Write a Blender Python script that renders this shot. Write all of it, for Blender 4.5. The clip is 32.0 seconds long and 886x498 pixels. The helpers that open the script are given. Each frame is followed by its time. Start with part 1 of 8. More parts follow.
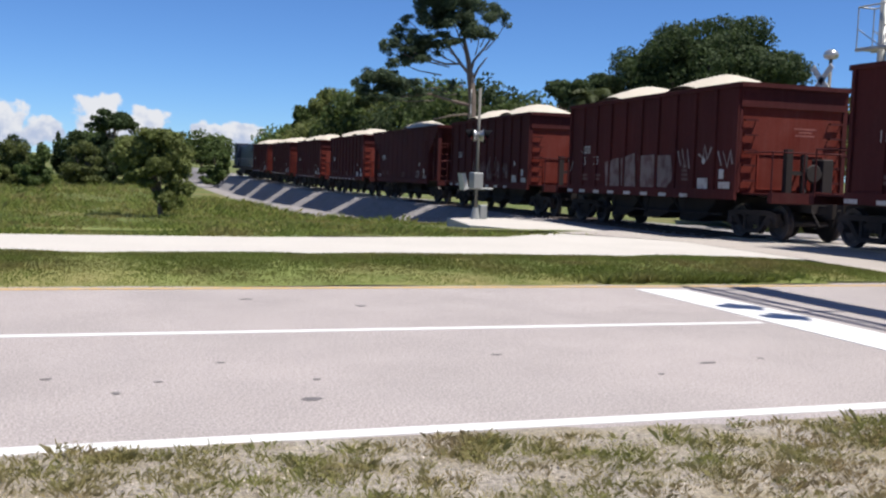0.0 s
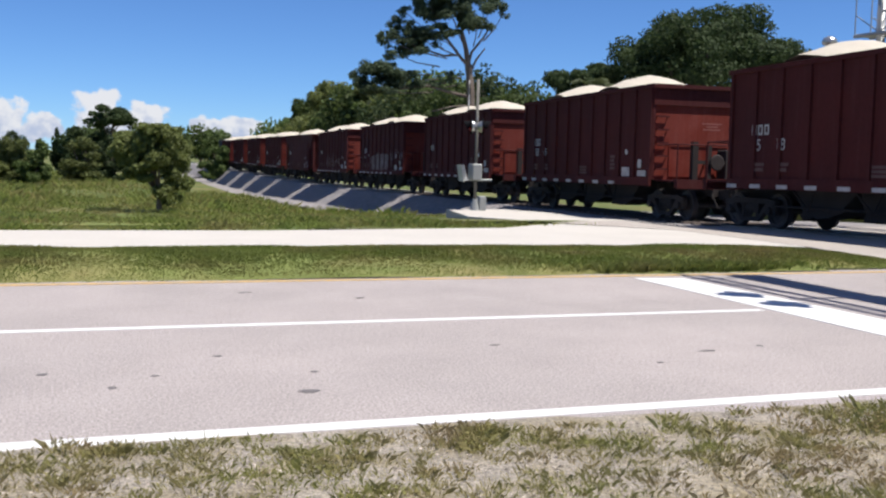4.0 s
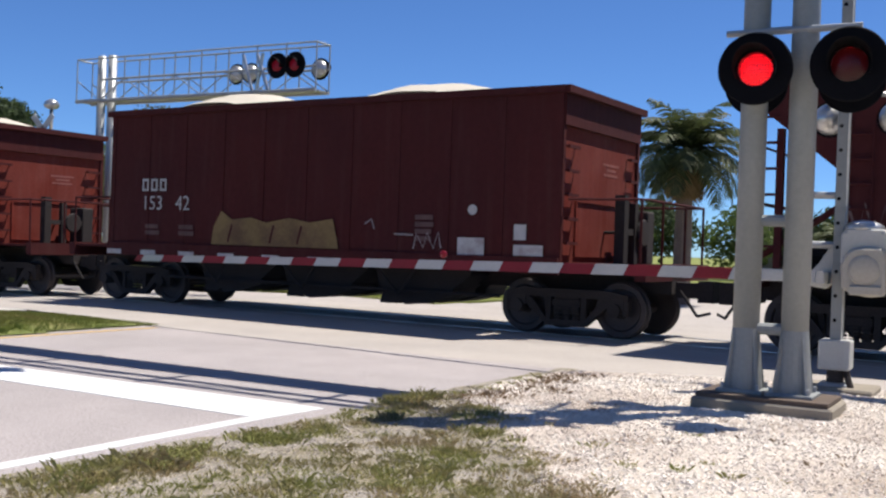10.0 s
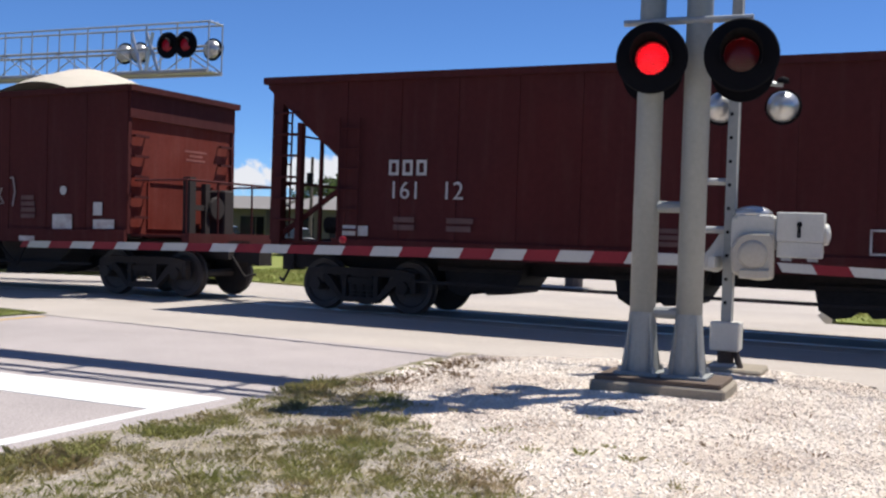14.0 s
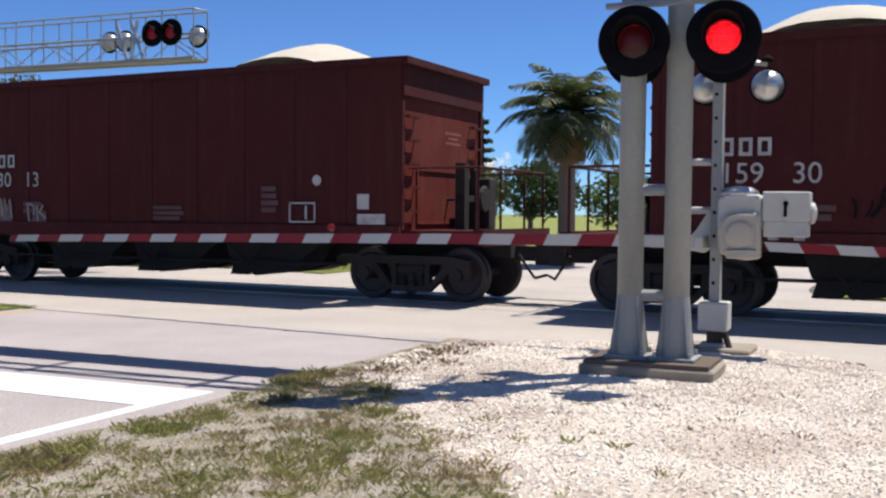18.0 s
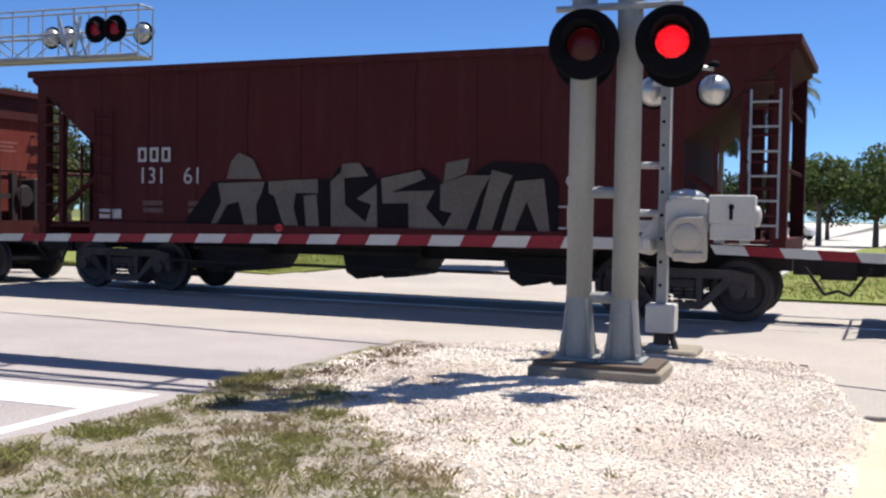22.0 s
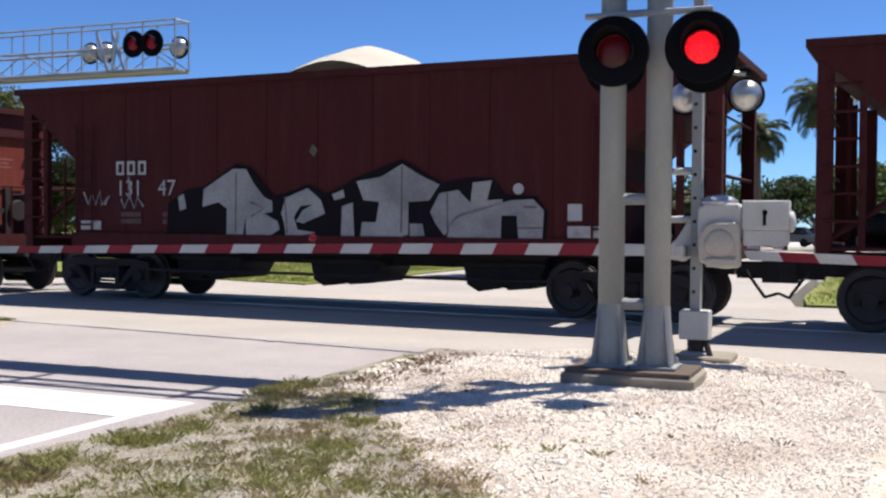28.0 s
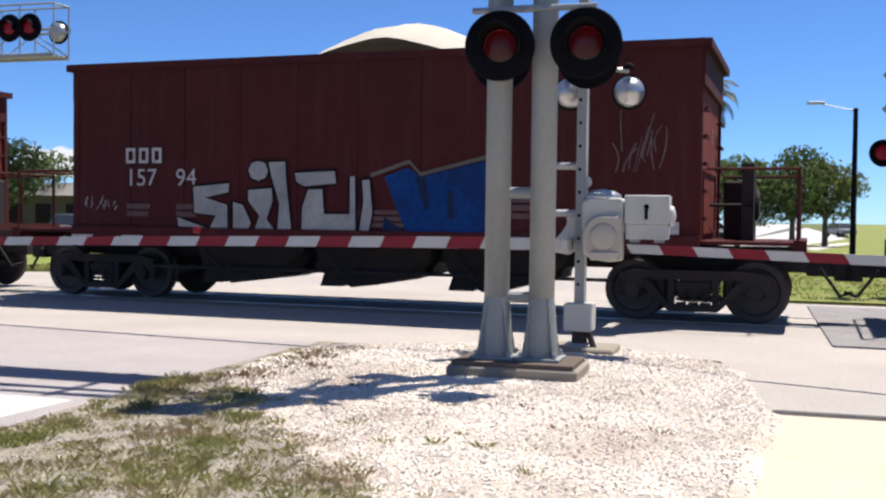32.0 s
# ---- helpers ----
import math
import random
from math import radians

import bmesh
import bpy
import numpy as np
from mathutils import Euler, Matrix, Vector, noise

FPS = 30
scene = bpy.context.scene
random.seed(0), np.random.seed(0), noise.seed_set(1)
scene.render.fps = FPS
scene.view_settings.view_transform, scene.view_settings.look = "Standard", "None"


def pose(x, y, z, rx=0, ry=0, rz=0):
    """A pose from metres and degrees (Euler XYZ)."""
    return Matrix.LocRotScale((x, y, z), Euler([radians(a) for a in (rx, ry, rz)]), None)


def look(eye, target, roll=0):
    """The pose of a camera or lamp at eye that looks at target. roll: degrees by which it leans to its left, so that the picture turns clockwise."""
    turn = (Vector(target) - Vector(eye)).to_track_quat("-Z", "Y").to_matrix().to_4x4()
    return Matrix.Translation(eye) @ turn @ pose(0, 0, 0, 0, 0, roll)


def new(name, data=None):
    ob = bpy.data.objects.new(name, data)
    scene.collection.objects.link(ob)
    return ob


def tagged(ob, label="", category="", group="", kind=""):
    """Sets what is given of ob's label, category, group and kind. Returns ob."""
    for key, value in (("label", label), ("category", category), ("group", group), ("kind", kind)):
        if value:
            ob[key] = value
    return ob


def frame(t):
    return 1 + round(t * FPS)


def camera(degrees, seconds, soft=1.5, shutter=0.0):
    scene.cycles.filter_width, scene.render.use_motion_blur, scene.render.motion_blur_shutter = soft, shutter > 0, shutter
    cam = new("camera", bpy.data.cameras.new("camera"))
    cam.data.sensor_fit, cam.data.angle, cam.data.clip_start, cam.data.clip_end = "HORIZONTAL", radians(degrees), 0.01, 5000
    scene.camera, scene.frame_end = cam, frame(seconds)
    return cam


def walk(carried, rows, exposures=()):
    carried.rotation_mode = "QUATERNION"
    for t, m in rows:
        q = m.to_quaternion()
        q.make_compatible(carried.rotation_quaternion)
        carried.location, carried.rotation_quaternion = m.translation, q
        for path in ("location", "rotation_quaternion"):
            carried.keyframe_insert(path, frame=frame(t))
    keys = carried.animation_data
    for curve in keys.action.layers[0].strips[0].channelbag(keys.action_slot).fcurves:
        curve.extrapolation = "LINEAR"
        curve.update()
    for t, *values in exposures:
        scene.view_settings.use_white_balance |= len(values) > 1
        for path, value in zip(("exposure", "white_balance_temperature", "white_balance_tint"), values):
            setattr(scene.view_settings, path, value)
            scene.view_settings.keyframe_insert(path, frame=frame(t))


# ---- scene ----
cam = camera(45.7, 32.0, soft=2.35)
# seconds, eye x y z, yaw, pitch, roll
PATH = [
    (0, -0.000, -0.000, 1.500, -20.68, -4.49, 2.21),
    (0.5, -0.012, 0.029, 1.485, -20.53, -4.09, 1.58),
    (1, -0.025, 0.027, 1.477, -20.21, -4.58, 1.34),
    (1.5, -0.006, 0.015, 1.477, -20.55, -4.52, 1.88),
    (2, 0.009, 0.034, 1.480, -20.40, -4.62, 1.50),
    (2.5, 0.011, 0.028, 1.488, -20.25, -4.80, 1.13),
    (3, 0.019, 0.025, 1.486, -20.55, -4.97, 1.27),
    (3.5, 0.029, 0.028, 1.484, -20.60, -4.98, 1.51),
    (5.5, 0.055, -0.003, 1.491, -20.94, -4.62, 1.67),
    (6, 0.057, 0.004, 1.493, -21.47, -4.72, 1.68),
    (6.5, 0.109, 0.004, 1.498, -23.97, -4.21, 1.26),
    (7, 0.147, 0.000, 1.498, -30.04, -3.50, 1.39),
    (7.5, 0.179, 0.018, 1.497, -36.16, -2.92, 1.92),
    (8, 0.174, 0.045, 1.491, -40.80, -2.74, 2.28),
    (8.5, 0.223, 0.038, 1.476, -45.06, -2.33, 1.65),
    (9, 0.304, 0.028, 1.465, -49.33, -1.82, 2.10),
    (9.5, 0.291, 0.030, 1.466, -54.21, -1.41, 2.24),
    (10, 0.318, 0.023, 1.448, -60.61, -0.12, 2.10),
    (10.5, 0.288, 0.055, 1.467, -64.70, -0.47, 2.52),
    (11, 0.309, 0.119, 1.454, -64.76, -0.58, 2.73),
    (11.5, 0.292, 0.080, 1.469, -64.85, -0.54, 2.55),
    (12, 0.309, 0.129, 1.454, -64.37, -1.27, 1.58),
    (12.5, 0.254, 0.082, 1.466, -64.25, -1.92, 1.05),
    (13, 0.208, 0.083, 1.487, -65.69, -1.71, 1.99),
    (13.5, 0.270, 0.118, 1.483, -66.53, -0.95, 2.13),
    (15.5, 0.327, 0.029, 1.527, -65.84, -0.89, 1.20),
    (16, 0.332, 0.044, 1.541, -66.41, -1.24, 1.02),
    (16.5, 0.335, 0.037, 1.542, -66.08, -1.37, 1.03),
    (17, 0.326, 0.050, 1.546, -66.25, -1.50, 0.93),
    (17.5, 0.331, 0.045, 1.556, -66.37, -1.70, 0.88),
    (18, 0.331, 0.042, 1.566, -66.78, -1.99, 0.62),
    (18.5, 0.327, 0.035, 1.562, -67.53, -1.81, 0.82),
    (19, 0.349, 0.029, 1.559, -67.74, -1.60, 0.79),
    (19.5, 0.330, -0.016, 1.549, -67.74, -1.68, 1.03),
    (20, 0.336, 0.042, 1.559, -67.98, -1.64, 0.71),
    (20.5, 0.338, 0.012, 1.553, -68.28, -1.61, 0.68),
    (21, 0.343, 0.024, 1.566, -68.55, -1.79, 0.96),
    (21.5, 0.342, 0.012, 1.564, -69.54, -2.08, 0.28),
    (22, 0.352, 0.081, 1.572, -69.68, -1.91, 0.97),
    (22.5, 0.320, 0.032, 1.561, -68.34, -1.34, 0.72),
    (23, 0.317, 0.024, 1.559, -67.60, -1.25, 0.99),
    (23.5, 0.303, 0.048, 1.565, -66.95, -1.25, 0.52),
    (24, 0.327, -0.015, 1.563, -66.61, -1.62, 0.54),
    (24.5, 0.338, 0.005, 1.557, -67.03, -2.05, 0.61),
    (25, 0.331, 0.013, 1.558, -67.08, -1.77, 0.67),
    (25.5, 0.331, -0.003, 1.548, -67.06, -1.95, 0.66),
    (27.5, 0.346, 0.012, 1.555, -67.53, -1.24, 0.16),
    (28, 0.325, 0.022, 1.557, -67.70, -1.40, 0.43),
    (28.5, 0.344, 0.008, 1.560, -68.24, -1.56, 0.65),
    (29, 0.365, 0.023, 1.556, -70.12, -1.45, 0.64),
    (29.5, 0.382, -0.002, 1.552, -71.99, -1.05, -0.06),
    (30, 0.375, 0.008, 1.559, -73.61, -0.97, 1.09),
    (30.5, 0.355, 0.010, 1.556, -73.44, -0.89, 1.04),
    (31, 0.373, 0.028, 1.560, -71.86, -1.14, 0.87),
    (31.5, 0.372, 0.009, 1.552, -71.55, -1.46, 0.70),
    (32, 0.369, -0.010, 1.555, -73.61, -1.72, 0.73),
]
walk(cam, [(t, pose(x, y, z, 0, 0, yaw) @ pose(0, 0, 0, 90 + pitch) @ pose(0, 0, 0, 0, 0, roll))
           for t, x, y, z, yaw, pitch, roll in PATH],
     [(0.0, 0.6), (7.0, 0.6), (10.5, 0.64), (20.5, 0.67), (22.0, 0.77), (28.0, 0.74), (32.0, 0.82)])

# ---- light ----
SUN_DIR = Vector((0.36, -0.28, 1.0)).normalized()
world = bpy.data.worlds.new("world")
scene.world = world
world.use_nodes = True
wn = world.node_tree.nodes
sky = wn.new("ShaderNodeTexSky")
sky.sky_type = "NISHITA"
sky.sun_disc = False
sky.sun_elevation = math.asin(SUN_DIR.z)
sky.sun_rotation = math.atan2(SUN_DIR.x, SUN_DIR.y)
sky.altitude = 2500.0
sky.air_density, sky.dust_density, sky.ozone_density = 0.9, 0.05, 4.0
wn["Background"].inputs["Strength"].default_value = 0.066
tint = wn.new("ShaderNodeMix")
tint.data_type, tint.blend_type = "RGBA", "MULTIPLY"
tint.inputs[0].default_value = 1.0
tint.inputs[7].default_value = (0.66, 0.93, 1.28, 1)
world.node_tree.links.new(sky.outputs[0], tint.inputs[6])


def cloudy(nodes, links, blue, lumps):
    """Heaped white clouds low in the sky. lumps: bearing, height, half width, half height in degrees."""
    def op(kind, a, b=None):
        x = nodes.new("ShaderNodeMath")
        x.operation = kind
        for s, v in zip(x.inputs, (a, b)):
            if isinstance(v, (int, float)):
                s.default_value = v
            elif v is not None:
                links.new(v, s)
        return x.outputs[0]

    def grain(vec, scale, detail):
        x = nodes.new("ShaderNodeTexNoise")
        x.inputs["Scale"].default_value, x.inputs["Detail"].default_value = scale, detail
        links.new(vec, x.inputs["Vector"])
        return x.outputs["Fac"]

    def fade(v, lo, hi, a=0.0, b=1.0):
        x = nodes.new("ShaderNodeMapRange")
        x.interpolation_type = "SMOOTHSTEP"
        for k, q in enumerate((lo, hi, a, b)):
            x.inputs[k + 1].default_value = q
        links.new(v, x.inputs[0])
        return x.outputs[0]

    sp, cb = nodes.new("ShaderNodeSeparateXYZ"), nodes.new("ShaderNodeCombineXYZ")
    links.new(nodes.new("ShaderNodeTexCoord").outputs["Generated"], sp.inputs[0])
    az = op("MULTIPLY", op("ARCTAN2", sp.outputs[0], sp.outputs[1]), 57.296)
    el = op("MULTIPLY", op("ARCSINE", sp.outputs[2]), 57.296)
    links.new(az, cb.inputs[0])
    links.new(el, cb.inputs[1])
    body = None
    for a, e, w, h in lumps:
        du, dv = op("DIVIDE", op("SUBTRACT", az, a), w), op("DIVIDE", op("SUBTRACT", el, e), h)
        one = op("SUBTRACT", 1.0, op("SQRT", op("ADD", op("MULTIPLY", du, du), op("MULTIPLY", dv, dv))))
        body = one if body is None else op("MAXIMUM", body, one)
    puff = op("SUBTRACT", grain(cb.outputs[0], 1.1, 6.0), 0.5)
    cover = fade(op("ADD", body, op("MULTIPLY", puff, 1.7)), 0.05, 0.34, 0.0, 0.94)
    side = fade(op("ADD", op("MULTIPLY", el, 0.22), op("MULTIPLY", grain(cb.outputs[0], 1.6, 4.0), 1.0)), 0.55, 0.95)
    tone = nodes.new("ShaderNodeMix")
    tone.data_type = "RGBA"
    links.new(side, tone.inputs[0])
    tone.inputs[6].default_value, tone.inputs[7].default_value = (4.9, 5.5, 7.2, 1), (8.2, 8.2, 8.5, 1)
    # broken white cloud added high up, out of view, to neutralise the shadows
    wide = nodes.new("ShaderNodeVectorMath")
    wide.operation = "DIVIDE"
    links.new(sp.inputs[0].links[0].from_socket, wide.inputs[0])
    down = nodes.new("ShaderNodeCombineXYZ")
    flat = op("MAXIMUM", sp.outputs[2], 0.05)
    for k in range(3):
        links.new(flat, down.inputs[k])
    links.new(down.outputs[0], wide.inputs[1])
    high = op("MULTIPLY", fade(grain(wide.outputs[0], 1.3, 6.0), 0.44, 0.6), fade(el, 24.0, 36.0))
    cover = op("MAXIMUM", cover, op("MULTIPLY", high, 0.3))
    mix = nodes.new("ShaderNodeMix")
    mix.data_type = "RGBA"
    links.new(cover, mix.inputs[0])
    links.new(blue, mix.inputs[6])
    links.new(tone.outputs[2], mix.inputs[7])
    return mix.outputs[2]


CLOUDS = [(-2.3, 1.3, 1.7, 1.5), (-0.3, 1.1, 1.4, 0.9), (2.5, 2.4, 1.3, 0.9), (3.2, 1.3, 2.6, 1.1), (4.7, 1.8, 1.4, 0.8), (7.8, 1.2, 1.3, 0.75), (9.6, 1.3, 1.4, 0.8), (8.4, 0.4, 3.2, 0.8),
          (60.0, 2.9, 5.0, 1.2), (66.5, 2.5, 4.5, 0.9), (54.0, 2.6, 4.0, 0.9)]
world.node_tree.links.new(cloudy(wn, world.node_tree.links, tint.outputs[2], CLOUDS), wn["Background"].inputs["Color"])
sun = new("sun", bpy.data.lights.new("sun", "SUN"))
sun.data.energy, sun.data.angle, sun.data.color = 5.0, radians(0.6), (1.0, 0.94, 0.86)
sun.matrix_world = look(SUN_DIR * 200, (0, 0, 0))


# ---- materials ----
def mat(name, color, rough=0.8, metal=0.0, vary=0.15, scale=6.0, bump=0.0, bump_scale=40.0, second=None, mix_scale=0.8,
        mix_at=0.5, mix_soft=0.12, each=0.0, emit=0.0, spec=0.3, stretch=(1, 1, 1), streak=0.0, thin=0.0, glow=None, grit=0.0, grit_scale=60.0, dots=0.0):
    """A surface with two scales of variation, an optional second colour in patches, streaks down its sides and fine relief."""
    m = bpy.data.materials.new(name)
    m.use_nodes = True
    t = m.node_tree
    n, l = t.nodes, t.links
    b = n["Principled BSDF"]
    b.inputs["Roughness"].default_value, b.inputs["Metallic"].default_value = rough, metal
    b.inputs["Specular IOR Level"].default_value = spec
    co = n.new("ShaderNodeTexCoord")
    mp = n.new("ShaderNodeMapping")
    mp.inputs["Scale"].default_value = stretch
    l.new(co.outputs["Object"], mp.inputs["Vector"])

    def tex(s, detail=4.0, vec=None):
        x = n.new("ShaderNodeTexNoise")
        x.inputs["Scale"].default_value, x.inputs["Detail"].default_value = s, detail
        l.new(vec or mp.outputs[0], x.inputs["Vector"])
        return x.outputs["Fac"]

    def blend(fac, a, c, kind="MIX"):
        x = n.new("ShaderNodeMix")
        x.data_type, x.blend_type = "RGBA", kind
        for s, v in ((x.inputs[0], fac), (x.inputs[6], a), (x.inputs[7], c)):
            if isinstance(v, (int, float)):
                s.default_value = v
            elif isinstance(v, tuple):
                s.default_value = (*v, 1)
            else:
                l.new(v, s)
        return x.outputs[2]

    def ramp(v, lo, hi, a=0.0, c=1.0):
        x = n.new("ShaderNodeMapRange")
        for k, q in enumerate((lo, hi, a, c)):
            x.inputs[k + 1].default_value = q
        l.new(v, x.inputs[0])
        return x.outputs[0]

    col = tuple(color)
    if second:
        col = blend(ramp(tex(mix_scale, 6.0), mix_at - mix_soft, mix_at + mix_soft), col, tuple(second))
    small, large = tex(scale * 6, 3.0), tex(scale * 0.3, 3.0)
    shade = blend(0.5, blend(ramp(small, 0.3, 0.7), (1 - vary,) * 3, (1 + vary,) * 3),
                  blend(ramp(large, 0.3, 0.7), (1 - vary,) * 3, (1 + vary,) * 3))
    col = blend(1.0, col, shade, "MULTIPLY")
    if grit:
        col = blend(1.0, col, blend(ramp(tex(grit_scale, 2.0), 0.34, 0.66), (1 - grit,) * 3, (1 + grit,) * 3), "MULTIPLY")
    if streak:
        sm = n.new("ShaderNodeMapping")
        sm.inputs["Scale"].default_value = (3.0, 3.0, 0.25)
        l.new(co.outputs["Object"], sm.inputs["Vector"])
        col = blend(ramp(tex(2.0, 5.0, sm.outputs[0]), 0.5, 0.75, 0.0, streak), col, (0.35, 0.25, 0.22))
    if each:
        info = n.new("ShaderNodeObjectInfo")
        geo = n.new("ShaderNodeNewGeometry")
        s = n.new("ShaderNodeMath")
        s.operation = "ADD"
        l.new(info.outputs["Random"], s.inputs[0])
        l.new(geo.outputs["Random Per Island"], s.inputs[1])
        col = blend(1.0, col, blend(ramp(s.outputs[0], 0.2, 1.8), (1 - each,) * 3, (1 + each,) * 3), "MULTIPLY")
    l.new(col, b.inputs["Base Color"])
    if bump:
        bp = n.new("ShaderNodeBump")
        bp.inputs["Strength"].default_value, bp.inputs["Distance"].default_value = bump, 0.02
        l.new(tex(bump_scale, 5.0), bp.inputs["Height"])
        l.new(bp.outputs[0], b.inputs["Normal"])
    if thin:     # light shines through leaves and blades
        tr = n.new("ShaderNodeBsdfTranslucent")
        l.new(col, tr.inputs["Color"])
        ms = n.new("ShaderNodeMixShader")
        ms.inputs[0].default_value = thin
        l.new(b.outputs[0], ms.inputs[1])
        l.new(tr.outputs[0], ms.inputs[2])
        l.new(ms.outputs[0], n["Material Output"].inputs["Surface"])
    if emit:
        b.inputs["Emission Color"].default_value = (*(glow or color), 1)
        b.inputs["Emission Strength"].default_value = emit
        if dots:     # a grid of light-emitting diodes behind the lens
            vo = n.new("ShaderNodeTexVoronoi")
            vo.inputs["Scale"].default_value, vo.inputs["Randomness"].default_value = dots, 0.15
            fl = n.new("ShaderNodeMapping")
            fl.inputs["Scale"].default_value = (0.0, 1.0, 1.0)
            l.new(co.outputs["Object"], fl.inputs["Vector"])
            l.new(fl.outputs[0], vo.inputs["Vector"])
            l.new(ramp(vo.outputs["Distance"], 0.25, 0.5, emit * 1.4, emit * 0.12), b.inputs["Emission Strength"])
    return m


M_ASPHALT = mat("worn_asphalt", (0.346, 0.311, 0.306), 0.9, vary=0.12, scale=4, bump=0.5, bump_scale=170, second=(0.302, 0.274, 0.27), mix_scale=0.5, mix_soft=0.2, grit=0.3, grit_scale=60)
M_APRON = mat("crossing_asphalt", (0.374, 0.338, 0.306), 0.9, vary=0.08, scale=3, bump=0.3, bump_scale=140, second=(0.302, 0.277, 0.259), mix_scale=0.35, mix_soft=0.25, grit=0.16, grit_scale=60)
M_SEAM = mat("tar_seam", (0.07, 0.065, 0.065), 0.7, vary=0.3)
M_OIL = mat("oil_spot", (0.12, 0.11, 0.11), 0.6, vary=0.3, scale=14)
M_WHITE_LINE = mat("white_road_paint", (0.576, 0.576, 0.583), 0.7, vary=0.06, scale=12, second=(0.446, 0.432, 0.432), mix_scale=14, mix_at=0.66, mix_soft=0.06)
M_YELLOW_LINE = mat("yellow_road_paint", (0.446, 0.288, 0.101), 0.75, vary=0.12, second=(0.324, 0.259, 0.173), mix_scale=9, mix_at=0.55)
M_DIRT = mat("verge_soil", (0.265, 0.238, 0.203), 0.95, vary=0.25, scale=8, bump=0.9, bump_scale=60, second=(0.20, 0.168, 0.105), mix_scale=2.6, mix_at=0.56, mix_soft=0.14, grit=0.4, grit_scale=45)
M_FIELD = mat("grass_field", (0.0756, 0.104, 0.0245), 0.95, vary=0.3, scale=3, bump=0.7, bump_scale=25, second=(0.144, 0.126, 0.0504), mix_scale=0.22, mix_at=0.56, mix_soft=0.16)
M_GRASS = mat("grass_blades", (0.223, 0.265, 0.0704), 0.8, vary=0.25, scale=2, second=(0.302, 0.259, 0.108), mix_scale=0.7, mix_at=0.56, mix_soft=0.12, each=0.35, thin=0.45)
M_WEED = mat("verge_weeds", (0.30, 0.305, 0.11), 0.85, vary=0.25, scale=3, second=(0.374, 0.302, 0.173), mix_scale=1.4, mix_at=0.52, mix_soft=0.12, each=0.4, thin=0.45)
M_WEEDLEAF = mat("low_weed_leaves", (0.30, 0.30, 0.10), 0.8, vary=0.3, scale=2, second=(0.317, 0.259, 0.122), mix_scale=1.2, mix_at=0.55, mix_soft=0.12, each=0.45, thin=0.45)
M_SAND = mat("pale_sand", (0.475, 0.41, 0.317), 0.95, vary=0.1, scale=5, bump=0.4, bump_scale=90)
M_FARROAD = mat("bleached_road", (0.432, 0.41, 0.382), 0.9, vary=0.08, scale=2)
M_GRAVEL = mat("gravel_bed", (0.55, 0.48, 0.41), 0.95, vary=0.25, scale=14, bump=1.0, bump_scale=55, second=(0.302, 0.238, 0.187), mix_scale=0.9, mix_at=0.56)
M_ROCK = mat("white_rock", (0.67, 0.615, 0.55), 0.9, vary=0.14, scale=20, each=0.22, second=(0.52, 0.45, 0.39), mix_scale=0.7, mix_at=0.56, mix_soft=0.12)
M_PEBBLE = mat("mixed_pebbles", (0.432, 0.382, 0.331), 0.9, vary=0.15, scale=20, each=0.5)
M_DRY = mat("dry_brown_weeds", (0.288, 0.202, 0.13), 0.9, vary=0.25, scale=3, each=0.4, thin=0.3)
M_LAWN = mat("grass_strip_turf", (0.13, 0.155, 0.043), 0.95, vary=0.3, scale=3, bump=0.7, bump_scale=25, second=(0.245, 0.202, 0.0864), mix_scale=0.5, mix_at=0.6, mix_soft=0.15)
M_BALLAST = mat("track_ballast", (0.223, 0.209, 0.209), 0.95, vary=0.3, scale=9, bump=1.0, bump_scale=40)
M_CONCRETE = mat("footing_concrete", (0.238, 0.209, 0.169), 0.9, vary=0.15, scale=10, bump=0.3)
M_RAIL = mat("rail_steel", (0.16, 0.11, 0.09), 0.5, 0.6, vary=0.3)
M_RAILTOP = mat("polished_rail_head", (0.5, 0.48, 0.46), 0.3, 0.9, vary=0.1)
M_TIE = mat("timber_tie", (0.10, 0.08, 0.07), 0.95, vary=0.3, bump=0.4)
M_CAR = mat("oxide_red_paint", (0.066, 0.0145, 0.0145), 0.8, vary=0.16, scale=1.6, bump=0.08, second=(0.053, 0.0135, 0.0145), mix_scale=0.4, each=0.04, spec=0.12, streak=0.03)
# ends catch the sun: part of that brightness is put into this red
M_CAREND = mat("sun_brightened_end_red", (0.135, 0.021, 0.014), 0.8, vary=0.16, scale=2.5, each=0.25, spec=0.1, second=(0.155, 0.034, 0.026), mix_scale=1.2, streak=0.06)
M_END_TEXT = mat("faded_end_stencil", (0.238, 0.0936, 0.0828), 0.9, vary=0.3, scale=10, spec=0.05)
M_UNDER = mat("sooty_steel", (0.031, 0.026, 0.026), 0.85, vary=0.3, scale=5, each=0.2, spec=0.2)
M_FRAME = mat("sooty_bogie_steel", (0.042, 0.035, 0.033), 0.9, vary=0.3, scale=6, each=0.2, spec=0.15)
M_FRAME_DUST = mat("dusty_bogie_steel", (0.105, 0.088, 0.08), 0.9, vary=0.35, scale=6, each=0.25, spec=0.15, second=(0.06, 0.05, 0.047), mix_scale=1.5)
M_WHEEL = mat("wheel_steel", (0.06, 0.05, 0.05), 0.6, 0.4, vary=0.3, scale=9)
M_LOAD = mat("crushed_limestone", (0.466, 0.425, 0.36), 0.95, vary=0.08, scale=9, bump=0.8, bump_scale=30)
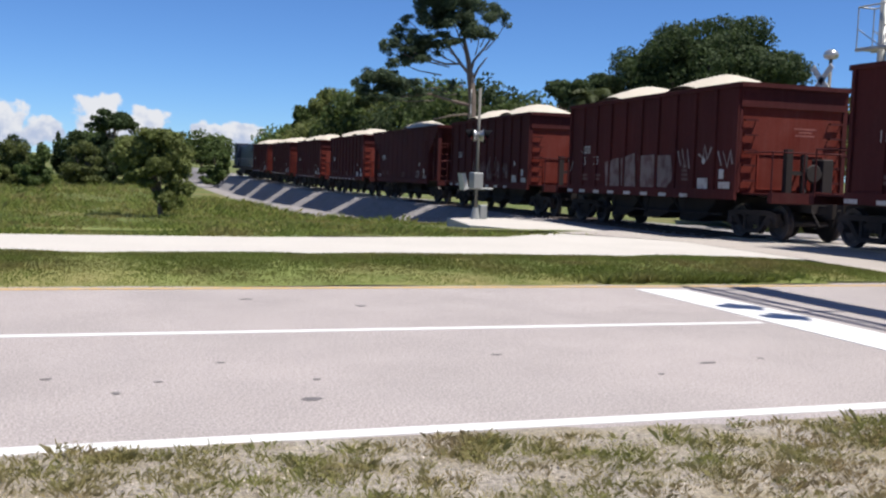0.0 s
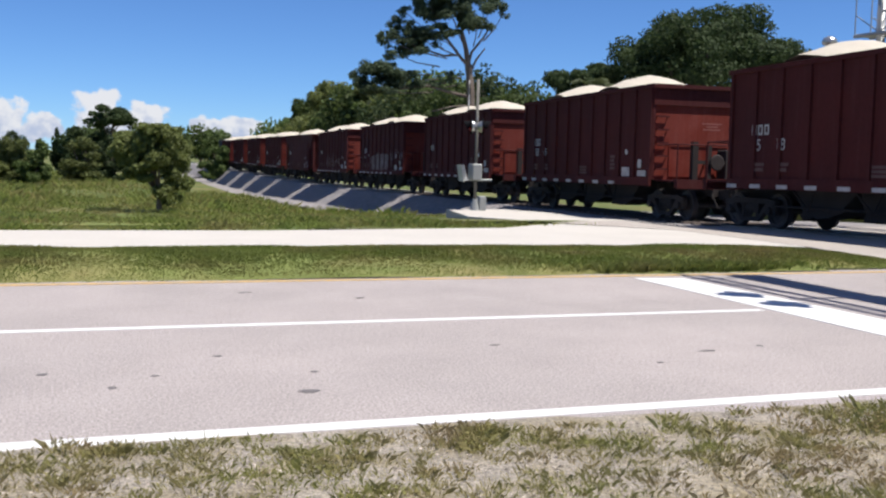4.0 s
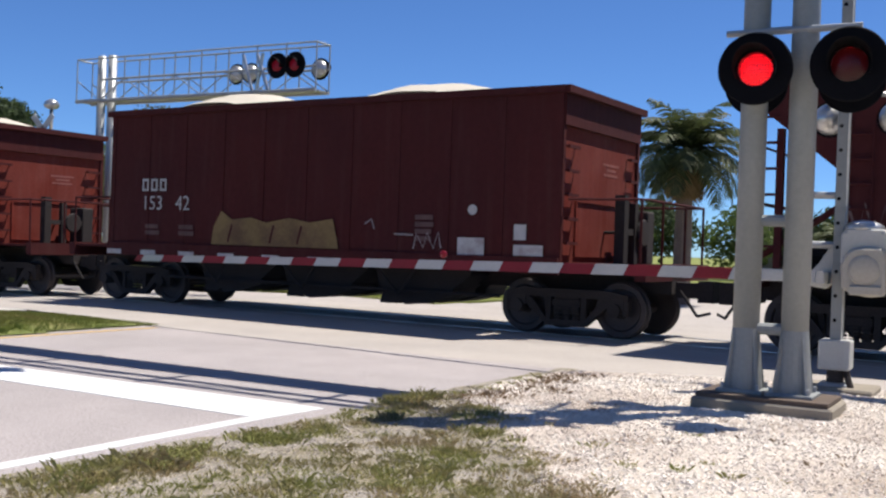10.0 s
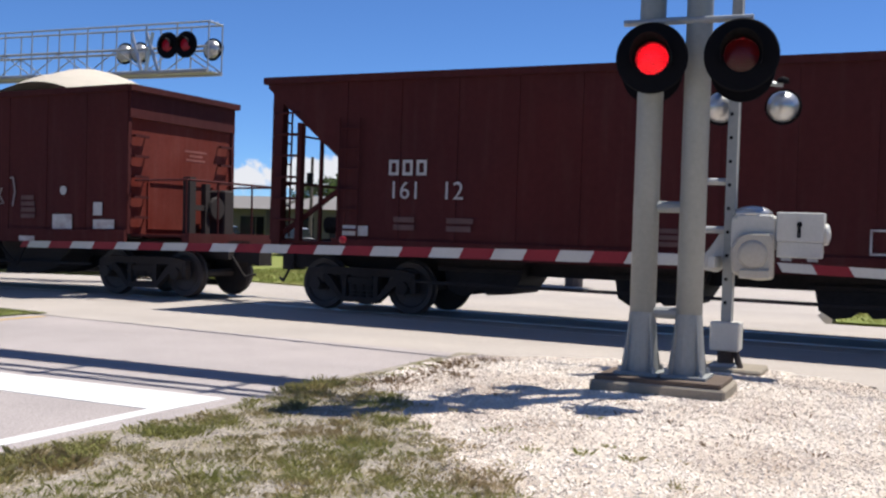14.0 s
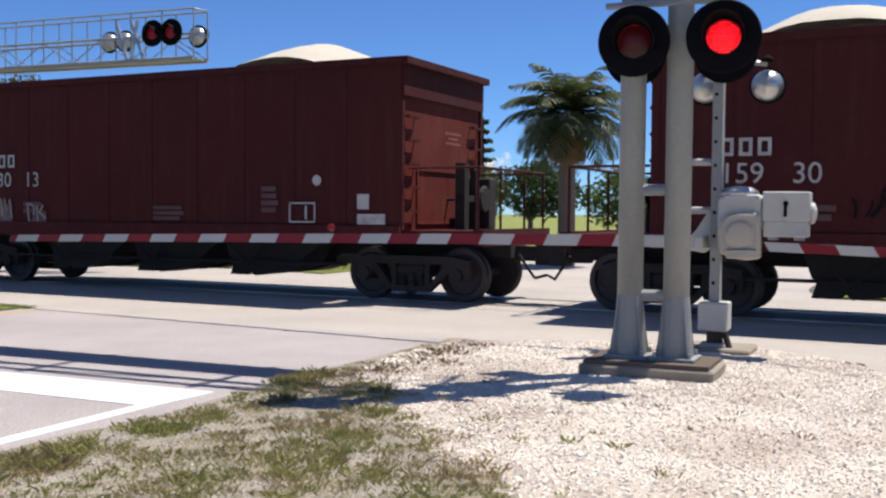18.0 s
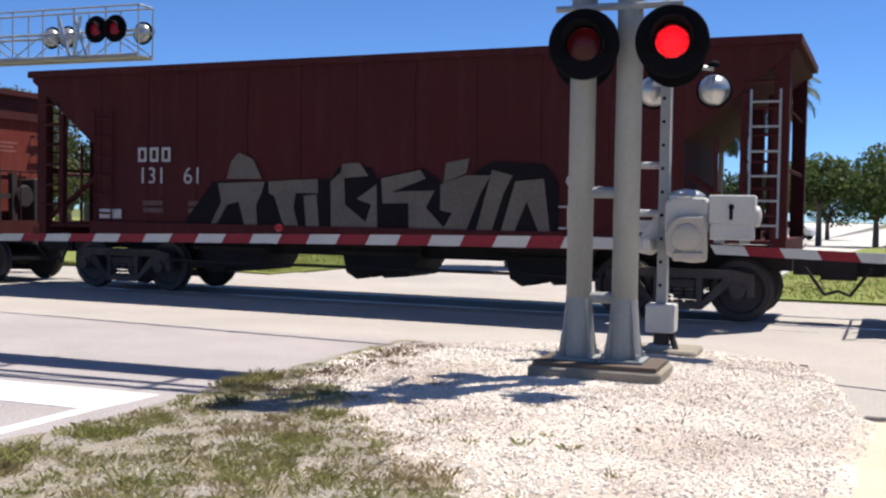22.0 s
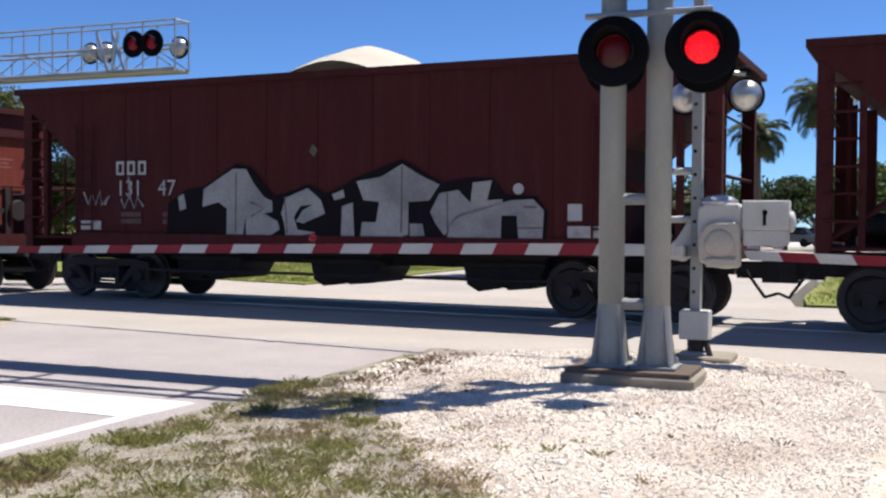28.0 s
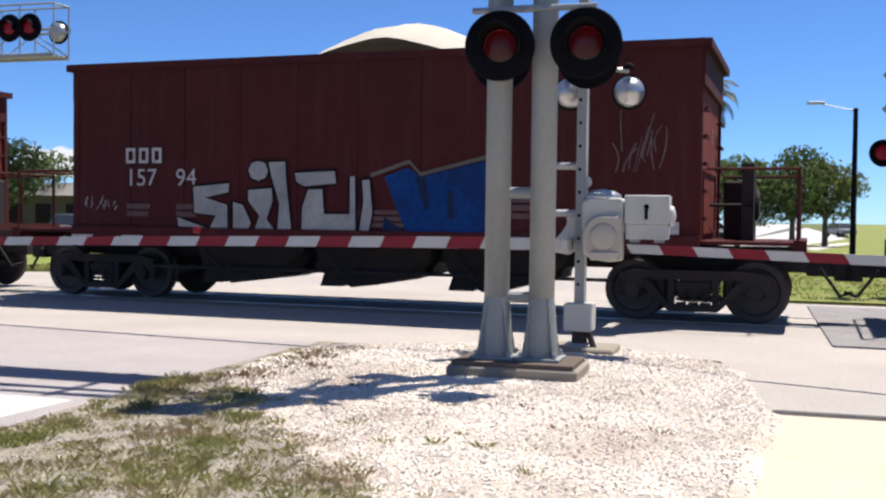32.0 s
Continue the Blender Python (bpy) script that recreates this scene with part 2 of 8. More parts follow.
M_DECAL = mat("stencil_white", (0.43, 0.41, 0.41), 0.9, vary=0.25, scale=8, spec=0.05, second=(0.30, 0.25, 0.25), mix_scale=5, mix_at=0.6)
M_DECAL_DIM = mat("faded_stencil", (0.115, 0.07, 0.068), 0.9, vary=0.3, scale=10, spec=0.05)
M_TAG_WHITE = mat("spray_paint_silver", (0.31, 0.30, 0.295), 0.75, vary=0.25, scale=4, spec=0.15, second=(0.22, 0.215, 0.22), mix_scale=1.5, mix_at=0.55)
M_TAG_SMUDGE = mat("faded_grey_spray", (0.15, 0.115, 0.115), 0.7, vary=0.3, scale=4, second=(0.085, 0.04, 0.04), mix_scale=3, mix_at=0.55)
M_TAG_TAN = mat("spray_paint_tan", (0.13, 0.112, 0.095), 0.8, vary=0.25, scale=4, spec=0.1)
M_TAG_YELLOW = mat("spray_paint_ochre", (0.20, 0.13, 0.055), 0.8, vary=0.25, scale=4, second=(0.13, 0.075, 0.04), mix_scale=2, mix_at=0.55)
M_TAG_NAVY = mat("navy_spray_paint", (0.012, 0.022, 0.06), 0.7, vary=0.3, scale=3, spec=0.1)
M_TAG_BLUE = mat("spray_paint_blue", (0.010, 0.042, 0.16), 0.85, vary=0.3, scale=2, spec=0.06, second=(0.016, 0.022, 0.06), mix_scale=1.4, mix_at=0.6)
M_TAG_TEAL = mat("faded_blue_spray", (0.020, 0.042, 0.075), 0.85, vary=0.25, scale=4, spec=0.06)
M_TAG_BLACK = mat("spray_paint_black", (0.014, 0.012, 0.014), 0.95, vary=0.2, spec=0.04)
M_TAG_GREEN = mat("faded_green_spray", (0.075, 0.10, 0.085), 0.8, vary=0.25, scale=4, spec=0.1)
M_TAG_LINE = mat("thin_grey_spray", (0.24, 0.20, 0.20), 0.7, vary=0.25, scale=6)
M_ALU = mat("weathered_aluminium", (0.25, 0.262, 0.265), 0.6, 0.2, vary=0.1, scale=4, bump=0.05, streak=0.06)
M_MAST = mat("weathered_grey_mast", (0.13, 0.125, 0.115), 0.7, 0.1, vary=0.2, scale=4)
M_GALV = mat("galvanised_steel", (0.33, 0.34, 0.35), 0.5, 0.4, vary=0.12, scale=6)
M_SILVER = mat("silver_painted_hood", (0.46, 0.46, 0.46), 0.28, 0.75, vary=0.08)
M_BLACK = mat("matt_black_paint", (0.006, 0.006, 0.008), 0.85, vary=0.2, spec=0.08)
M_CAST = mat("yellowed_white_casting", (0.40, 0.37, 0.32), 0.6, vary=0.12, scale=5, streak=0.12)
M_BOX = mat("white_enamel", (0.45, 0.45, 0.435), 0.5, vary=0.08, scale=5, streak=0.1)
M_RED = mat("red_reflective_sheet", (0.185, 0.010, 0.020), 0.6, vary=0.15)
M_WHITE = mat("white_reflective_sheet", (0.43, 0.43, 0.425), 0.6, vary=0.1, streak=0.05)
M_GLOW = mat("glowing_red_diodes", (0.10, 0.003, 0.008), 0.4, vary=0.15, scale=40, emit=1.0, glow=(1.1, 0.018, 0.04), dots=42.0)
# look of the unlit lens, put on the added slats
M_SLAT = mat("unlit_lens_red", (0.085, 0.006, 0.010), 0.5, vary=0.15, scale=20)


def lens_glass():
    """Clear red lens: mostly seen through, with a little gloss."""
    m = bpy.data.materials.new("red_lens_glass")
    m.use_nodes = True
    n, l = m.node_tree.nodes, m.node_tree.links
    clear, shine, ms = n.new("ShaderNodeBsdfTransparent"), n.new("ShaderNodeBsdfGlossy"), n.new("ShaderNodeMixShader")
    clear.inputs["Color"].default_value = (1.0, 0.5, 0.5, 1)
    shine.inputs["Roughness"].default_value = 0.25
    ms.inputs[0].default_value = 0.03
    l.new(clear.outputs[0], ms.inputs[1])
    l.new(shine.outputs[0], ms.inputs[2])
    l.new(ms.outputs[0], n["Material Output"].inputs["Surface"])
    return m


M_LENS_GLASS = lens_glass()
M_LENS_DIM = mat("red_signal_lens", (0.10, 0.004, 0.008), 0.3, vary=0.1, scale=20, emit=1.0, glow=(0.035, 0.0006, 0.003))
M_LEAF = mat("broad_leaves", (0.082, 0.119, 0.0344), 0.7, vary=0.2, scale=1.5, each=0.4, thin=0.45)
M_LEAF_BRIGHT = mat("sunny_leaves", (0.135, 0.16, 0.0508), 0.7, vary=0.2, scale=1.5, each=0.4, thin=0.45)
M_LEAF_DARK = mat("dark_oak_leaves", (0.0426, 0.0656, 0.0246), 0.75, vary=0.2, scale=1, each=0.4, thin=0.4)
M_LEAF_OLIVE = mat("olive_leaves", (0.082, 0.0861, 0.0287), 0.7, vary=0.2, scale=1.5, each=0.45, thin=0.35)
M_MOWN = mat("mown_lawn", (0.144, 0.18, 0.036), 0.95, vary=0.25, scale=3, bump=0.5, bump_scale=25, second=(0.194, 0.187, 0.0576), mix_scale=0.3, mix_at=0.55, mix_soft=0.2)
M_NEEDLE = mat("pine_needles", (0.105, 0.145, 0.085), 0.8, vary=0.2, scale=2, each=0.35, thin=0.5)
M_FROND = mat("palm_fronds", (0.0646, 0.0803, 0.0307), 0.6, vary=0.2, scale=2, each=0.35, thin=0.35)
M_FROND_DRY = mat("dry_fronds", (0.197, 0.139, 0.0656), 0.8, vary=0.2, scale=2, each=0.3)
M_BARK = mat("grey_bark", (0.15, 0.12, 0.10), 0.95, vary=0.3, scale=5, bump=0.8, bump_scale=14)
M_FOOT_TOP = mat("dark_footing_top", (0.10, 0.075, 0.06), 0.9, vary=0.25, scale=9)
M_WALL = mat("far_stucco", (0.144, 0.13, 0.108), 0.9, vary=0.1, scale=1)
M_ROOF = mat("weathered_roof", (0.194, 0.18, 0.166), 0.5, vary=0.06, scale=1)
M_GLASS = mat("dark_window_glass", (0.02, 0.025, 0.03), 0.08, vary=0.05, spec=0.6)
M_LOCO = mat("dark_blue_locomotive_paint", (0.02, 0.028, 0.05), 0.45, vary=0.15, scale=2)
M_VEHICLE = mat("white_car_paint", (0.7, 0.7, 0.7), 0.3, vary=0.03)
M_VEHICLE_B = mat("grey_car_paint", (0.2, 0.21, 0.23), 0.3, vary=0.03)
M_TYRE = mat("tyre_rubber", (0.02, 0.02, 0.02), 0.9, vary=0.2)


# ---- mesh helpers ----
def box(bm, x0, y0, z0, x1, y1, z1, m=None):
    v = [bm.verts.new((m @ Vector(p)) if m else p) for p in
         ((x0, y0, z0), (x1, y0, z0), (x1, y1, z0), (x0, y1, z0), (x0, y0, z1), (x1, y0, z1), (x1, y1, z1), (x0, y1, z1))]
    for f in ((3, 2, 1, 0), (4, 5, 6, 7), (0, 1, 5, 4), (1, 2, 6, 5), (2, 3, 7, 6), (3, 0, 4, 7)):
        bm.faces.new([v[i] for i in f])
    return bm


def rod(bm, p, q, r, r2=None, seg=10, cap=True):
    p, q = Vector(p), Vector(q)
    r2 = r if r2 is None else r2
    w = (q - p).normalized()
    u = w.orthogonal().normalized()
    s = w.cross(u)
    rings = []
    for c, rad in ((p, r), (q, r2)):
        rings.append([bm.verts.new(c + rad * (math.cos(a) * u + math.sin(a) * s)) for a in
                      (2 * math.pi * i / seg for i in range(seg))])
    for i in range(seg):
        j = (i + 1) % seg
        bm.faces.new((rings[0][i], rings[0][j], rings[1][j], rings[1][i]))
    if cap:
        bm.faces.new(rings[0][::-1])
        bm.faces.new(rings[1])
    return bm


def lathe(bm, centre, axis, profile, seg=24, caps=True):
    """A turned shape: profile of (distance along axis, radius)."""
    c, w = Vector(centre), Vector(axis).normalized()
    u = w.orthogonal().normalized()
    s = w.cross(u)
    last = None
    for d, r in profile:
        ring = [bm.verts.new(c + d * w + r * (math.cos(2 * math.pi * i / seg) * u + math.sin(2 * math.pi * i / seg) * s)) for i in range(seg)]
        if last:
            for i in range(seg):
                j = (i + 1) % seg
                bm.faces.new((last[i], last[j], ring[j], ring[i]))
        elif caps:
            bm.faces.new(ring[::-1])
        last = ring
    if caps:
        bm.faces.new(last)
    return bm


def prism(bm, outline, axis, a, b):
    """A flat outline of (u, v) pushed along an axis from a to b: axis x takes (y, z), y takes (x, z), z takes (x, y)."""
    def at(u, v, w):
        return {"x": (w, u, v), "y": (u, w, v), "z": (u, v, w)}[axis]
    lo = [bm.verts.new(at(u, v, a)) for u, v in outline]
    hi = [bm.verts.new(at(u, v, b)) for u, v in outline]
    bm.faces.new(lo[::-1])
    bm.faces.new(hi)
    for i in range(len(lo)):
        j = (i + 1) % len(lo)
        bm.faces.new((lo[i], lo[j], hi[j], hi[i]))
    return bm


def finish(bm, name, material, bevel=0.0, smooth=False):
    if bevel:
        bmesh.ops.bevel(bm, geom=bm.edges[:], offset=bevel, segments=1, affect="EDGES", profile=0.5)
    bmesh.ops.recalc_face_normals(bm, faces=bm.faces[:])
    me = bpy.data.meshes.new(name)
    bm.to_mesh(me)
    bm.free()
    me.materials.append(material)
    if smooth:
        me.shade_smooth()
    return me


def B():
    return bmesh.new()


def part(name, bm, material, parent=None, label="", bevel=0.0, smooth=False):
    me = bm if isinstance(bm, bpy.types.Mesh) else finish(bm, name, material, bevel, smooth)
    ob = new(name, me)
    if parent:
        ob.parent = parent
    return tagged(ob, label)


def thing(name, label, category, group="", kind="", m=None):
    ob = tagged(new(name), label, category, group, kind)
    ob.empty_display_size = 0.2
    if m:
        ob.matrix_world = m
    return ob


def raw(name, verts, faces, material):
    me = bpy.data.meshes.new(name)
    me.from_pydata([tuple(v) for v in verts], [], faces)
    me.materials.append(material)
    return me


def setting(name, bm, material, label, category, bevel=0.0):
    ob = part(name, bm, material, None, "", bevel)
    return tagged(ob, label, category, "", "structure")


def sheet(bm, outline, z0, z1):
    return prism(bm, outline, "z", z0, z1)


def wordmesh(text, size, material, name="number"):
    cu = bpy.data.curves.new(name, "FONT")
    cu.body, cu.size, cu.extrude = text, size, 0.0
    ob = bpy.data.objects.new(name, cu)
    scene.collection.objects.link(ob)
    me = bpy.data.meshes.new_from_object(ob.evaluated_get(bpy.context.evaluated_depsgraph_get()))
    bpy.data.objects.remove(ob)
    bpy.data.curves.remove(cu)
    me.materials.clear()
    me.materials.append(material)
    me.name = name
    return me


# ---- the plan: the road runs along x, the railway nearly along y ----
def track_x(y):
    s = min(max((y - 25) / 30, 0.0), 1.0)
    return 17.95 + 0.05 * (y - 8) + 0.6 * s * s * (3 - 2 * s)


def grade(y):
    """The line falls gently beyond the crossing."""
    return -0.02 * min(max(y - 16, 0), 12) - 0.0115 * min(max(y - 28, 0), 60)


def strip(bm, side0, side1, y0, y1, z0, z1, steps=40):
    """A band along the railway between two distances from its middle."""
    rows = []
    for i in range(steps + 1):
        y = y0 + (y1 - y0) * i / steps
        c, g = track_x(y), grade(y)
        rows.append([bm.verts.new(p) for p in ((c + side0, y, z0 + g), (c + side1, y, z0 + g), (c + side1, y, z1 + g), (c + side0, y, z1 + g))])
    for a, b in zip(rows, rows[1:]):
        for k in range(4):
            bm.faces.new((a[k], a[(k + 1) % 4], b[(k + 1) % 4], b[k]))
    bm.faces.new(rows[0][::-1])
    bm.faces.new(rows[-1])
    return bm


def rolling(name, x0, x1, y0, y1, nx, ny, height, material, label, category, keep=None):
    """An uneven patch of ground."""
    verts, faces, idx = [], [], {}
    for i in range(nx + 1):
        for j in range(ny + 1):
            x, y = x0 + (x1 - x0) * i / nx, y0 + (y1 - y0) * j / ny
            idx[i, j] = len(verts)
            verts.append((x, y, height(x, y)))
    for i in range(nx):
        for j in range(ny):
            cx, cy = x0 + (x1 - x0) * (i + 0.5) / nx, y0 + (y1 - y0) * (j + 0.5) / ny
            if keep is None or keep(cx, cy):
                faces.append((idx[i, j], idx[i + 1, j], idx[i + 1, j + 1], idx[i, j + 1]))
    me = raw(name, verts, faces, material)
    me.shade_smooth()
    ob = new(name, me)
    return tagged(ob, label, category, "", "structure")


def inside(poly, x, y):
    hit = False
    for (ax, ay), (bx, by) in zip(poly, poly[1:] + poly[:1]):
        if (ay > y) != (by > y) and x < (bx - ax) * (y - ay) / (by - ay) + ax:
            hit = not hit
    return hit


def wav(x, y, s, k=0.0):
    return noise.noise(Vector((x * s, y * s, k)))


def ease(v):
    v = min(max(v, 0.0), 1.0)
    return v * v * (3 - 2 * v)


g = 3000
setting("ground", sheet(B(), [(-g, -g), (g, -g), (g, g), (-g, g)], -3.8, -3.0), M_FIELD, "wide flat grassy land out to the horizon", "ground")



def edge_y(x):
    pts = [(-70, 6.6), (-2, 5.62), (7.3, 5.16), (9.3, 5.22), (11.75, 5.1), (14, 5.0)]
    for (ax, ay), (bx, by) in zip(pts, pts[1:]):
        if ax <= x <= bx:
            return ay + (by - ay) * (x - ax) / (bx - ax)
    return pts[-1][1]


# the near road, the crossing apron and the far road
road = [(-70, 6.5), (-2, 5.5), (3, 5.2), (7.3, 5.05), (9.2, 5.15), (11.7, 5.1), (12.3, 5.05), (12.75, 12.5), (-70, 12.35)]
setting("road", sheet(B(), road, -1.2, 0.0), M_ASPHALT, "sun-bleached two-lane asphalt road with worn paint", "road")
apron = [(12.3, 5.05), (12.75, 12.5), (13.6, 16.2), (24.5, 16.2), (24.5, 12.8), (80, 12.8), (80, 1.7), (24, 1.7), (21.6, 1.4), (21.2, -9), (9.35, -9), (9.35, -0.12), (12.4, 0.3), (13.3, 1.6)]
setting("crossing_apron", sheet(B(), apron, -1.2, -0.004), M_APRON, "pale patched asphalt apron across the railway", "road")
SLOPE = [(13.6, 16.2), (13.6, 20.6), (11.6, 23.2), (14.6, 24.5), (24.6, 24.5), (24.6, 16.2)]
rolling("apron_slope", 11.6, 24.6, 16.2, 24.5, 130, 83, lambda x, y: -0.004 + grade(y) * ease((x - 13.7) / 2.4), M_APRON, "pale asphalt falling away beside the rails", "road", lambda x, y: inside(SLOPE, x, y))
farroad = [(-70, 16.4), (13.6, 16.35), (13.6, 20.6), (11.5, 22.9), (9.5, 21.3), (4, 20.4), (-70, 20.1)]
setting("far_road", sheet(B(), farroad, -1.2, -0.008), M_FARROAD, "bleached single-lane road behind the grass strip", "road")
setting("beyond_road", sheet(B(), [(80, 1.7), (80, 12.8), (700, 40), (700, -30)], -1.2, -0.06), M_FARROAD, "white bleached road running off beyond the railway", "road")
setting("parking_lot", sheet(B(), [(32, 1.5), (80, 1.7), (300, -14), (110, -9), (62, -1.2)], -1.2, -0.03), M_FARROAD, "glaring pale paved lot beyond the railway", "road")
setting("sand_path", sheet(B(), [(5.6, -9), (9.34, -9), (9.34, -0.16), (8.2, -0.02), (7.1, 0.22), (6.3, 0.25)], -1.2, -0.02), M_SAND, "pale sandy path beside the crossing", "path")

# paint
def edge_line(x0, y0, x1, y1, w):
    return [(x0, y0 - w / 2), (x1, y1 - w / 2), (x1, y1 + w / 2), (x0, y0 + w / 2)]


setting("edge_line", sheet(B(), [(-70, 9.60 - 3.6), (7.1, 5.42), (7.1, 5.57), (-70, 6.17)], -0.01, 0.004), M_WHITE_LINE, "thick white painted edge line", "road marking")
setting("lane_line", sheet(B(), edge_line(-70, 9.55, 7.0, 9.02, 0.12), -0.01, 0.004), M_WHITE_LINE, "solid white painted lane line", "road marking")
setting("yellow_line", sheet(B(), edge_line(-70, 12.4, 12.6, 12.12, 0.14), -0.01, 0.004), M_YELLOW_LINE, "faded yellow painted median line", "road marking")
setting("stop_line", sheet(B(), [(7.04, 5.42), (7.82, 5.37), (7.86, 11.75), (7.16, 11.85)], -0.01, 0.005), M_WHITE_LINE, "broad white painted stop line", "road marking")


def seam(name, pts, w, z=0.002):
    bm = B()
    for (ax, ay), (bx, by) in zip(pts, pts[1:]):
        d = Vector((bx - ax, by - ay)).normalized() * w / 2
        sheet(bm, [(ax + d.y, ay - d.x), (bx + d.y, by - d.x), (bx - d.y, by + d.x), (ax - d.y, ay + d.x)], -0.01, z)
    return setting(name, bm, M_SEAM, "dark tar-filled pavement joint", "joint")


seam("path_joint", [(9.4, -0.2), (9.4, -1.2), (9.4, -9)], 0.09)
rng = random.Random(5)
for k, (x, y, a, b) in enumerate([(1.57, 6.41, 0.13, 0.05), (0.41, 6.79, 0.05, 0.035), (5.0, 7.1, 0.14, 0.03), (5.6, 7.2, 0.06, 0.03), (4.35, 6.75, 0.04, 0.02), (1.75, 7.0, 0.05, 0.025),
                                  (0.7, 7.1, 0.05, 0.02), (3.1, 10.6, 0.12, 0.05), (7.35, 8.85, 0.16, 0.06), (1.2, 7.7, 0.06, 0.025), (3.4, 7.7, 0.08, 0.025), (0.0, 7.3, 0.08, 0.03), (2.0, 11.2, 0.12, 0.04)]):
    bm = B()
    sheet(bm, [(x + 0.55 * a * math.cos(q) * rng.uniform(0.6, 1.3), y + b * math.sin(q) * rng.uniform(0.75, 1.2)) for q in (2 * math.pi * i / 14 for i in range(14))], -0.01, 0.003)
    setting("oil_spot", bm, M_OIL, "small dark oil stain on the asphalt", "stain")

# the verge on this side, the grass strip, the field behind the far road
def verge_h(x, y):
    d = edge_y(x) - y
    off = max(0.0, min(x - 5.5, 0.25 - y), x - 9.6 if y < 0.3 else 0.0)
    return 0.004 + 0.04 * min(max(d, 0), 1.2) + 0.3 * min(d + 0.04, 0) - 0.3 * min(off, 0.4) + 0.03 * wav(x, y, 0.9) * min(max(d, 0), 1) + 0.012 * wav(x, y, 5)


PAD = [(9.15, 4.8), (8.1, 4.0), (7.0, 3.2), (6.0, 2.4), (5.2, 1.5), (5.2, 0.5), (6.3, 0.1), (7.4, 0.05), (9.3, -0.12), (10.7, 0.05), (11.6, 0.12), (12.5, 0.55), (13.15, 1.6), (12.85, 3.4), (12.0, 4.9), (10.5, 5.0)]

def pad_h(x, y):
    ds = []
    for (ax, ay), (bx, by) in zip(PAD, PAD[1:] + PAD[:1]):
        e = Vector((bx - ax, by - ay))
        t = min(max(((x - ax) * e.x + (y - ay) * e.y) / e.length_squared, 0), 1)
        ds.append(math.hypot(x - ax - t * e.x, y - ay - t * e.y))
    d = min(ds) * (1 if inside(PAD, x, y) else -1)
    return 0.015 + 0.05 * min(max(d, 0), 1.4) / 1.4 + 0.25 * max(min(d, 0), -0.6) + 0.012 * wav(x, y, 3)


rolling("verge", -30, 12.4, -8, 6.6, 170, 100, verge_h, M_DIRT, "dry sandy roadside verge with patchy weeds", "verge",
        lambda x, y: y < edge_y(x) + 0.4 and not inside(PAD, x, y) and not (x > 9.1 and y < 4.9))
rolling("gravel_pad", 5.0, 13.8, -0.7, 5.5, 120, 90, pad_h, M_GRAVEL, "mound of white crushed stone round the signal masts", "gravel",
        lambda x, y: pad_h(x, y) > -0.1)
ISLAND = [(-70, 12.5), (-2, 12.4), (8, 12.3), (12.7, 12.45), (13.3, 12.75), (13.2, 13.4), (12.9, 16.0), (12.3, 16.35), (-70, 16.5)]


def island_h(x, y):
    return 0.0 + 0.14 * math.sin(math.pi * min(max((y - 12.3) / 4.1, 0), 1)) * min(max((13.4 - x) / 2, 0), 1) + 0.03 * wav(x, y, 0.7)


rolling("grass_strip", -60, 13.4, 12.3, 16.6, 220, 24, island_h, M_LAWN, "raised strip of rough grass between the two roads", "grass", lambda x, y: inside(ISLAND, x, y))


def foot(y):
    """The level at the foot of the railway bank."""
    return float(np.interp(y, (23.5, 52, 61, 79, 100, 130), (-0.05, -1.5, -1.8, -2.1, -2.5, -2.7)))


def field_h(x, y):
    high = -0.04 - 0.86 * ease((y - 22.5) / 13) + 0.35 * ease((4 - x) / 14) * ease((y - 26) / 20)
    k = ease((x - 5.5) / 6.0)
    return high + (foot(y) - high) * k + 0.05 * wav(x, y, 0.4) * (1 - 0.6 * k)


def grass_x(y):
    """Where the grass ends at the foot of the bank."""
    return track_x(y) - float(np.interp(y, (40, 48, 55, 130), (3.9, 4.9, 6.4, 5.6)))


def bank_h(x, y):
    """Stone bank: level under the rails, falling to the lower ground on either side."""
    d = abs(x - track_x(y))
    low = min(foot(y), grade(y) - 0.05)
    return low + (grade(y) - 0.03 - low) * (1 - min(max((d - 1.9) / 1.9, 0.0), 1.0)) + 0.02 * wav(x, y, 1.4)


rolling("grass_field", -70, 12.5, 20.2, 130, 120, 130, field_h, M_FIELD, "rough grass field falling away behind the far road", "grass",
        lambda x, y: (x < 9.6 and y > 25.5) or (y <= 25.5 and y > 20.4 + 0.22 * max(x - 4, 0) and x < 11.4 - 1.2 * max(y - 23.2, 0)))
rolling("bank_foot_grass", 9.4, 24.4, 25.0, 160, 75, 160, lambda x, y: field_h(x, y) + 0.03 - 0.3 * max(0.0, x - grass_x(y) + 0.3), M_FIELD, "rough grass along the foot of the railway bank", "grass",
        lambda x, y: x < grass_x(y) + 0.4 * wav(x, y, 0.6))
rolling("ballast_bank", 11.0, 40.0, 24.4, 230, 112, 140, bank_h, M_BALLAST, "grey stone ballast bank under the rails", "ballast", lambda x, y: x > track_x(y) - 7.4)
bare = [(-12, 21.5), (2, 21.7), (6, 22.4), (4, 22.5), (-4, 22.2), (-12, 22.1)]
setting("bare_earth", sheet(B(), bare, -0.4, 0.0), M_LAWN, "thin strip of bare sandy soil", "soil")
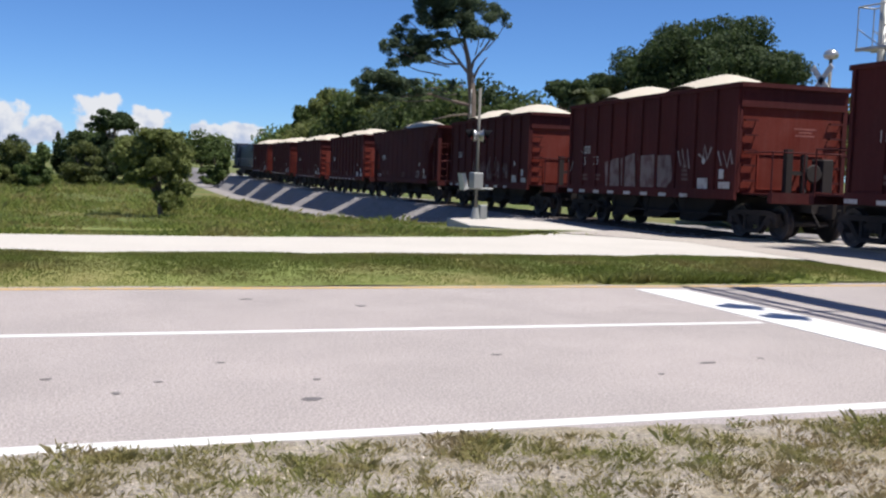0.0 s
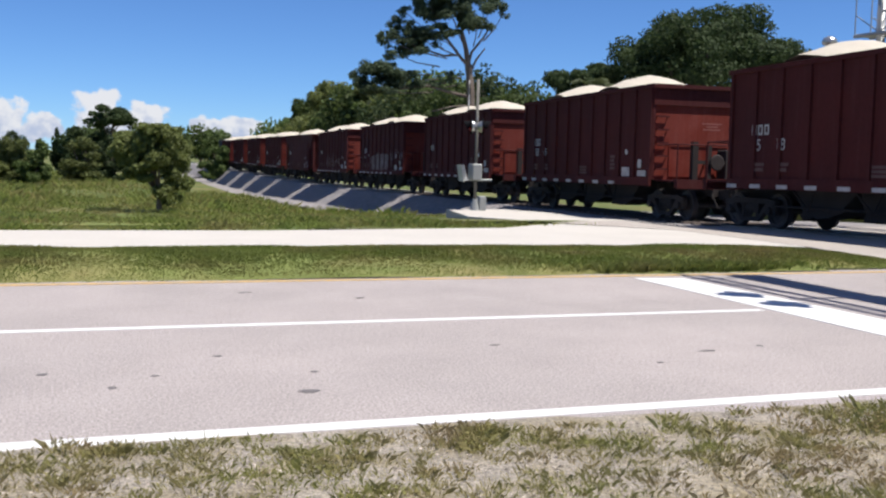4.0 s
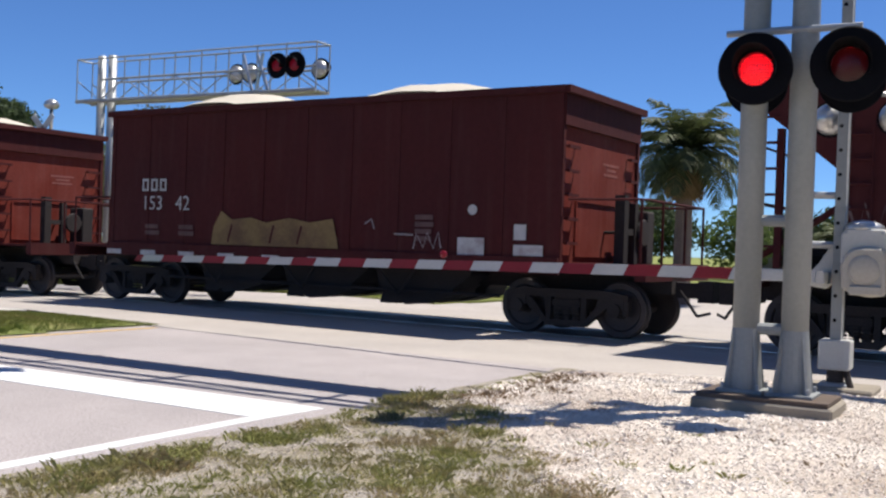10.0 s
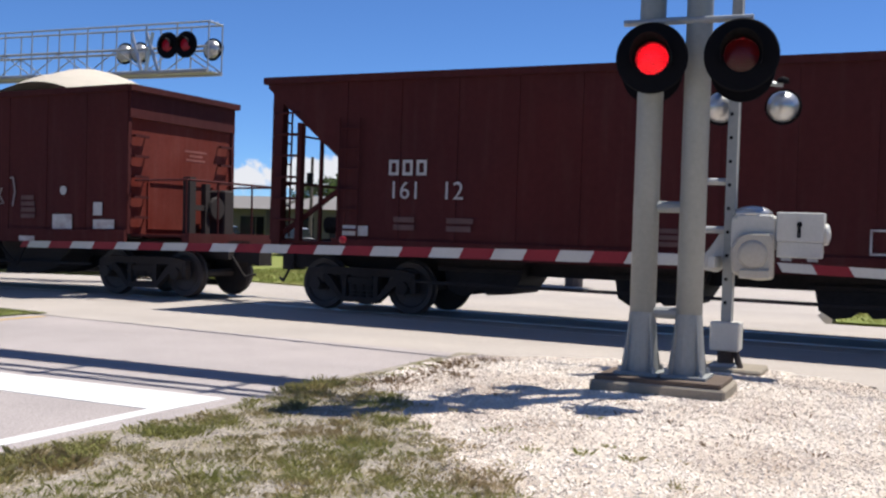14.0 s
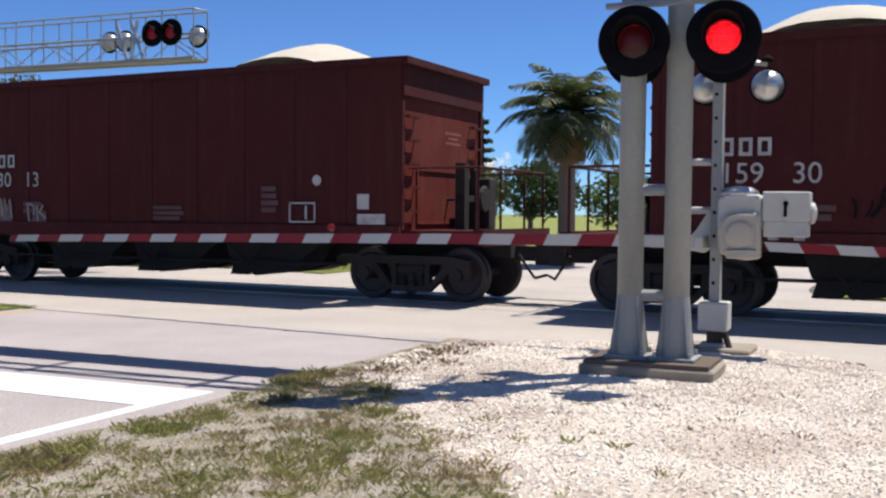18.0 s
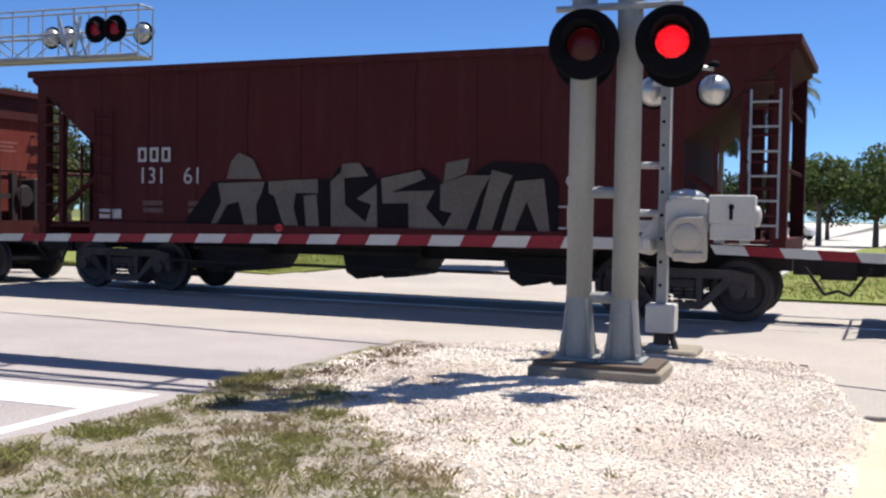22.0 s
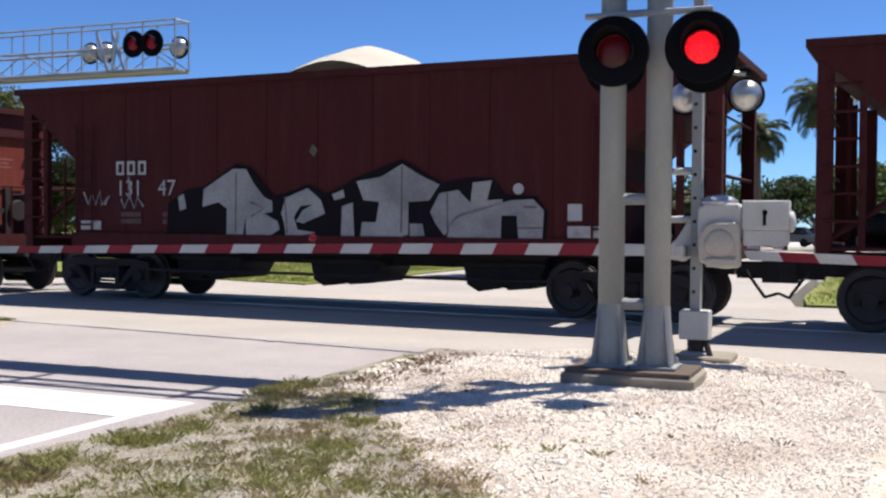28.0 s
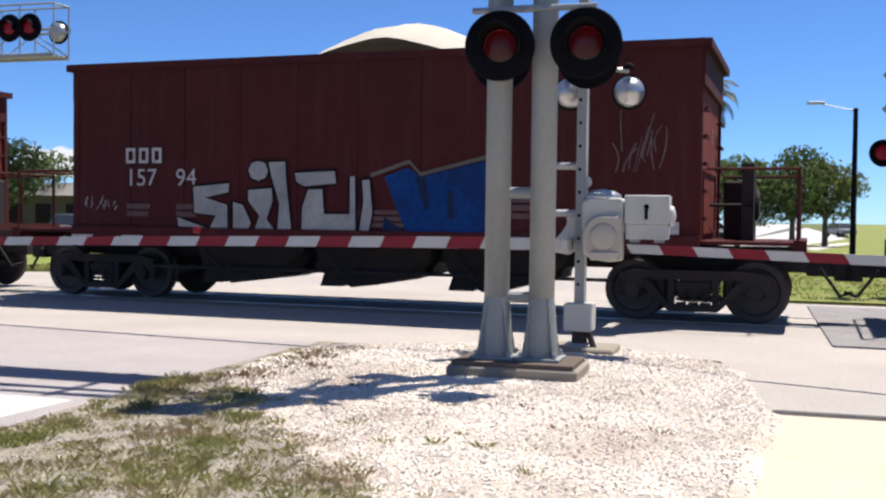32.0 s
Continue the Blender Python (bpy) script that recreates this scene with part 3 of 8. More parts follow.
setting("concrete_slab", sheet(B(), [(12.0, 29.6), (14.0, 26.4), (17.0, 25.0), (16.2, 31.5), (15.2, 34.2), (12.9, 33.9)], -1.4, -0.25), M_FARROAD, "pale slab of sandy hardstanding under the far signal", "slab")

# the railway
setting("ballast_near", strip(B(), -3.2, 3.2, -140, -1.0, -0.5, 0.02, 30), M_BALLAST, "grey stone ballast under the rails", "ballast")
for side, nm in ((-0.7525, "rail_west"), (0.7525, "rail_east")):
    r = thing(nm, "long steel running rail with a polished head", "rail", "rails", "structure")
    part("web", strip(B(), side - 0.035, side + 0.035, -140, 330, -0.15, -0.016, 120), M_RAIL, r)
    part("head", strip(B(), side - 0.036, side + 0.036, -140, 330, -0.016, 0.008, 120), M_RAILTOP, r)
tie = finish(box(B(), -1.3, -0.11, -0.15, 1.3, 0.11, 0.03), "tie", M_TIE)
ties = thing("timber_ties", "row of dark creosoted timber ties", "railway ties", "", "structure")
y = -45.0
while y < 60:
    if not -2.2 < y < 25:
        t_ob = part("tie", tie, M_TIE, ties)
        t_ob.matrix_basis = pose(track_x(y), y, grade(y), 0, 0, -2.9)
    y += 0.55
for a, b, w in ((-0.68, 0.68, 0.012), (-1.6, -0.84, 0.0), (0.84, 1.6, 0.0)):
    setting("crossing_panel", strip(B(), a, b, 0.2, 24.2, -1.2, -0.001, 20), M_APRON, "pale concrete crossing panel between the rails", "crossing panel")
for a in (-0.70, -0.81, 0.70, 0.81):
    setting("flangeway", strip(B(), a - 0.03, a + 0.03, 0.2, 24.2, -1.2, 0.001, 20), M_SEAM, "dark flangeway groove beside the rail", "joint")

# grass patches beyond the railway
for outline, nm in (([(23.2, 13.1), (29.5, 12.9), (80, 13.4), (700, 45), (700, 300), (60, 90), (26.5, 34), (24.6, 18)], "grass_patch"), ([(21.8, 1.2), (24.0, 1.4), (32, 1.3), (62, -1.4), (110, -9.2), (900, -60), (900, -400), (22.0, -60)], "grass_patch")):
    setting(nm, sheet(B(), outline, -1.2, 0.03), M_MOWN, "mown green lawn beyond the railway", "grass")
setting("lawn_path", sheet(B(), [(60, -3.3), (84, -7.4), (84, -6.4), (66, -2.6)], -0.1, 0.04), M_FARROAD, "pale path across the lawn", "path")


# ---- hopper cars ----
HALF = 1.65      # half the width
SILL, TOP = 1.25, 4.14
PITCH = 15.102


def label_y(n, t):
    return 63.21 + 8.582 * t + 0.03438 * t * t - PITCH * n


def wheel_pair():
    bm = B()
    for s in (-1, 1):
        lathe(bm, (s * 0.69, 0, 0), (s, 0, 0), [(-0.03, 0.1), (-0.03, 0.42), (0.0, 0.485), (0.03, 0.485), (0.04, 0.455), (0.135, 0.45), (0.135, 0.36), (0.10, 0.33), (0.09, 0.14), (0.15, 0.12), (0.15, 0.05)], 24)
    rod(bm, (-0.8, 0, 0), (0.8, 0, 0), 0.08, seg=8)
    for k in range(4):
        a = math.pi * k / 2
        rod(bm, (-0.795, 0.23 * math.cos(a), 0.23 * math.sin(a)), (-0.78, 0.23 * math.cos(a), 0.23 * math.sin(a)), 0.05, seg=6)
    return finish(bm, "wheelset", M_WHEEL)


def side_frame():
    bm = B()
    prism(bm, [(-1.12, 0.60), (-1.12, 0.74), (-0.8, 0.80), (0.8, 0.80), (1.12, 0.74), (1.12, 0.60), (0.75, 0.66), (-0.75, 0.66)], "x", -0.09, 0.07)
    prism(bm, [(-0.36, 0.18), (-0.36, 0.28), (0.36, 0.28), (0.36, 0.18)], "x", -0.09, 0.07)
    for s in (-1, 1):
        prism(bm, [(s * 0.36, 0.18), (s * 0.36, 0.29), (s * 0.62, 0.60), (s * 0.72, 0.67), (s * 0.86, 0.66), (s * 0.72, 0.50)], "x", -0.085, 0.065)
        prism(bm, [(s * 0.28, 0.27), (s * 0.28, 0.68), (s * 0.37, 0.68), (s * 0.37, 0.27)], "x", -0.08, 0.06)
        rod(bm, (-0.17, s * 0.9, 0.485), (0.1, s * 0.9, 0.485), 0.115, seg=12)
        box(bm, -0.10, s * 0.9 - 0.15, 0.5, 0.09, s * 0.9 + 0.15, 0.68)
        box(bm, -0.085, s * 1.08 - 0.05, 0.40, 0.065, s * 1.08 + 0.05, 0.64)
    for k in (-0.18, 0.0, 0.18):
        for i in range(4):
            rod(bm, (0, k, 0.28 + 0.06 * i), (0, k, 0.315 + 0.06 * i), 0.08, seg=8)
    box(bm, -0.06, -0.26, 0.51, 0.06, 0.26, 0.62)
    return finish(bm, "side_frame", M_FRAME)


WHEELS, FRAME = wheel_pair(), side_frame()
FRAME_DUST = FRAME.copy()
FRAME_DUST.materials[0] = M_FRAME_DUST
WHEELSETS = []


def bogie(car, y, dusty=False):
    bg = part("bogie", box(B(), -1.0, -0.22, 0.42, 1.0, 0.22, 0.66), M_UNDER, car, "sooty steel bogie with two wheelsets")
    bg.matrix_basis = pose(0, y, 0)
    for s in (-1, 1):
        part("side_frame", FRAME_DUST if dusty else FRAME, M_FRAME, bg).matrix_basis = pose(s * 0.98, 0, 0, 0, 0, 0 if s < 0 else 180)
        ws = part("wheelset", WHEELS, M_WHEEL, bg)
        ws.matrix_parent_inverse = pose(0, s * 0.9, 0.485)
        WHEELSETS.append(ws)
    return bg


def bars(car, x, y0, z0, w, h, n, rng):
    """Lines of stencilling too small to read."""
    for i in range(n):
        part("stencil_line", box(B(), x - 0.002, y0 - w * rng.uniform(0.75, 1.0), z0 - (i + 0.7) * h / n, x + 0.002, y0, z0 - i * h / n), M_DECAL_DIM, car)


HEAPS = {8: [(0.5, 1.9, 0.58), (-3.3, 1.5, 0.42)], 9: [(2.7, 2.1, 0.5), (-2.2, 2.3, 0.46)], 11: [(1.4, 1.9, 0.66), (-2.7, 1.9, 0.72)], 15: [(2.9, 1.7, 0.66), (-1.9, 1.9, 0.68)],
         16: [(2.9, 1.0, 0.36)], 18: [(-1.0, 1.3, 0.68)], 19: [(-0.2, 1.9, 0.72)], 20: [(0.2, 1.8, 0.6)], 21: [(-0.2, 1.5, 0.68)], 22: [(-0.7, 1.5, 0.68)], 23: [(-0.45, 1.3, 0.66)], 24: [(-0.4, 1.9, 0.76)], 10: [], 13: [], 14: [(2.2, 0.9, 0.22), (-2.8, 1.8, 0.62)], 17: [], 12: [(0.0, 1.6, 0.4)]}


def heap(half, peaks, seed):
    """A load of stone, heaped over the rim."""
    nx, ny = 16, 40
    verts, faces = [], []
    for j in range(ny + 1):
        for i in range(nx + 1):
            u, y = i / nx * 2 - 1, -half + 2 * half * j / ny
            lumps = max([0.0] + [(h + 0.3) * max(1 - math.hypot((y - c) / (w * 1.25), u * 0.62) ** 1.5, 0) for c, w, h in peaks])
            z = TOP - 0.30 + lumps + 0.05 * noise.noise(Vector((u * 3, y * 1.2, seed)))
            verts.append((u * (HALF - 0.08), y, z))
    for j in range(ny):
        for i in range(nx):
            a = j * (nx + 1) + i
            faces.append((a, a + 1, a + nx + 2, a + nx + 1))
    me = raw("stone_load", verts, faces, M_LOAD)
    me.shade_smooth()
    return me


def ladder(bm, x, y0, y1, z0, z1, rungs, r=0.018, along="y"):
    for y in (y0, y1):
        rod(bm, (x, y, z0), (x, y, z1), r, seg=6)
    for i in range(rungs):
        z = z0 + (z1 - z0) * (i + 0.5) / rungs
        rod(bm, (x, y0, z), (x, y1, z), r, seg=6)
    return bm


def common(car, n, ends):
    """Running gear, centre sill, platforms and couplers that both kinds of car have."""
    for y in (5.3, -5.3):
        bogie(car, y, n in (17, 18, 23))
    part("centre_sill", box(B(), -0.35, -6.9, 0.78, 0.35, 6.9, 1.15), M_UNDER, car)
    for s in (1, -1):
        bm = B()
        box(bm, -1.55, 6.72 if s > 0 else -6.9, 1.0, 1.55, 6.9 if s > 0 else -6.72, 1.28)
        box(bm, -1.5, min(s * 5.4, s * 6.75), 1.2, 1.5, max(s * 5.4, s * 6.75), 1.25)
        part("end_platform", bm, M_CAR, car, "rusty red end platform")
        bm = B()
        box(bm, -0.14, min(s * 6.9, s * 7.35), 0.72, 0.14, max(s * 6.9, s * 7.35), 0.98)
        box(bm, -0.22, min(s * 7.3, s * 7.56), 0.66, 0.2, max(s * 7.3, s * 7.56), 1.02)
        rod(bm, (-0.5, s * 7.1, 0.85), (-0.45, s * 7.38, 0.45), 0.025, seg=6)
        rod(bm, (-0.45, s * 7.38, 0.45), (-0.3, s * 7.55, 0.5), 0.025, seg=6)
        part("coupler", bm, M_UNDER, car, "sooty steel knuckle coupler and air hose")
    for y in (2.3, 0.0, -2.3) if ends == "box" else ():
        for s in (-1, 1):     # two ragged gates a bay
            bm = prism(B(), [(y + 1.1, 1.25), (y + 0.9, 0.66), (y + 0.82, 0.6), (y + 0.9, 0.36), (y + 0.5, 0.36), (y + 0.42, 0.43), (y + 0.33, 0.35), (y - 0.15, 0.41), (y - 0.7, 0.55), (y - 0.72, 0.68), (y - 1.08, 0.95), (y - 1.1, 1.25)], "x", *sorted((s * 0.2, s * 1.0)))
            part("hopper_chute", bm, M_UNDER, car, "soot-black discharge chute under the body")
    for y in (3.1, 0.0, -3.1) if ends == "slope" else ():
        bm = prism(B(), [(y + 0.95, 1.25), (y + 0.85, 0.95), (y + 0.72, 0.8), (y + 0.66, 0.5), (y + 0.45, 0.38), (y + 0.2, 0.42), (y + 0.12, 0.5), (y - 0.02, 0.5), (y - 0.1, 0.42), (y - 0.55, 0.46), (y - 0.72, 0.72), (y - 0.8, 0.98), (y - 0.95, 1.25)], "x", -0.62, 0.62)
        part("hopper_chute", bm, M_UNDER, car, "soot-black discharge chute under the body")
        for x in (-0.7, 0.7):
            part("gate_shaft", rod(B(), (x, y + 0.8, 0.86), (x, y - 0.8, 0.86), 0.05, seg=6), M_UNDER, car)
    for y in (2.3, 0.0, -2.3) if ends == "box" else ():
        bm = rod(B(), (-1.42, y + 0.9, 1.2), (-1.2, y + 0.35, 0.55), 0.03, seg=5)
        rod(bm, (-1.42, y - 0.25, 1.15), (-1.2, y + 0.35, 0.55), 0.025, seg=5)
        part("door_lever", bm, M_UNDER, car)
    part("brake_rod", rod(B(), (-1.2, 4.1, 0.62), (-1.2, -4.1, 0.62), 0.03, seg=5), M_UNDER, car)
    bm = B()
    for s in (-1, 1):
        box(bm, s * (HALF + 0.03) - 0.045, -5.44 if ends == "box" else -5.5, SILL - 0.2, s * (HALF + 0.03) + 0.045, 5.44 if ends == "box" else 5.5, SILL + 0.07)
    part("side_sill", bm, M_CAR, car)


def ribs(car, count, half, deep):
    for s in (-1, 1):
        for i in range(count):
            y = -half + 2 * half * i / (count - 1)
            bm = B()
            box(bm, *((-HALF - deep, y - 0.06, SILL + 0.07, -HALF, y + 0.06, TOP - 0.1) if s < 0 else (HALF, y - 0.06, SILL + 0.07, HALF + deep, y + 0.06, TOP - 0.1)))
            part("side_rib", bm, M_CAR, car)


def rim(car, half):
    bm = B()
    for s in (-1, 1):
        box(bm, s * (HALF + 0.01) - 0.06, -half, TOP - 0.1, s * (HALF + 0.01) + 0.06, half, TOP + 0.02)
        box(bm, -HALF - 0.05, s * half - 0.08, TOP - 0.1, HALF + 0.05, s * half + 0.08, TOP + 0.02)
    part("top_rim", bm, M_CAR, car, "rusty red top rim")


def stencils(car, number, style, n):
    rg = random.Random(n * 7 + 3)
    x = -HALF - 0.034
    dy = {14: -0.15, 16: -0.2, 24: -0.1}.get(n, 0.0)
    for k in range(3):     # the owner's mark, as plain open rectangles
        a, bm = 4.42 + dy - 0.265 * k, B()
        for q in ((a - 0.19, 2.42, a - 0.14, 2.68), (a - 0.05, 2.42, a, 2.68), (a - 0.14, 2.42, a - 0.05, 2.47), (a - 0.14, 2.63, a - 0.05, 2.68)):
            box(bm, x - 0.002, q[0], q[1], x + 0.002, q[2], q[3])
        part("owner_mark", bm, M_DECAL, car, "white stencilled owner's mark")
    if number:
        a, b = number
        for text, yy in ((a, 4.42), (b, 3.42)):
            if text:
                w = part("car_number", wordmesh(text, 0.42, M_DECAL), M_DECAL, car, "white stencilled car number")
                w.matrix_basis = Matrix(((0, 0, -1, x), (-1, 0, 0, yy + dy), (0, 1, 0, 2.03), (0, 0, 0, 1)))
    bars(car, x, 4.3, 1.72, 0.5, 0.26, 2, rg)
    bars(car, x, 3.3, 1.72, 0.5, 0.26, 2, rg)
    bars(car, x, -0.1, 1.65, 0.8, 0.3, 3, rg)
    if style != "slope":
        bars(car, x, -2.6, 2.0, 0.4, 0.5, 4, rg)
    if style == "strips":
        for yy in (5.2, 4.15, 3.02, 1.91, 0.73, -0.41, -1.58, -2.82):
            part("reflector_strip", box(B(), -HALF - 0.079, yy - 0.22, 1.07, -HALF - 0.074, yy + 0.22, 1.17), M_DECAL, car)
        part("reflector_plate", box(B(), x - 0.004, -4.03, 1.3, x + 0.002, -3.5, 1.62), M_DECAL, car)
    else:
        part("reflector_plate", box(B(), x - 0.004, 4.8, 1.38, x + 0.002, 5.3, 1.55), M_DECAL, car)
    part("reflector_plate", box(B(), x - 0.004, -4.83, 1.6, x + 0.002, -4.6, 1.86), M_DECAL, car)
    part("reflector_plate", box(B(), x - 0.004, -5.15, 1.34, x + 0.002, -4.6, 1.52), M_DECAL, car)
    part("spot_plate", lathe(B(), (x, -3.78, 2.1), (-1, 0, 0), [(-0.003, 0.09), (0.003, 0.09)], 14), M_DECAL, car)
    if style == "strips":
        return
    bm = B()
    for q in ((-3.75, 1.36, -3.2, 1.72),):
        for a, b, c, d in ((q[0], q[1], q[2], q[1] + 0.03), (q[0], q[3] - 0.03, q[2], q[3]), (q[0], q[1], q[0] + 0.03, q[3]), (q[2] - 0.03, q[1], q[2], q[3]), ((q[0] + q[2]) / 2 - 0.1, q[1] + 0.06, (q[0] + q[2]) / 2 - 0.06, q[3] - 0.06)):
            box(bm, x - 0.003, a, b, x + 0.003, c, d)
    part("stencil_frame", bm, M_DECAL, car)


def end_rails(car, s):
    y = s * 6.78
    for x in (-1.5, -0.55, 0.55, 1.5):
        part("rail_post", rod(B(), (x, y, 1.25), (x, y, 2.3), 0.022, seg=6), M_CAR, car)
    bm = rod(B(), (-1.5, y, 2.3), (1.5, y, 2.3), 0.022, seg=6)
    for x in (-1.5, 1.5):
        rod(bm, (x, y, 2.3), (x, s * 5.5, 2.3), 0.022, seg=6)
    part("hand_rail", bm, M_CAR, car)


def box_car(n, number):
    car = thing("hopper_car", "rust-red open hopper car with flat ends, heaped with white stone", "railway car", "hopper cars of the train")
    H = 5.44
    bm = B()
    for s in (-1, 1):
        box(bm, *((-HALF, -H, SILL, -HALF + 0.06, H, TOP - 0.05) if s < 0 else (HALF - 0.06, -H, SILL, HALF, H, TOP - 0.05)))
    part("side_wall", bm, M_CAR, car)
    for s in (1, -1):
        def slab(bm, x0, y0, z0, x1, y1, z1):
            return box(bm, x0, min(s * y0, s * y1), z0, x1, max(s * y0, s * y1), z1)
        part("end_wall", slab(B(), -HALF + 0.06, H - 0.1, SILL, HALF - 0.06, H - 0.03, TOP - 0.05), M_CAREND, car, "red end wall, its colour brightened for the sun")
        bm = slab(B(), -HALF + 0.02, H - 0.03, TOP - 0.62, HALF - 0.02, H + 0.035, TOP - 0.05)
        for sx in (-1, 1):
            box(bm, min(sx * HALF, sx * (HALF - 0.09)), min(s * (H - 0.03), s * (H + 0.012)), SILL, max(sx * HALF, sx * (HALF - 0.09)), max(s * (H - 0.03), s * (H + 0.012)), TOP - 0.62)
        part("end_frame", bm, M_CAR, car)
        for z in (1.55, 1.95, 2.35, 2.75, 3.15):
            for sx in (-1, 1):
                bm = box(B(), min(sx * 1.52, sx * 1.12), min(s * (H + 0.03), s * (H + 0.07)), z, max(sx * 1.52, sx * 1.12), max(s * (H + 0.03), s * (H + 0.07)), z + 0.05)
                for k in (1.5, 1.14):
                    box(bm, sx * k - 0.015, min(s * (H - 0.03), s * (H + 0.05)), z + 0.01, sx * k + 0.015, max(s * (H - 0.03), s * (H + 0.05)), z + 0.04)
                part("end_rung", bm, M_CAR, car)
        bm = B()
        for x0, x1, z in ((0.05, 0.75, 2.98), (0.2, 0.62, 2.89), (0.1, 0.7, 2.80)):
            slab(bm, x0, H - 0.03, z, x1, H - 0.026, z + 0.045)
        part("end_stencil", bm, M_END_TEXT, car)
        bm = B()     # a raised door panel low on the end
        for q in ((-1.05, 1.35, 1.0, 1.39), (-1.05, 2.28, 1.0, 2.32), (-1.05, 1.39, -1.01, 2.28), (0.96, 1.39, 1.0, 2.28)):
            slab(bm, q[0], H - 0.03, q[1], q[2], H - 0.005, q[3])
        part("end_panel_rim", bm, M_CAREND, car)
        bm = B()     # brake gear stand on the platform
        slab(bm, -0.62, 5.95, 1.25, -0.44, 6.13, 2.42)
        slab(bm, -0.12, 6.0, 1.25, 0.02, 6.12, 2.3)
        slab(bm, -0.62, 5.98, 1.75, 0.5, 6.1, 1.86)
        part("brake_stand", bm, M_UNDER, car)
        end_rails(car, s)
        part("brake_valve", box(B(), 0.5, min(s * 5.6, s * 6.1), 1.25, 0.85, max(s * 5.6, s * 6.1), 2.2), M_UNDER, car, bevel=0.03)
        bm = B()
        lathe(bm, (0.2, s * 6.1, 1.8), (0, s, 0), [(0, 0.22), (0.04, 0.25), (0.08, 0.22)], 14)
        rod(bm, (0.2, s * 5.3, 1.8), (0.2, s * 6.1, 1.8), 0.03, seg=6)
        part("brake_wheel", bm, M_UNDER, car)
    ribs(car, 11, H - 0.06, 0.06 if n < 8 else 0.014)
    rim(car, H + 0.05)
    common(car, n, "box")
    part("stone_load", heap(H - 0.3, HEAPS.get(n, [(2.6, 1.8, 0.6), (-2.1, 1.8, 0.6)]), n), M_LOAD, car, "heaped load of white crushed stone")
    stencils(car, number, "strips" if not number or number[0].startswith("15") else "box", n)
    return car


def slope_car(n, number):
    car = thing("hopper_car", "rust-red open hopper car with sloping ends, loaded with white stone", "railway car", "hopper cars of the train")
    H, T = 5.45, 6.98
    shape = [(-H, SILL), (H, SILL), (H, 2.72), (T, 3.97), (T, TOP - 0.05), (-T, TOP - 0.05), (-T, 3.97), (-H, 2.72)]
    for s in (-1, 1):
        part("side_wall", prism(B(), shape, "x", *sorted((s * HALF, s * (HALF - 0.06)))), M_CAR, car)
        bm = prism(B(), [(s * H, SILL), (s * H, 2.72), (s * T, 3.97), (s * T, TOP - 0.05), (s * (T - 0.07), TOP - 0.05), (s * (T - 0.07), 3.99), (s * (H - 0.07), 2.75), (s * (H - 0.07), SILL)], "x", -HALF + 0.06, HALF - 0.06)
        part("slope_sheet", bm, M_CAR, car)
        for x in (-1.5, 1.5):
            part("corner_post", box(B(), x - 0.09, s * 6.8 - 0.11, 1.25, x + 0.09, s * 6.8 + 0.11, TOP - 0.1), M_CAR, car)
            part("grab_post", rod(B(), (x, s * 5.9, 1.25), (x, s * 5.9, 2.75), 0.03, seg=6), M_CAR, car)
        part("end_post", box(B(), -1.62, s * 6.3 - 0.05, 1.25, -1.5, s * 6.3 + 0.05, 3.35), M_CAR, car)
        part("end_post", box(B(), -0.14, s * 6.3 - 0.1, 1.25, 0.14, s * 6.3 + 0.1, 3.3), M_CAR, car)
        for z in (1.62, 2.0, 2.38, 2.76, 3.14, 3.52):
            part("side_rung", rod(B(), (-1.66, s * 6.3, z), (-1.66, s * 6.8, z), 0.022, seg=6), M_CAR, car)
        for x in (-0.5, 0.5):
            part("end_strut", rod(B(), (x, s * 6.55, 1.25), (x, s * 6.55, 3.45), 0.045, seg=6), M_CAR, car)
        part("end_bar", rod(B(), (-1.5, s * 6.85, 2.3), (1.5, s * 6.85, 2.3), 0.03, seg=6), M_CAR, car)
        part("end_bar", rod(B(), (-1.5, s * 6.85, 3.2), (1.5, s * 6.85, 3.2), 0.02, seg=6), M_CAR, car)
        part("diagonal_brace", rod(B(), (-1.45, s * 5.5, 2.2), (-1.45, s * 6.75, 1.35), 0.05, seg=6), M_CAR, car)
        bm = B()
        ya = 6.4 if n == 17 and s < 0 else 5.0
        ladder(bm, -HALF - 0.07, s * ya, s * (ya + 0.4), 1.3, 3.4, 6)
        part("side_ladder", bm, M_GALV if n == 17 and s < 0 else M_CAR, car)
        part("side_ladder", ladder(B(), HALF + 0.07, s * 5.0, s * 5.4, 1.3, 3.4, 6), M_CAR, car)
        bm = B()
        for i in range(7):
            rod(bm, (-1.5, s * 6.86, 1.5 + 0.38 * i), (-1.05, s * 6.86, 1.5 + 0.38 * i), 0.018, seg=5)
        rod(bm, (-1.05, s * 6.86, 1.3), (-1.05, s * 6.86, 4.0), 0.02, seg=5)
        part("end_ladder", bm, M_CAR, car)
        part("brake_valve", box(B(), 0.4, min(s * 5.75, s * 6.25), 1.25, 0.8, max(s * 5.75, s * 6.25), 1.75), M_UNDER, car, bevel=0.03)
        part("air_reservoir", rod(B(), (-0.3, s * 5.7, 1.55), (-0.3, s * 6.5, 1.55), 0.16, seg=12), M_UNDER, car)
    ribs(car, 11, H - 0.1, 0.014)
    rim(car, T)
    common(car, n, "slope")
    part("stone_load", heap(H, HEAPS.get(n, [(0.0, 1.6, 0.6)]), n), M_LOAD, car, "load of white crushed stone")
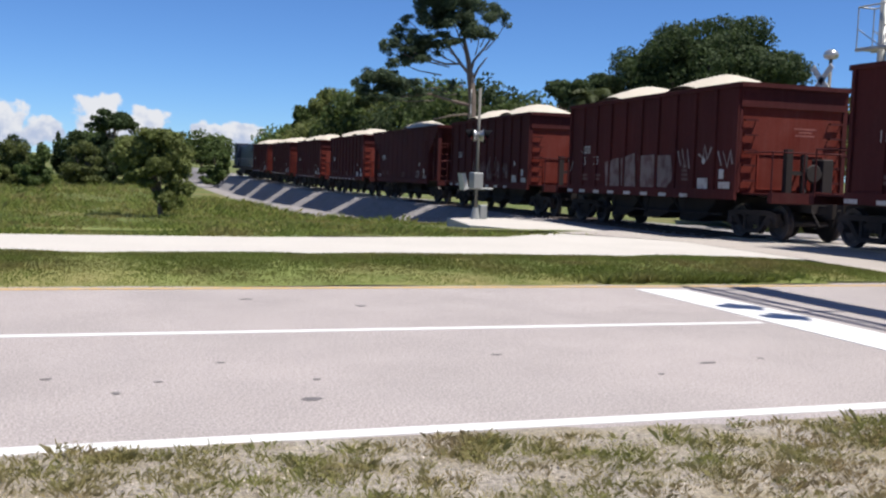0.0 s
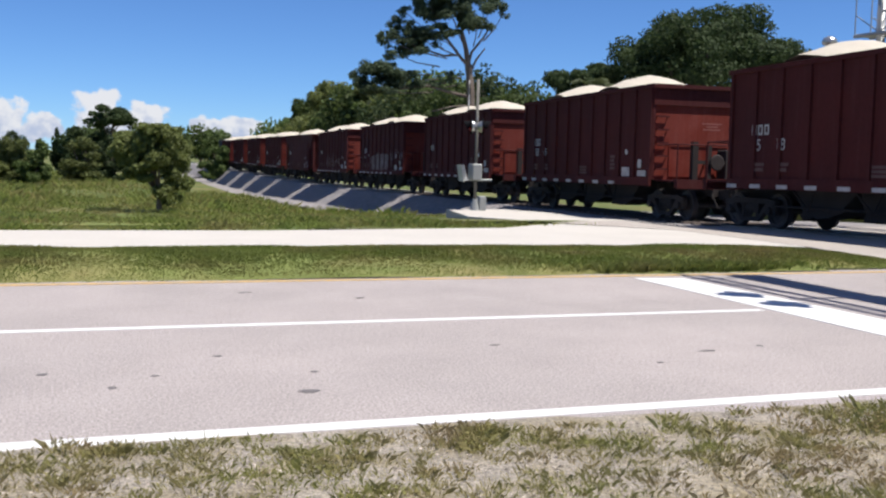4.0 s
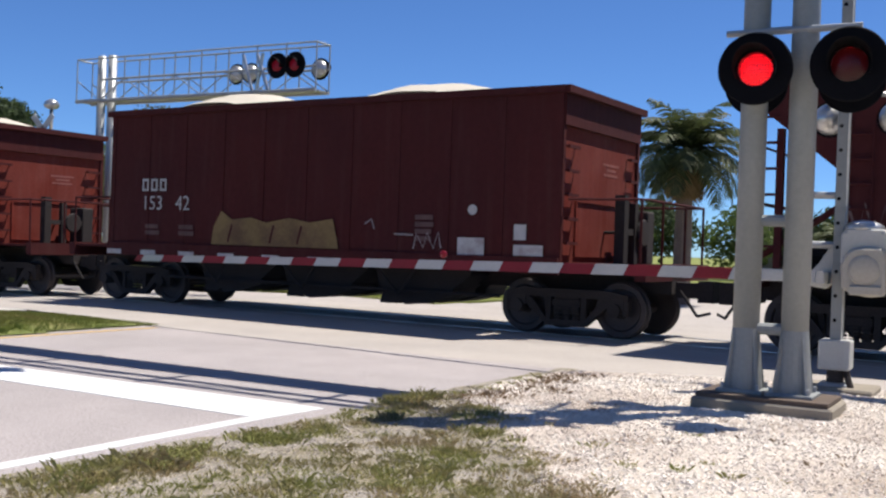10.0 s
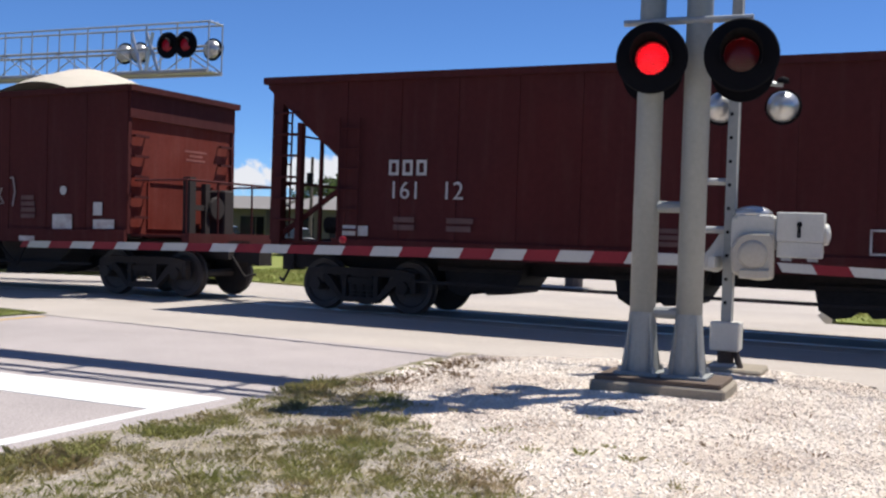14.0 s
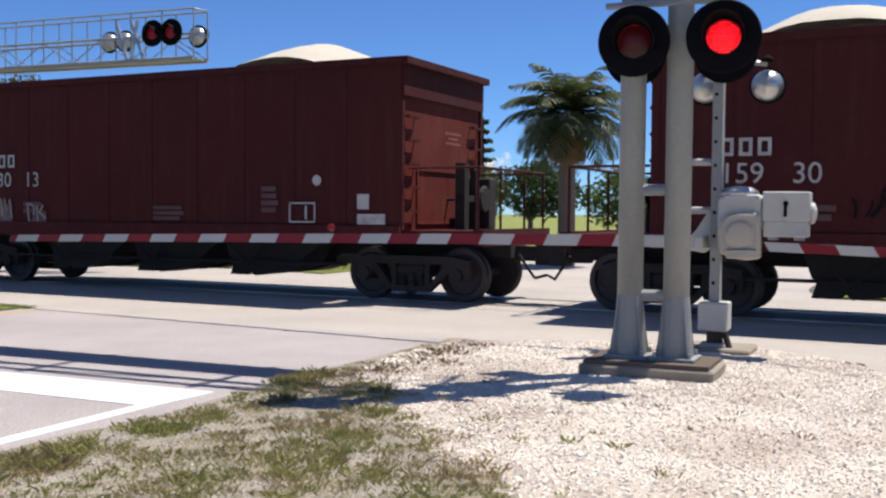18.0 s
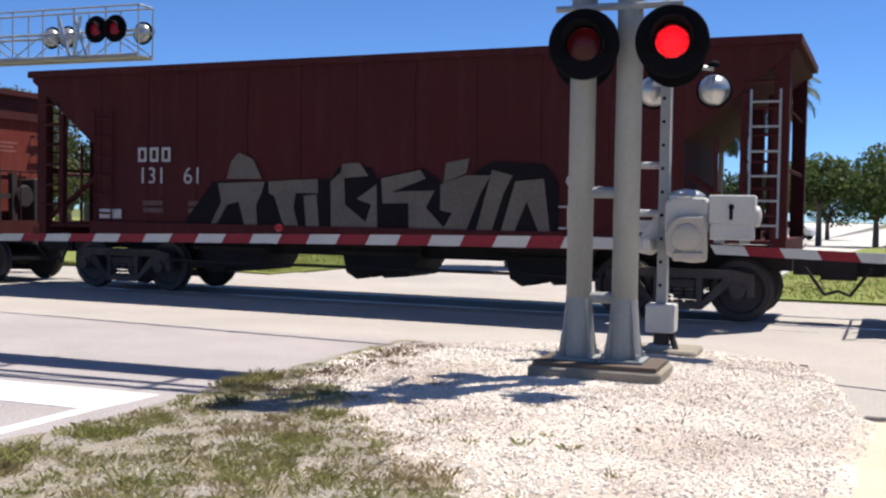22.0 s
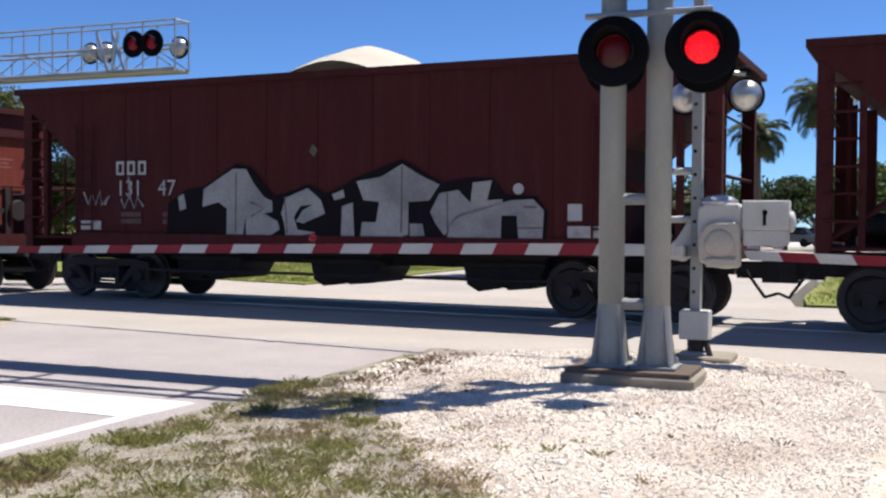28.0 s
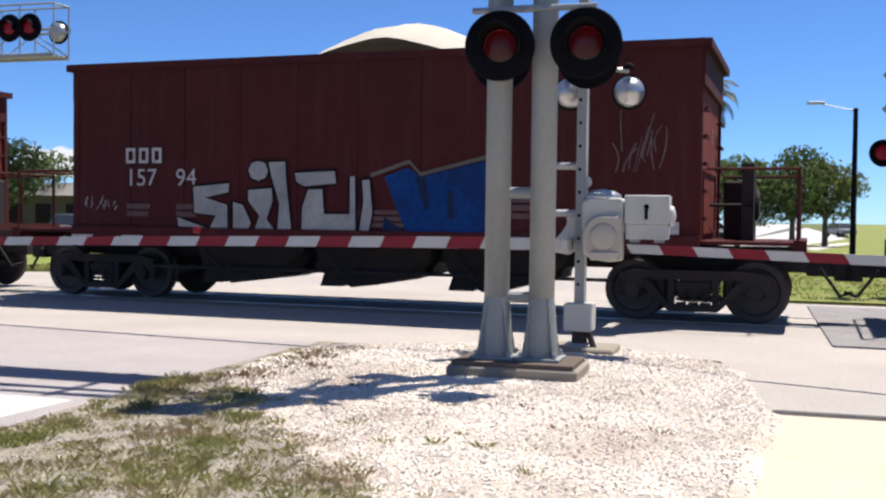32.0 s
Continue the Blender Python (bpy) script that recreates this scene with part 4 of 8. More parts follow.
    stencils(car, number, "slope", n)
    return car


# ---- spray paint on the car sides; no words, only shapes ----
GX0 = -HALF - 0.036


def patch(car, pts, m, lift=0.0, label=""):
    bm = prism(B(), pts, "x", GX0 - 0.002 - lift, GX0 - lift)
    return part("spray_patch", bm, m, car, label)


def stroke(car, pts, w, m, lift=0.0):
    bm = B()
    up, down = [], []
    for i, (y, z) in enumerate(pts):
        (ay, az), (by, bz) = pts[max(i - 1, 0)], pts[min(i + 1, len(pts) - 1)]
        d = Vector((by - ay, bz - az))
        d = Vector((-d.y, d.x)).normalized() * w / 2 if d.length else Vector((0, w / 2))
        up.append(bm.verts.new((GX0 - 0.001 - lift, y + d.x, z + d.y)))
        down.append(bm.verts.new((GX0 - 0.001 - lift, y - d.x, z - d.y)))
    for i in range(len(pts) - 1):
        bm.faces.new((up[i], up[i + 1], down[i + 1], down[i]))
    return part("spray_stroke", bm, m, car)


def block_tag(car, y0, y1, z0, z1, count, fill, edge, seed, label, wild=0.25, fat=0.2):
    """A sprayed mass with a ragged upper edge, a dark outline and dark cuts through it; it spells nothing."""
    rg = random.Random(seed)
    w = (y0 - y1) / count
    top, low = [], []
    for i in range(count):
        a, peak = y0 - w * i, z1 - (z1 - z0) * rg.uniform(0, wild)
        vale = rg.uniform(0.6, 0.86)
        for u, k in ((0.03, vale), (0.14 + rg.uniform(0, 0.1), rg.uniform(0.8, 0.95)), (0.3, 1.0), (0.38, rg.uniform(0.7, 0.95)), (0.6, rg.uniform(0.75, 0.9)), (0.74, rg.uniform(0.85, 1.05)), (0.8, rg.uniform(0.7, 0.9)), (0.97, rg.uniform(0.6, 0.86))):
            top.append((a - w * u + rg.uniform(-0.03, 0.03) * w, z0 + (peak - z0) * k))
        for u, k in ((0.1, 0.04), (0.35, 0.0), (0.7, 0.02), (0.95, rg.uniform(0.06, 0.14))):
            low.append((a - w * u, z0 + (z1 - z0) * k))
    loop = top + low[::-1]
    patch(car, loop, fill, 0.0005, label)
    stroke(car, loop + loop[:1], 0.055, edge, 0.004)
    for i in range(count * 3):
        a = y0 - w * (i / 3 + rg.uniform(0.1, 0.3))
        h0, h1 = sorted((rg.uniform(0.08, 0.85), rg.uniform(0.08, 0.85)))
        if h1 - h0 < 0.2:
            h1 = min(h0 + 0.3, 0.85)
        lean, bow = rg.uniform(-0.12, 0.12) * w, rg.uniform(-0.16, 0.16) * w
        line = [(a + lean * t + bow * math.sin(math.pi * t), z0 + (z1 - z0) * (1 - wild * 0.5) * (h0 + (h1 - h0) * t)) for t in (0, 0.2, 0.4, 0.6, 0.8, 1.0)]
        stroke(car, line, rg.uniform(0.03, 0.085), edge, 0.0045 + 0.0002 * (i % 3))
    for i in range(count):
        a, z = y0 - w * (i + rg.uniform(0.1, 0.9)), z0 + (z1 - z0) * rg.uniform(0.15, 0.6)
        patch(car, [(a, z), (a - 0.25 * w, z + 0.03), (a - 0.32 * w, z + 0.13), (a - 0.1 * w, z + 0.06)], edge, 0.005)


def scrawl(car, y0, y1, z0, z1, count, w, m, seed):
    """Short hatched slashes and drips of a spray can; they spell nothing."""
    rg = random.Random(seed)
    n = count * 4
    for i in range(n):
        a = y0 - (y0 - y1) * (i + rg.uniform(0.1, 0.9)) / n
        lo = rg.uniform(0.0, 0.45)
        hi = min(lo + rg.uniform(0.25, 0.7), 1.0)
        lean, bow = rg.uniform(-0.1, 0.22) * (z1 - z0), rg.uniform(-0.08, 0.08) * (z1 - z0)
        line = [(a - lean * t + bow * math.sin(math.pi * t), z0 + (z1 - z0) * (lo + (hi - lo) * t)) for t in (0.0, 0.25, 0.5, 0.75, 1.0)]
        stroke(car, line, w * rg.uniform(0.35, 1.0), m, 0.0004 * (i % 5))


def paint(cars):
    c = cars[21]
    patch(c, [(0.1, 2.78), (0.02, 2.9), (-0.08, 2.8), (0.0, 2.68)], M_TAG_TAN)
    c = cars[24]
    scrawl(c, -4.2, -4.9, 2.2, 3.2, 3, 0.03, M_TAG_SMUDGE, 4)
    scrawl(c, 5.2, 4.5, 1.6, 1.85, 3, 0.035, M_TAG_LINE, 5)
    scrawl(cars[19], 2.6, 0.6, 1.5, 2.1, 5, 0.05, M_TAG_TEAL, 16)
    patch(cars[9], [(2.36, 1.34), (2.3, 1.7), (2.1, 2.02), (1.8, 1.85), (1.3, 1.9), (0.9, 1.8), (0.3, 1.9), (-0.2, 1.82), (-0.75, 1.9), (-0.9, 1.34)], M_TAG_YELLOW, 0.0, "faded ochre spray-painted patch")
    for y in (1.9, 0.8, 0.1):
        stroke(cars[9], [(y, 1.4), (y - 0.1, 1.75)], 0.05, M_CAR, 0.003)
    scrawl(cars[15], 2.6, -0.5, 1.5, 2.05, 7, 0.06, M_TAG_BLACK, 28)
    scrawl(cars[1], 2.0, -3.0, 1.4, 2.4, 7, 0.06, M_TAG_LINE, 32)
    block_tag(cars[7], -0.3, -2.0, 1.75, 2.85, 2, M_TAG_SMUDGE, M_CAR, 33, "faded grey smudge of old spray paint", 0.3)
    scrawl(cars[18], 3.6, 2.9, 1.7, 2.1, 4, 0.04, M_TAG_LINE, 34)
    scrawl(cars[13], 1.8, 0.8, 1.4, 1.9, 3, 0.05, M_TAG_TEAL, 36)
    scrawl(cars[23], 0.3, -0.5, 1.7, 2.2, 4, 0.04, M_TAG_LINE, 37)

    # tall faded silver strokes with drips
    stroke(cars[22], [(3.14, 2.63), (2.88, 2.35), (2.58, 2.65)], 0.07, M_TAG_LINE, 0.002)
    stroke(cars[22], [(2.81, 2.4), (2.78, 1.95), (2.68, 1.67)], 0.07, M_TAG_LINE, 0.002)
    stroke(cars[22], [(1.81, 2.66), (1.69, 2.44), (1.94, 2.23)], 0.07, M_TAG_LINE, 0.002)
    stroke(cars[22], [(1.41, 2.47), (1.1, 2.54), (0.98, 2.7)], 0.07, M_TAG_LINE, 0.002)
    stroke(cars[22], [(1.1, 2.54), (1.07, 2.33), (0.56, 2.35)], 0.07, M_TAG_LINE, 0.002)
    stroke(cars[22], [(0.62, 2.45), (0.64, 1.95), (0.58, 1.68), (0.61, 1.32)], 0.07, M_TAG_LINE, 0.002)
    stroke(cars[22], [(0.38, 2.4), (0.09, 2.53), (-0.03, 2.66), (-0.06, 2.37), (-0.46, 2.34)], 0.07, M_TAG_LINE, 0.002)
    stroke(cars[22], [(-0.52, 2.49), (-0.52, 2)], 0.07, M_TAG_LINE, 0.002)
    stroke(cars[22], [(-0.58, 2.2), (-1, 2.2), (-1.19, 2.35)], 0.07, M_TAG_LINE, 0.002)
    stroke(cars[22], [(0.26, 1.56), (-0.27, 1.62)], 0.07, M_TAG_LINE, 0.002)
    stroke(cars[22], [(0.26, 1.44), (-0.27, 1.47)], 0.07, M_TAG_LINE, 0.002)
    stroke(cars[22], [(2.32, 2.62), (2.45, 2.23), (2.42, 1.79), (2.16, 1.51), (1.87, 1.51), (1.78, 1.73), (1.88, 2.12)], 0.12, M_TAG_SMUDGE, 0.004)
    stroke(cars[22], [(1.31, 2.11), (1.1, 1.87), (0.95, 2.06), (0.98, 1.57), (1.34, 1.46), (1.53, 1.49)], 0.12, M_TAG_SMUDGE, 0.004)
    stroke(cars[22], [(-0.06, 2.31), (0.02, 2.05), (0.29, 1.87), (0.32, 1.73), (-0.04, 1.71), (-0.21, 1.58), (-0.21, 1.34)], 0.12, M_TAG_SMUDGE, 0.004)
    stroke(cars[22], [(-1.08, 2.25), (-1.09, 1.99), (-0.86, 1.81), (-1.12, 1.74), (-1.22, 1.35)], 0.12, M_TAG_SMUDGE, 0.004)
    stroke(cars[22], [(2.32, 2.62), (2.45, 2.23), (2.42, 1.79), (2.16, 1.51), (1.87, 1.51), (1.78, 1.73), (1.88, 2.12)], 0.05, M_TAG_WHITE, 0.006)
    stroke(cars[22], [(1.31, 2.11), (1.1, 1.87), (0.95, 2.06), (0.98, 1.57), (1.34, 1.46), (1.53, 1.49)], 0.05, M_TAG_WHITE, 0.006)
    stroke(cars[22], [(-0.06, 2.31), (0.02, 2.05), (0.29, 1.87), (0.32, 1.73), (-0.04, 1.71), (-0.21, 1.58)], 0.05, M_TAG_WHITE, 0.006)
    stroke(cars[22], [(-1.08, 2.25), (-1.09, 1.99), (-0.86, 1.81), (-1.12, 1.74), (-1.22, 1.35)], 0.05, M_TAG_WHITE, 0.006)
    patch(cars[22], [(2.35, 1.45), (1.62, 1.56), (1.34, 1.46), (0.55, 1.41), (0.55, 1.32), (2.4, 1.3)], M_TAG_SMUDGE, 0.001, "faded grey spray paint with drips")
    # silver block shapes, then the blue
    patch(cars[24], [(2.98, 2.03), (2.27, 2.09), (2.27, 1.91), (2.71, 1.83), (2.29, 1.72), (2.29, 1.29), (3.25, 1.32), (3.28, 1.51), (3.01, 1.43), (2.65, 1.32), (2.53, 1.52), (2.95, 1.56)], M_TAG_WHITE, 0.002, "silver spray-painted shapes with black edges")
    stroke(cars[24], [(2.98, 2.03), (2.27, 2.09), (2.27, 1.91), (2.71, 1.83), (2.29, 1.72), (2.29, 1.29), (3.25, 1.32), (3.28, 1.51), (3.01, 1.43), (2.65, 1.32), (2.53, 1.52), (2.95, 1.56), (2.98, 2.03)], 0.035, M_TAG_BLACK, 0.004)
    patch(cars[24], [(2.21, 1.78), (2, 1.73), (1.83, 1.42), (1.91, 1.27), (2.2, 1.26)], M_TAG_WHITE, 0.002)
    stroke(cars[24], [(2.21, 1.78), (2, 1.73), (1.83, 1.42), (1.91, 1.27), (2.2, 1.26), (2.21, 1.78)], 0.035, M_TAG_BLACK, 0.004)
    patch(cars[24], [(1.92, 1.98), (1.46, 2.01), (1.43, 1.78), (1.54, 1.48), (1.39, 1.28), (1.8, 1.27), (1.71, 1.53), (1.92, 1.78)], M_TAG_WHITE, 0.002)
    stroke(cars[24], [(1.92, 1.98), (1.46, 2.01), (1.43, 1.78), (1.54, 1.48), (1.39, 1.28), (1.8, 1.27), (1.71, 1.53), (1.92, 1.78), (1.92, 1.98)], 0.035, M_TAG_BLACK, 0.004)
    patch(cars[24], [(1.55, 2.44), (1.21, 2.44), (1.18, 2.09), (1.08, 1.28), (1.37, 1.28), (1.34, 1.73), (1.49, 2.19)], M_TAG_WHITE, 0.002)
    stroke(cars[24], [(1.55, 2.44), (1.21, 2.44), (1.18, 2.09), (1.08, 1.28), (1.37, 1.28), (1.34, 1.73), (1.49, 2.19), (1.55, 2.44)], 0.035, M_TAG_BLACK, 0.004)
    patch(cars[24], [(1.06, 2.26), (0.32, 2.29), (0.29, 2.06), (0.87, 2.01), (1.03, 2.09)], M_TAG_WHITE, 0.002)
    stroke(cars[24], [(1.06, 2.26), (0.32, 2.29), (0.29, 2.06), (0.87, 2.01), (1.03, 2.09), (1.06, 2.26)], 0.035, M_TAG_BLACK, 0.004)
    patch(cars[24], [(0.81, 1.99), (0.53, 1.99), (0.5, 1.59), (0.07, 1.59), (0.07, 2.19), (-0.05, 2.19), (-0.06, 1.3), (0.92, 1.28), (0.92, 1.69)], M_TAG_WHITE, 0.002)
    stroke(cars[24], [(0.81, 1.99), (0.53, 1.99), (0.5, 1.59), (0.07, 1.59), (0.07, 2.19), (-0.05, 2.19), (-0.06, 1.3), (0.92, 1.28), (0.92, 1.69), (0.81, 1.99)], 0.035, M_TAG_BLACK, 0.004)
    patch(cars[24], [(-0.14, 2.14), (-0.3, 2.14), (-0.36, 1.6), (-0.29, 1.3), (-0.1, 1.32), (-0.17, 1.79)], M_TAG_WHITE, 0.002)
    stroke(cars[24], [(-0.14, 2.14), (-0.3, 2.14), (-0.36, 1.6), (-0.29, 1.3), (-0.1, 1.32), (-0.17, 1.79), (-0.14, 2.14)], 0.035, M_TAG_BLACK, 0.004)
    patch(cars[24], [(1.92, 2.29), (1.86, 2.42), (1.72, 2.46), (1.58, 2.42), (1.52, 2.28), (1.57, 2.15), (1.72, 2.1), (1.86, 2.15)], M_TAG_WHITE, 0.002)
    stroke(cars[24], [(1.92, 2.29), (1.86, 2.42), (1.72, 2.46), (1.58, 2.42), (1.52, 2.28), (1.57, 2.15), (1.72, 2.1), (1.86, 2.15), (1.92, 2.29)], 0.035, M_TAG_BLACK, 0.004)
    patch(cars[24], [(-0.54, 2.18), (-0.93, 2.32), (-1.18, 2.18), (-2.27, 2.44), (-2.28, 1.31), (-0.92, 1.29)], M_TAG_BLUE, 0.001, "broad blue spray-painted shapes")
    stroke(cars[24], [(-0.3, 2.2), (-0.96, 2.42), (-1.16, 2.22), (-2.27, 2.49)], 0.06, M_TAG_TAN, 0.003)
    patch(cars[24], [(-1.06, 2.19), (-1.24, 2.19), (-1.32, 1.75), (-1.25, 1.61)], M_TAG_NAVY, 0.004)
    patch(cars[24], [(-0.55, 1.55), (-0.92, 1.29), (-0.5, 1.28)], M_TAG_NAVY, 0.004)
    patch(cars[24], [(-1.6, 1.95), (-1.7, 1.99), (-1.73, 1.52), (-1.61, 1.52)], M_TAG_NAVY, 0.004)
    # jagged silver mass with black cuts
    patch(cars[19], [(-1.03, 2.34), (-1.56, 2.31), (-1.66, 2.47), (-2.31, 2.51), (-2.37, 2.33), (-2.59, 2.38), (-3, 2.58), (-3.06, 2.37), (-3.34, 2.32), (-3.37, 2.47), (-3.52, 2.27), (-3.97, 2.34), (-4.03, 1.96), (-3.88, 1.84), (-4.12, 1.47), (-4.15, 1.26), (-1.17, 1.21), (-1.34, 1.59), (-1.33, 1.97), (-1.1, 2.21)], M_TAG_WHITE, 0.001, "silver spray-painted shapes with black edges")
    stroke(cars[19], [(-1.03, 2.34), (-1.56, 2.31), (-1.66, 2.47), (-2.31, 2.51), (-2.37, 2.33), (-2.59, 2.38), (-3, 2.58), (-3.06, 2.37), (-3.34, 2.32), (-3.37, 2.47), (-3.52, 2.27), (-3.97, 2.34), (-4.03, 1.96), (-3.88, 1.84), (-4.12, 1.47), (-4.15, 1.26), (-1.17, 1.21), (-1.34, 1.59), (-1.33, 1.97), (-1.1, 2.21), (-1.03, 2.34)], 0.035, M_TAG_BLACK, 0.003)
    stroke(cars[19], [(-1.56, 2.23), (-1.8, 1.75), (-1.93, 1.28)], 0.055, M_TAG_BLACK, 0.005)
    stroke(cars[19], [(-1.92, 2.28), (-2.12, 1.91), (-2.31, 2.22)], 0.055, M_TAG_BLACK, 0.005)
    stroke(cars[19], [(-2.09, 1.91), (-2.32, 1.26)], 0.055, M_TAG_BLACK, 0.005)
    stroke(cars[19], [(-2.42, 2.33), (-2.31, 1.86)], 0.055, M_TAG_BLACK, 0.005)
    stroke(cars[19], [(-2.63, 2.33), (-2.66, 1.91), (-2.94, 1.96), (-3.1, 1.86), (-2.88, 1.68), (-2.6, 1.65), (-2.82, 1.27)], 0.055, M_TAG_BLACK, 0.005)
    stroke(cars[19], [(-2.97, 2.48), (-2.85, 2.17)], 0.055, M_TAG_BLACK, 0.005)
    stroke(cars[19], [(-3.31, 2.27), (-3.4, 1.66), (-3.62, 1.28)], 0.055, M_TAG_BLACK, 0.005)
    stroke(cars[19], [(-3.61, 2.17), (-3.58, 1.66), (-3.94, 1.86)], 0.055, M_TAG_BLACK, 0.005)
    stroke(cars[19], [(-1.33, 2.18), (-1.42, 1.25)], 0.055, M_TAG_BLACK, 0.005)
    # tan letters on a dark ground
    patch(cars[17], [(3.33, 1.4), (2.78, 2.07), (1.65, 2.07), (0.4, 2.12), (0.24, 2.32), (-0.36, 2.32), (-0.47, 2.13), (-1.3, 2.29), (-1.66, 2.04), (-2.1, 2.18), (-2.49, 2.4), (-3.34, 2.35), (-3.58, 2.05), (-3.59, 1.32), (3.39, 1.24)], M_TAG_BLACK, 0)
    patch(cars[17], [(2.66, 2.04), (1.7, 2.07), (1.76, 1.87), (1.87, 1.67), (1.84, 1.25), (2.08, 1.24), (2.23, 1.72), (2.47, 1.66), (2.74, 1.23), (2.86, 1.22), (2.59, 1.71)], M_TAG_TAN, 0.003, "tan spray-painted shapes on a dark ground")
    patch(cars[17], [(1.62, 2.07), (1.13, 2.1), (0.65, 2.12), (0.64, 1.88), (1.07, 1.88), (1.12, 1.63), (1, 1.26), (1.29, 1.26), (1.5, 1.82), (1.61, 1.87)], M_TAG_TAN, 0.003)
    patch(cars[17], [(0.92, 1.83), (0.67, 1.86), (0.61, 1.27), (0.86, 1.27)], M_TAG_TAN, 0.003)
    patch(cars[17], [(0.4, 2.08), (0.15, 2.27), (0.12, 1.69), (-0.27, 1.41), (-0.37, 1.7), (-0.1, 1.79), (-0.46, 2.03), (-0.49, 1.27), (0.38, 1.25)], M_TAG_TAN, 0.003)
    patch(cars[17], [(-0.55, 2.13), (-1.25, 2.27), (-1.35, 2.13), (-0.74, 1.91), (-1.51, 1.94), (-1.36, 1.66), (-1.72, 1.3), (-1.06, 1.28), (-1.05, 1.73), (-0.58, 1.72)], M_TAG_TAN, 0.003)
    patch(cars[17], [(-1.61, 2.04), (-2.05, 2.18), (-2.47, 2.18), (-2.3, 1.9), (-2.07, 1.31), (-1.65, 1.3), (-1.82, 1.58), (-1.61, 1.62)], M_TAG_TAN, 0.003)
    patch(cars[17], [(-2.49, 2.27), (-2.83, 2.18), (-2.69, 1.91), (-2.49, 1.29), (-2.23, 1.29)], M_TAG_TAN, 0.003)
    patch(cars[17], [(-2.88, 2.09), (-3.34, 2.13), (-3.45, 1.31), (-3.27, 1.31), (-3.07, 1.78), (-2.87, 1.3), (-2.65, 1.3)], M_TAG_TAN, 0.003)
    patch(cars[17], [(2.48, 2.12), (2.39, 2.42), (2.24, 2.57), (1.94, 2.47), (1.76, 2.12)], M_TAG_TAN, 0.003)
    patch(cars[17], [(0.23, 2.13), (0.18, 2.37), (-0.14, 2.39), (-0.31, 2.17)], M_TAG_TAN, 0.003)
    patch(cars[17], [(-1.66, 2.06), (-1.7, 2.38), (-2.1, 2.45), (-2.05, 2.22)], M_TAG_TAN, 0.003)
    # thin outline scrawl and small smudges
    stroke(cars[10], [(0.55, 1.42), (0.64, 1.74), (0.61, 2.17), (0.39, 2.37), (0.08, 2.42), (-0.03, 2.16), (0.21, 1.99), (0.2, 2.28)], 0.026, M_TAG_LINE, 0.003)
    stroke(cars[10], [(0.23, 2.28), (0.45, 2.13), (0.49, 1.8), (0.3, 1.64), (0.05, 1.77), (0.01, 2)], 0.026, M_TAG_LINE, 0.003)
    stroke(cars[10], [(-0.1, 2.28), (-0.2, 1.91), (-0.07, 1.49)], 0.026, M_TAG_LINE, 0.003)
    stroke(cars[10], [(-0.1, 2.28), (-0.73, 2.23), (-0.69, 2.07), (-0.49, 2.01), (-0.55, 1.83), (-0.28, 1.78)], 0.026, M_TAG_LINE, 0.003)
    stroke(cars[10], [(-0.31, 1.64), (-0.47, 1.46), (-0.67, 1.56), (-0.6, 1.83), (-0.89, 1.89)], 0.026, M_TAG_LINE, 0.003)
    stroke(cars[10], [(-0.89, 1.89), (-1.04, 1.35)], 0.026, M_TAG_LINE, 0.003)
    stroke(cars[10], [(-0.73, 2.18), (-1.04, 2.26), (-1.21, 1.76), (-1.27, 2.08), (-1.45, 2.24)], 0.026, M_TAG_LINE, 0.003)
    stroke(cars[10], [(-1.38, 1.81), (-1.38, 1.32)], 0.026, M_TAG_LINE, 0.003)
    stroke(cars[10], [(-1.41, 2), (-1.52, 1.37)], 0.026, M_TAG_LINE, 0.003)
    stroke(cars[10], [(0.89, 1.88), (0.82, 2.03), (0.79, 1.91), (0.89, 1.88)], 0.026, M_TAG_LINE, 0.003)
    stroke(cars[10], [(2.51, 1.73), (2.44, 1.51), (2.31, 1.86), (2.23, 1.47), (2.17, 1.94), (2.06, 1.45), (2, 2.02), (1.91, 1.43)], 0.035, M_TAG_LINE, 0.002)
    stroke(cars[10], [(1.59, 2.25), (1.47, 2.44), (1.43, 2.2), (1.3, 2.42), (1.21, 2.21), (1.08, 2.4), (1.02, 2.19), (0.84, 2.38)], 0.035, M_TAG_LINE, 0.002)
    stroke(cars[10], [(1.63, 1.91), (1.43, 1.72), (1.28, 2.04), (1.13, 1.73), (1.47, 1.52), (0.93, 1.52), (1.24, 1.41), (1.55, 1.42)], 0.06, M_TAG_GREEN, 0.002)
    stroke(cars[10], [(4.4, 1.67), (4.26, 1.41), (4.15, 1.75), (4.01, 1.45), (3.93, 1.73), (3.79, 1.43)], 0.06, M_TAG_GREEN, 0.002)
    stroke(cars[10], [(5.32, 2.23), (5.16, 1.8), (5.09, 2.26), (4.93, 1.76), (4.82, 2.23), (4.72, 1.76)], 0.05, M_TAG_SMUDGE, 0.002)
    # large silver shapes edged in black
    patch(cars[21], [(3.21, 1.33), (3.17, 1.88), (2.75, 2.14), (2.38, 2.17), (1.63, 2.59), (1.31, 2.51), (0.82, 1.99), (0.09, 2.21), (-0.24, 2.04), (-0.57, 2.16), (-0.82, 2.31), (-1.72, 2.61), (-2.44, 2.21), (-2.98, 2.29), (-3.35, 2.28), (-3.55, 2), (-4.09, 1.99), (-4.28, 1.74), (-4.24, 1.29), (3.24, 1.2)], M_TAG_BLACK, 0)
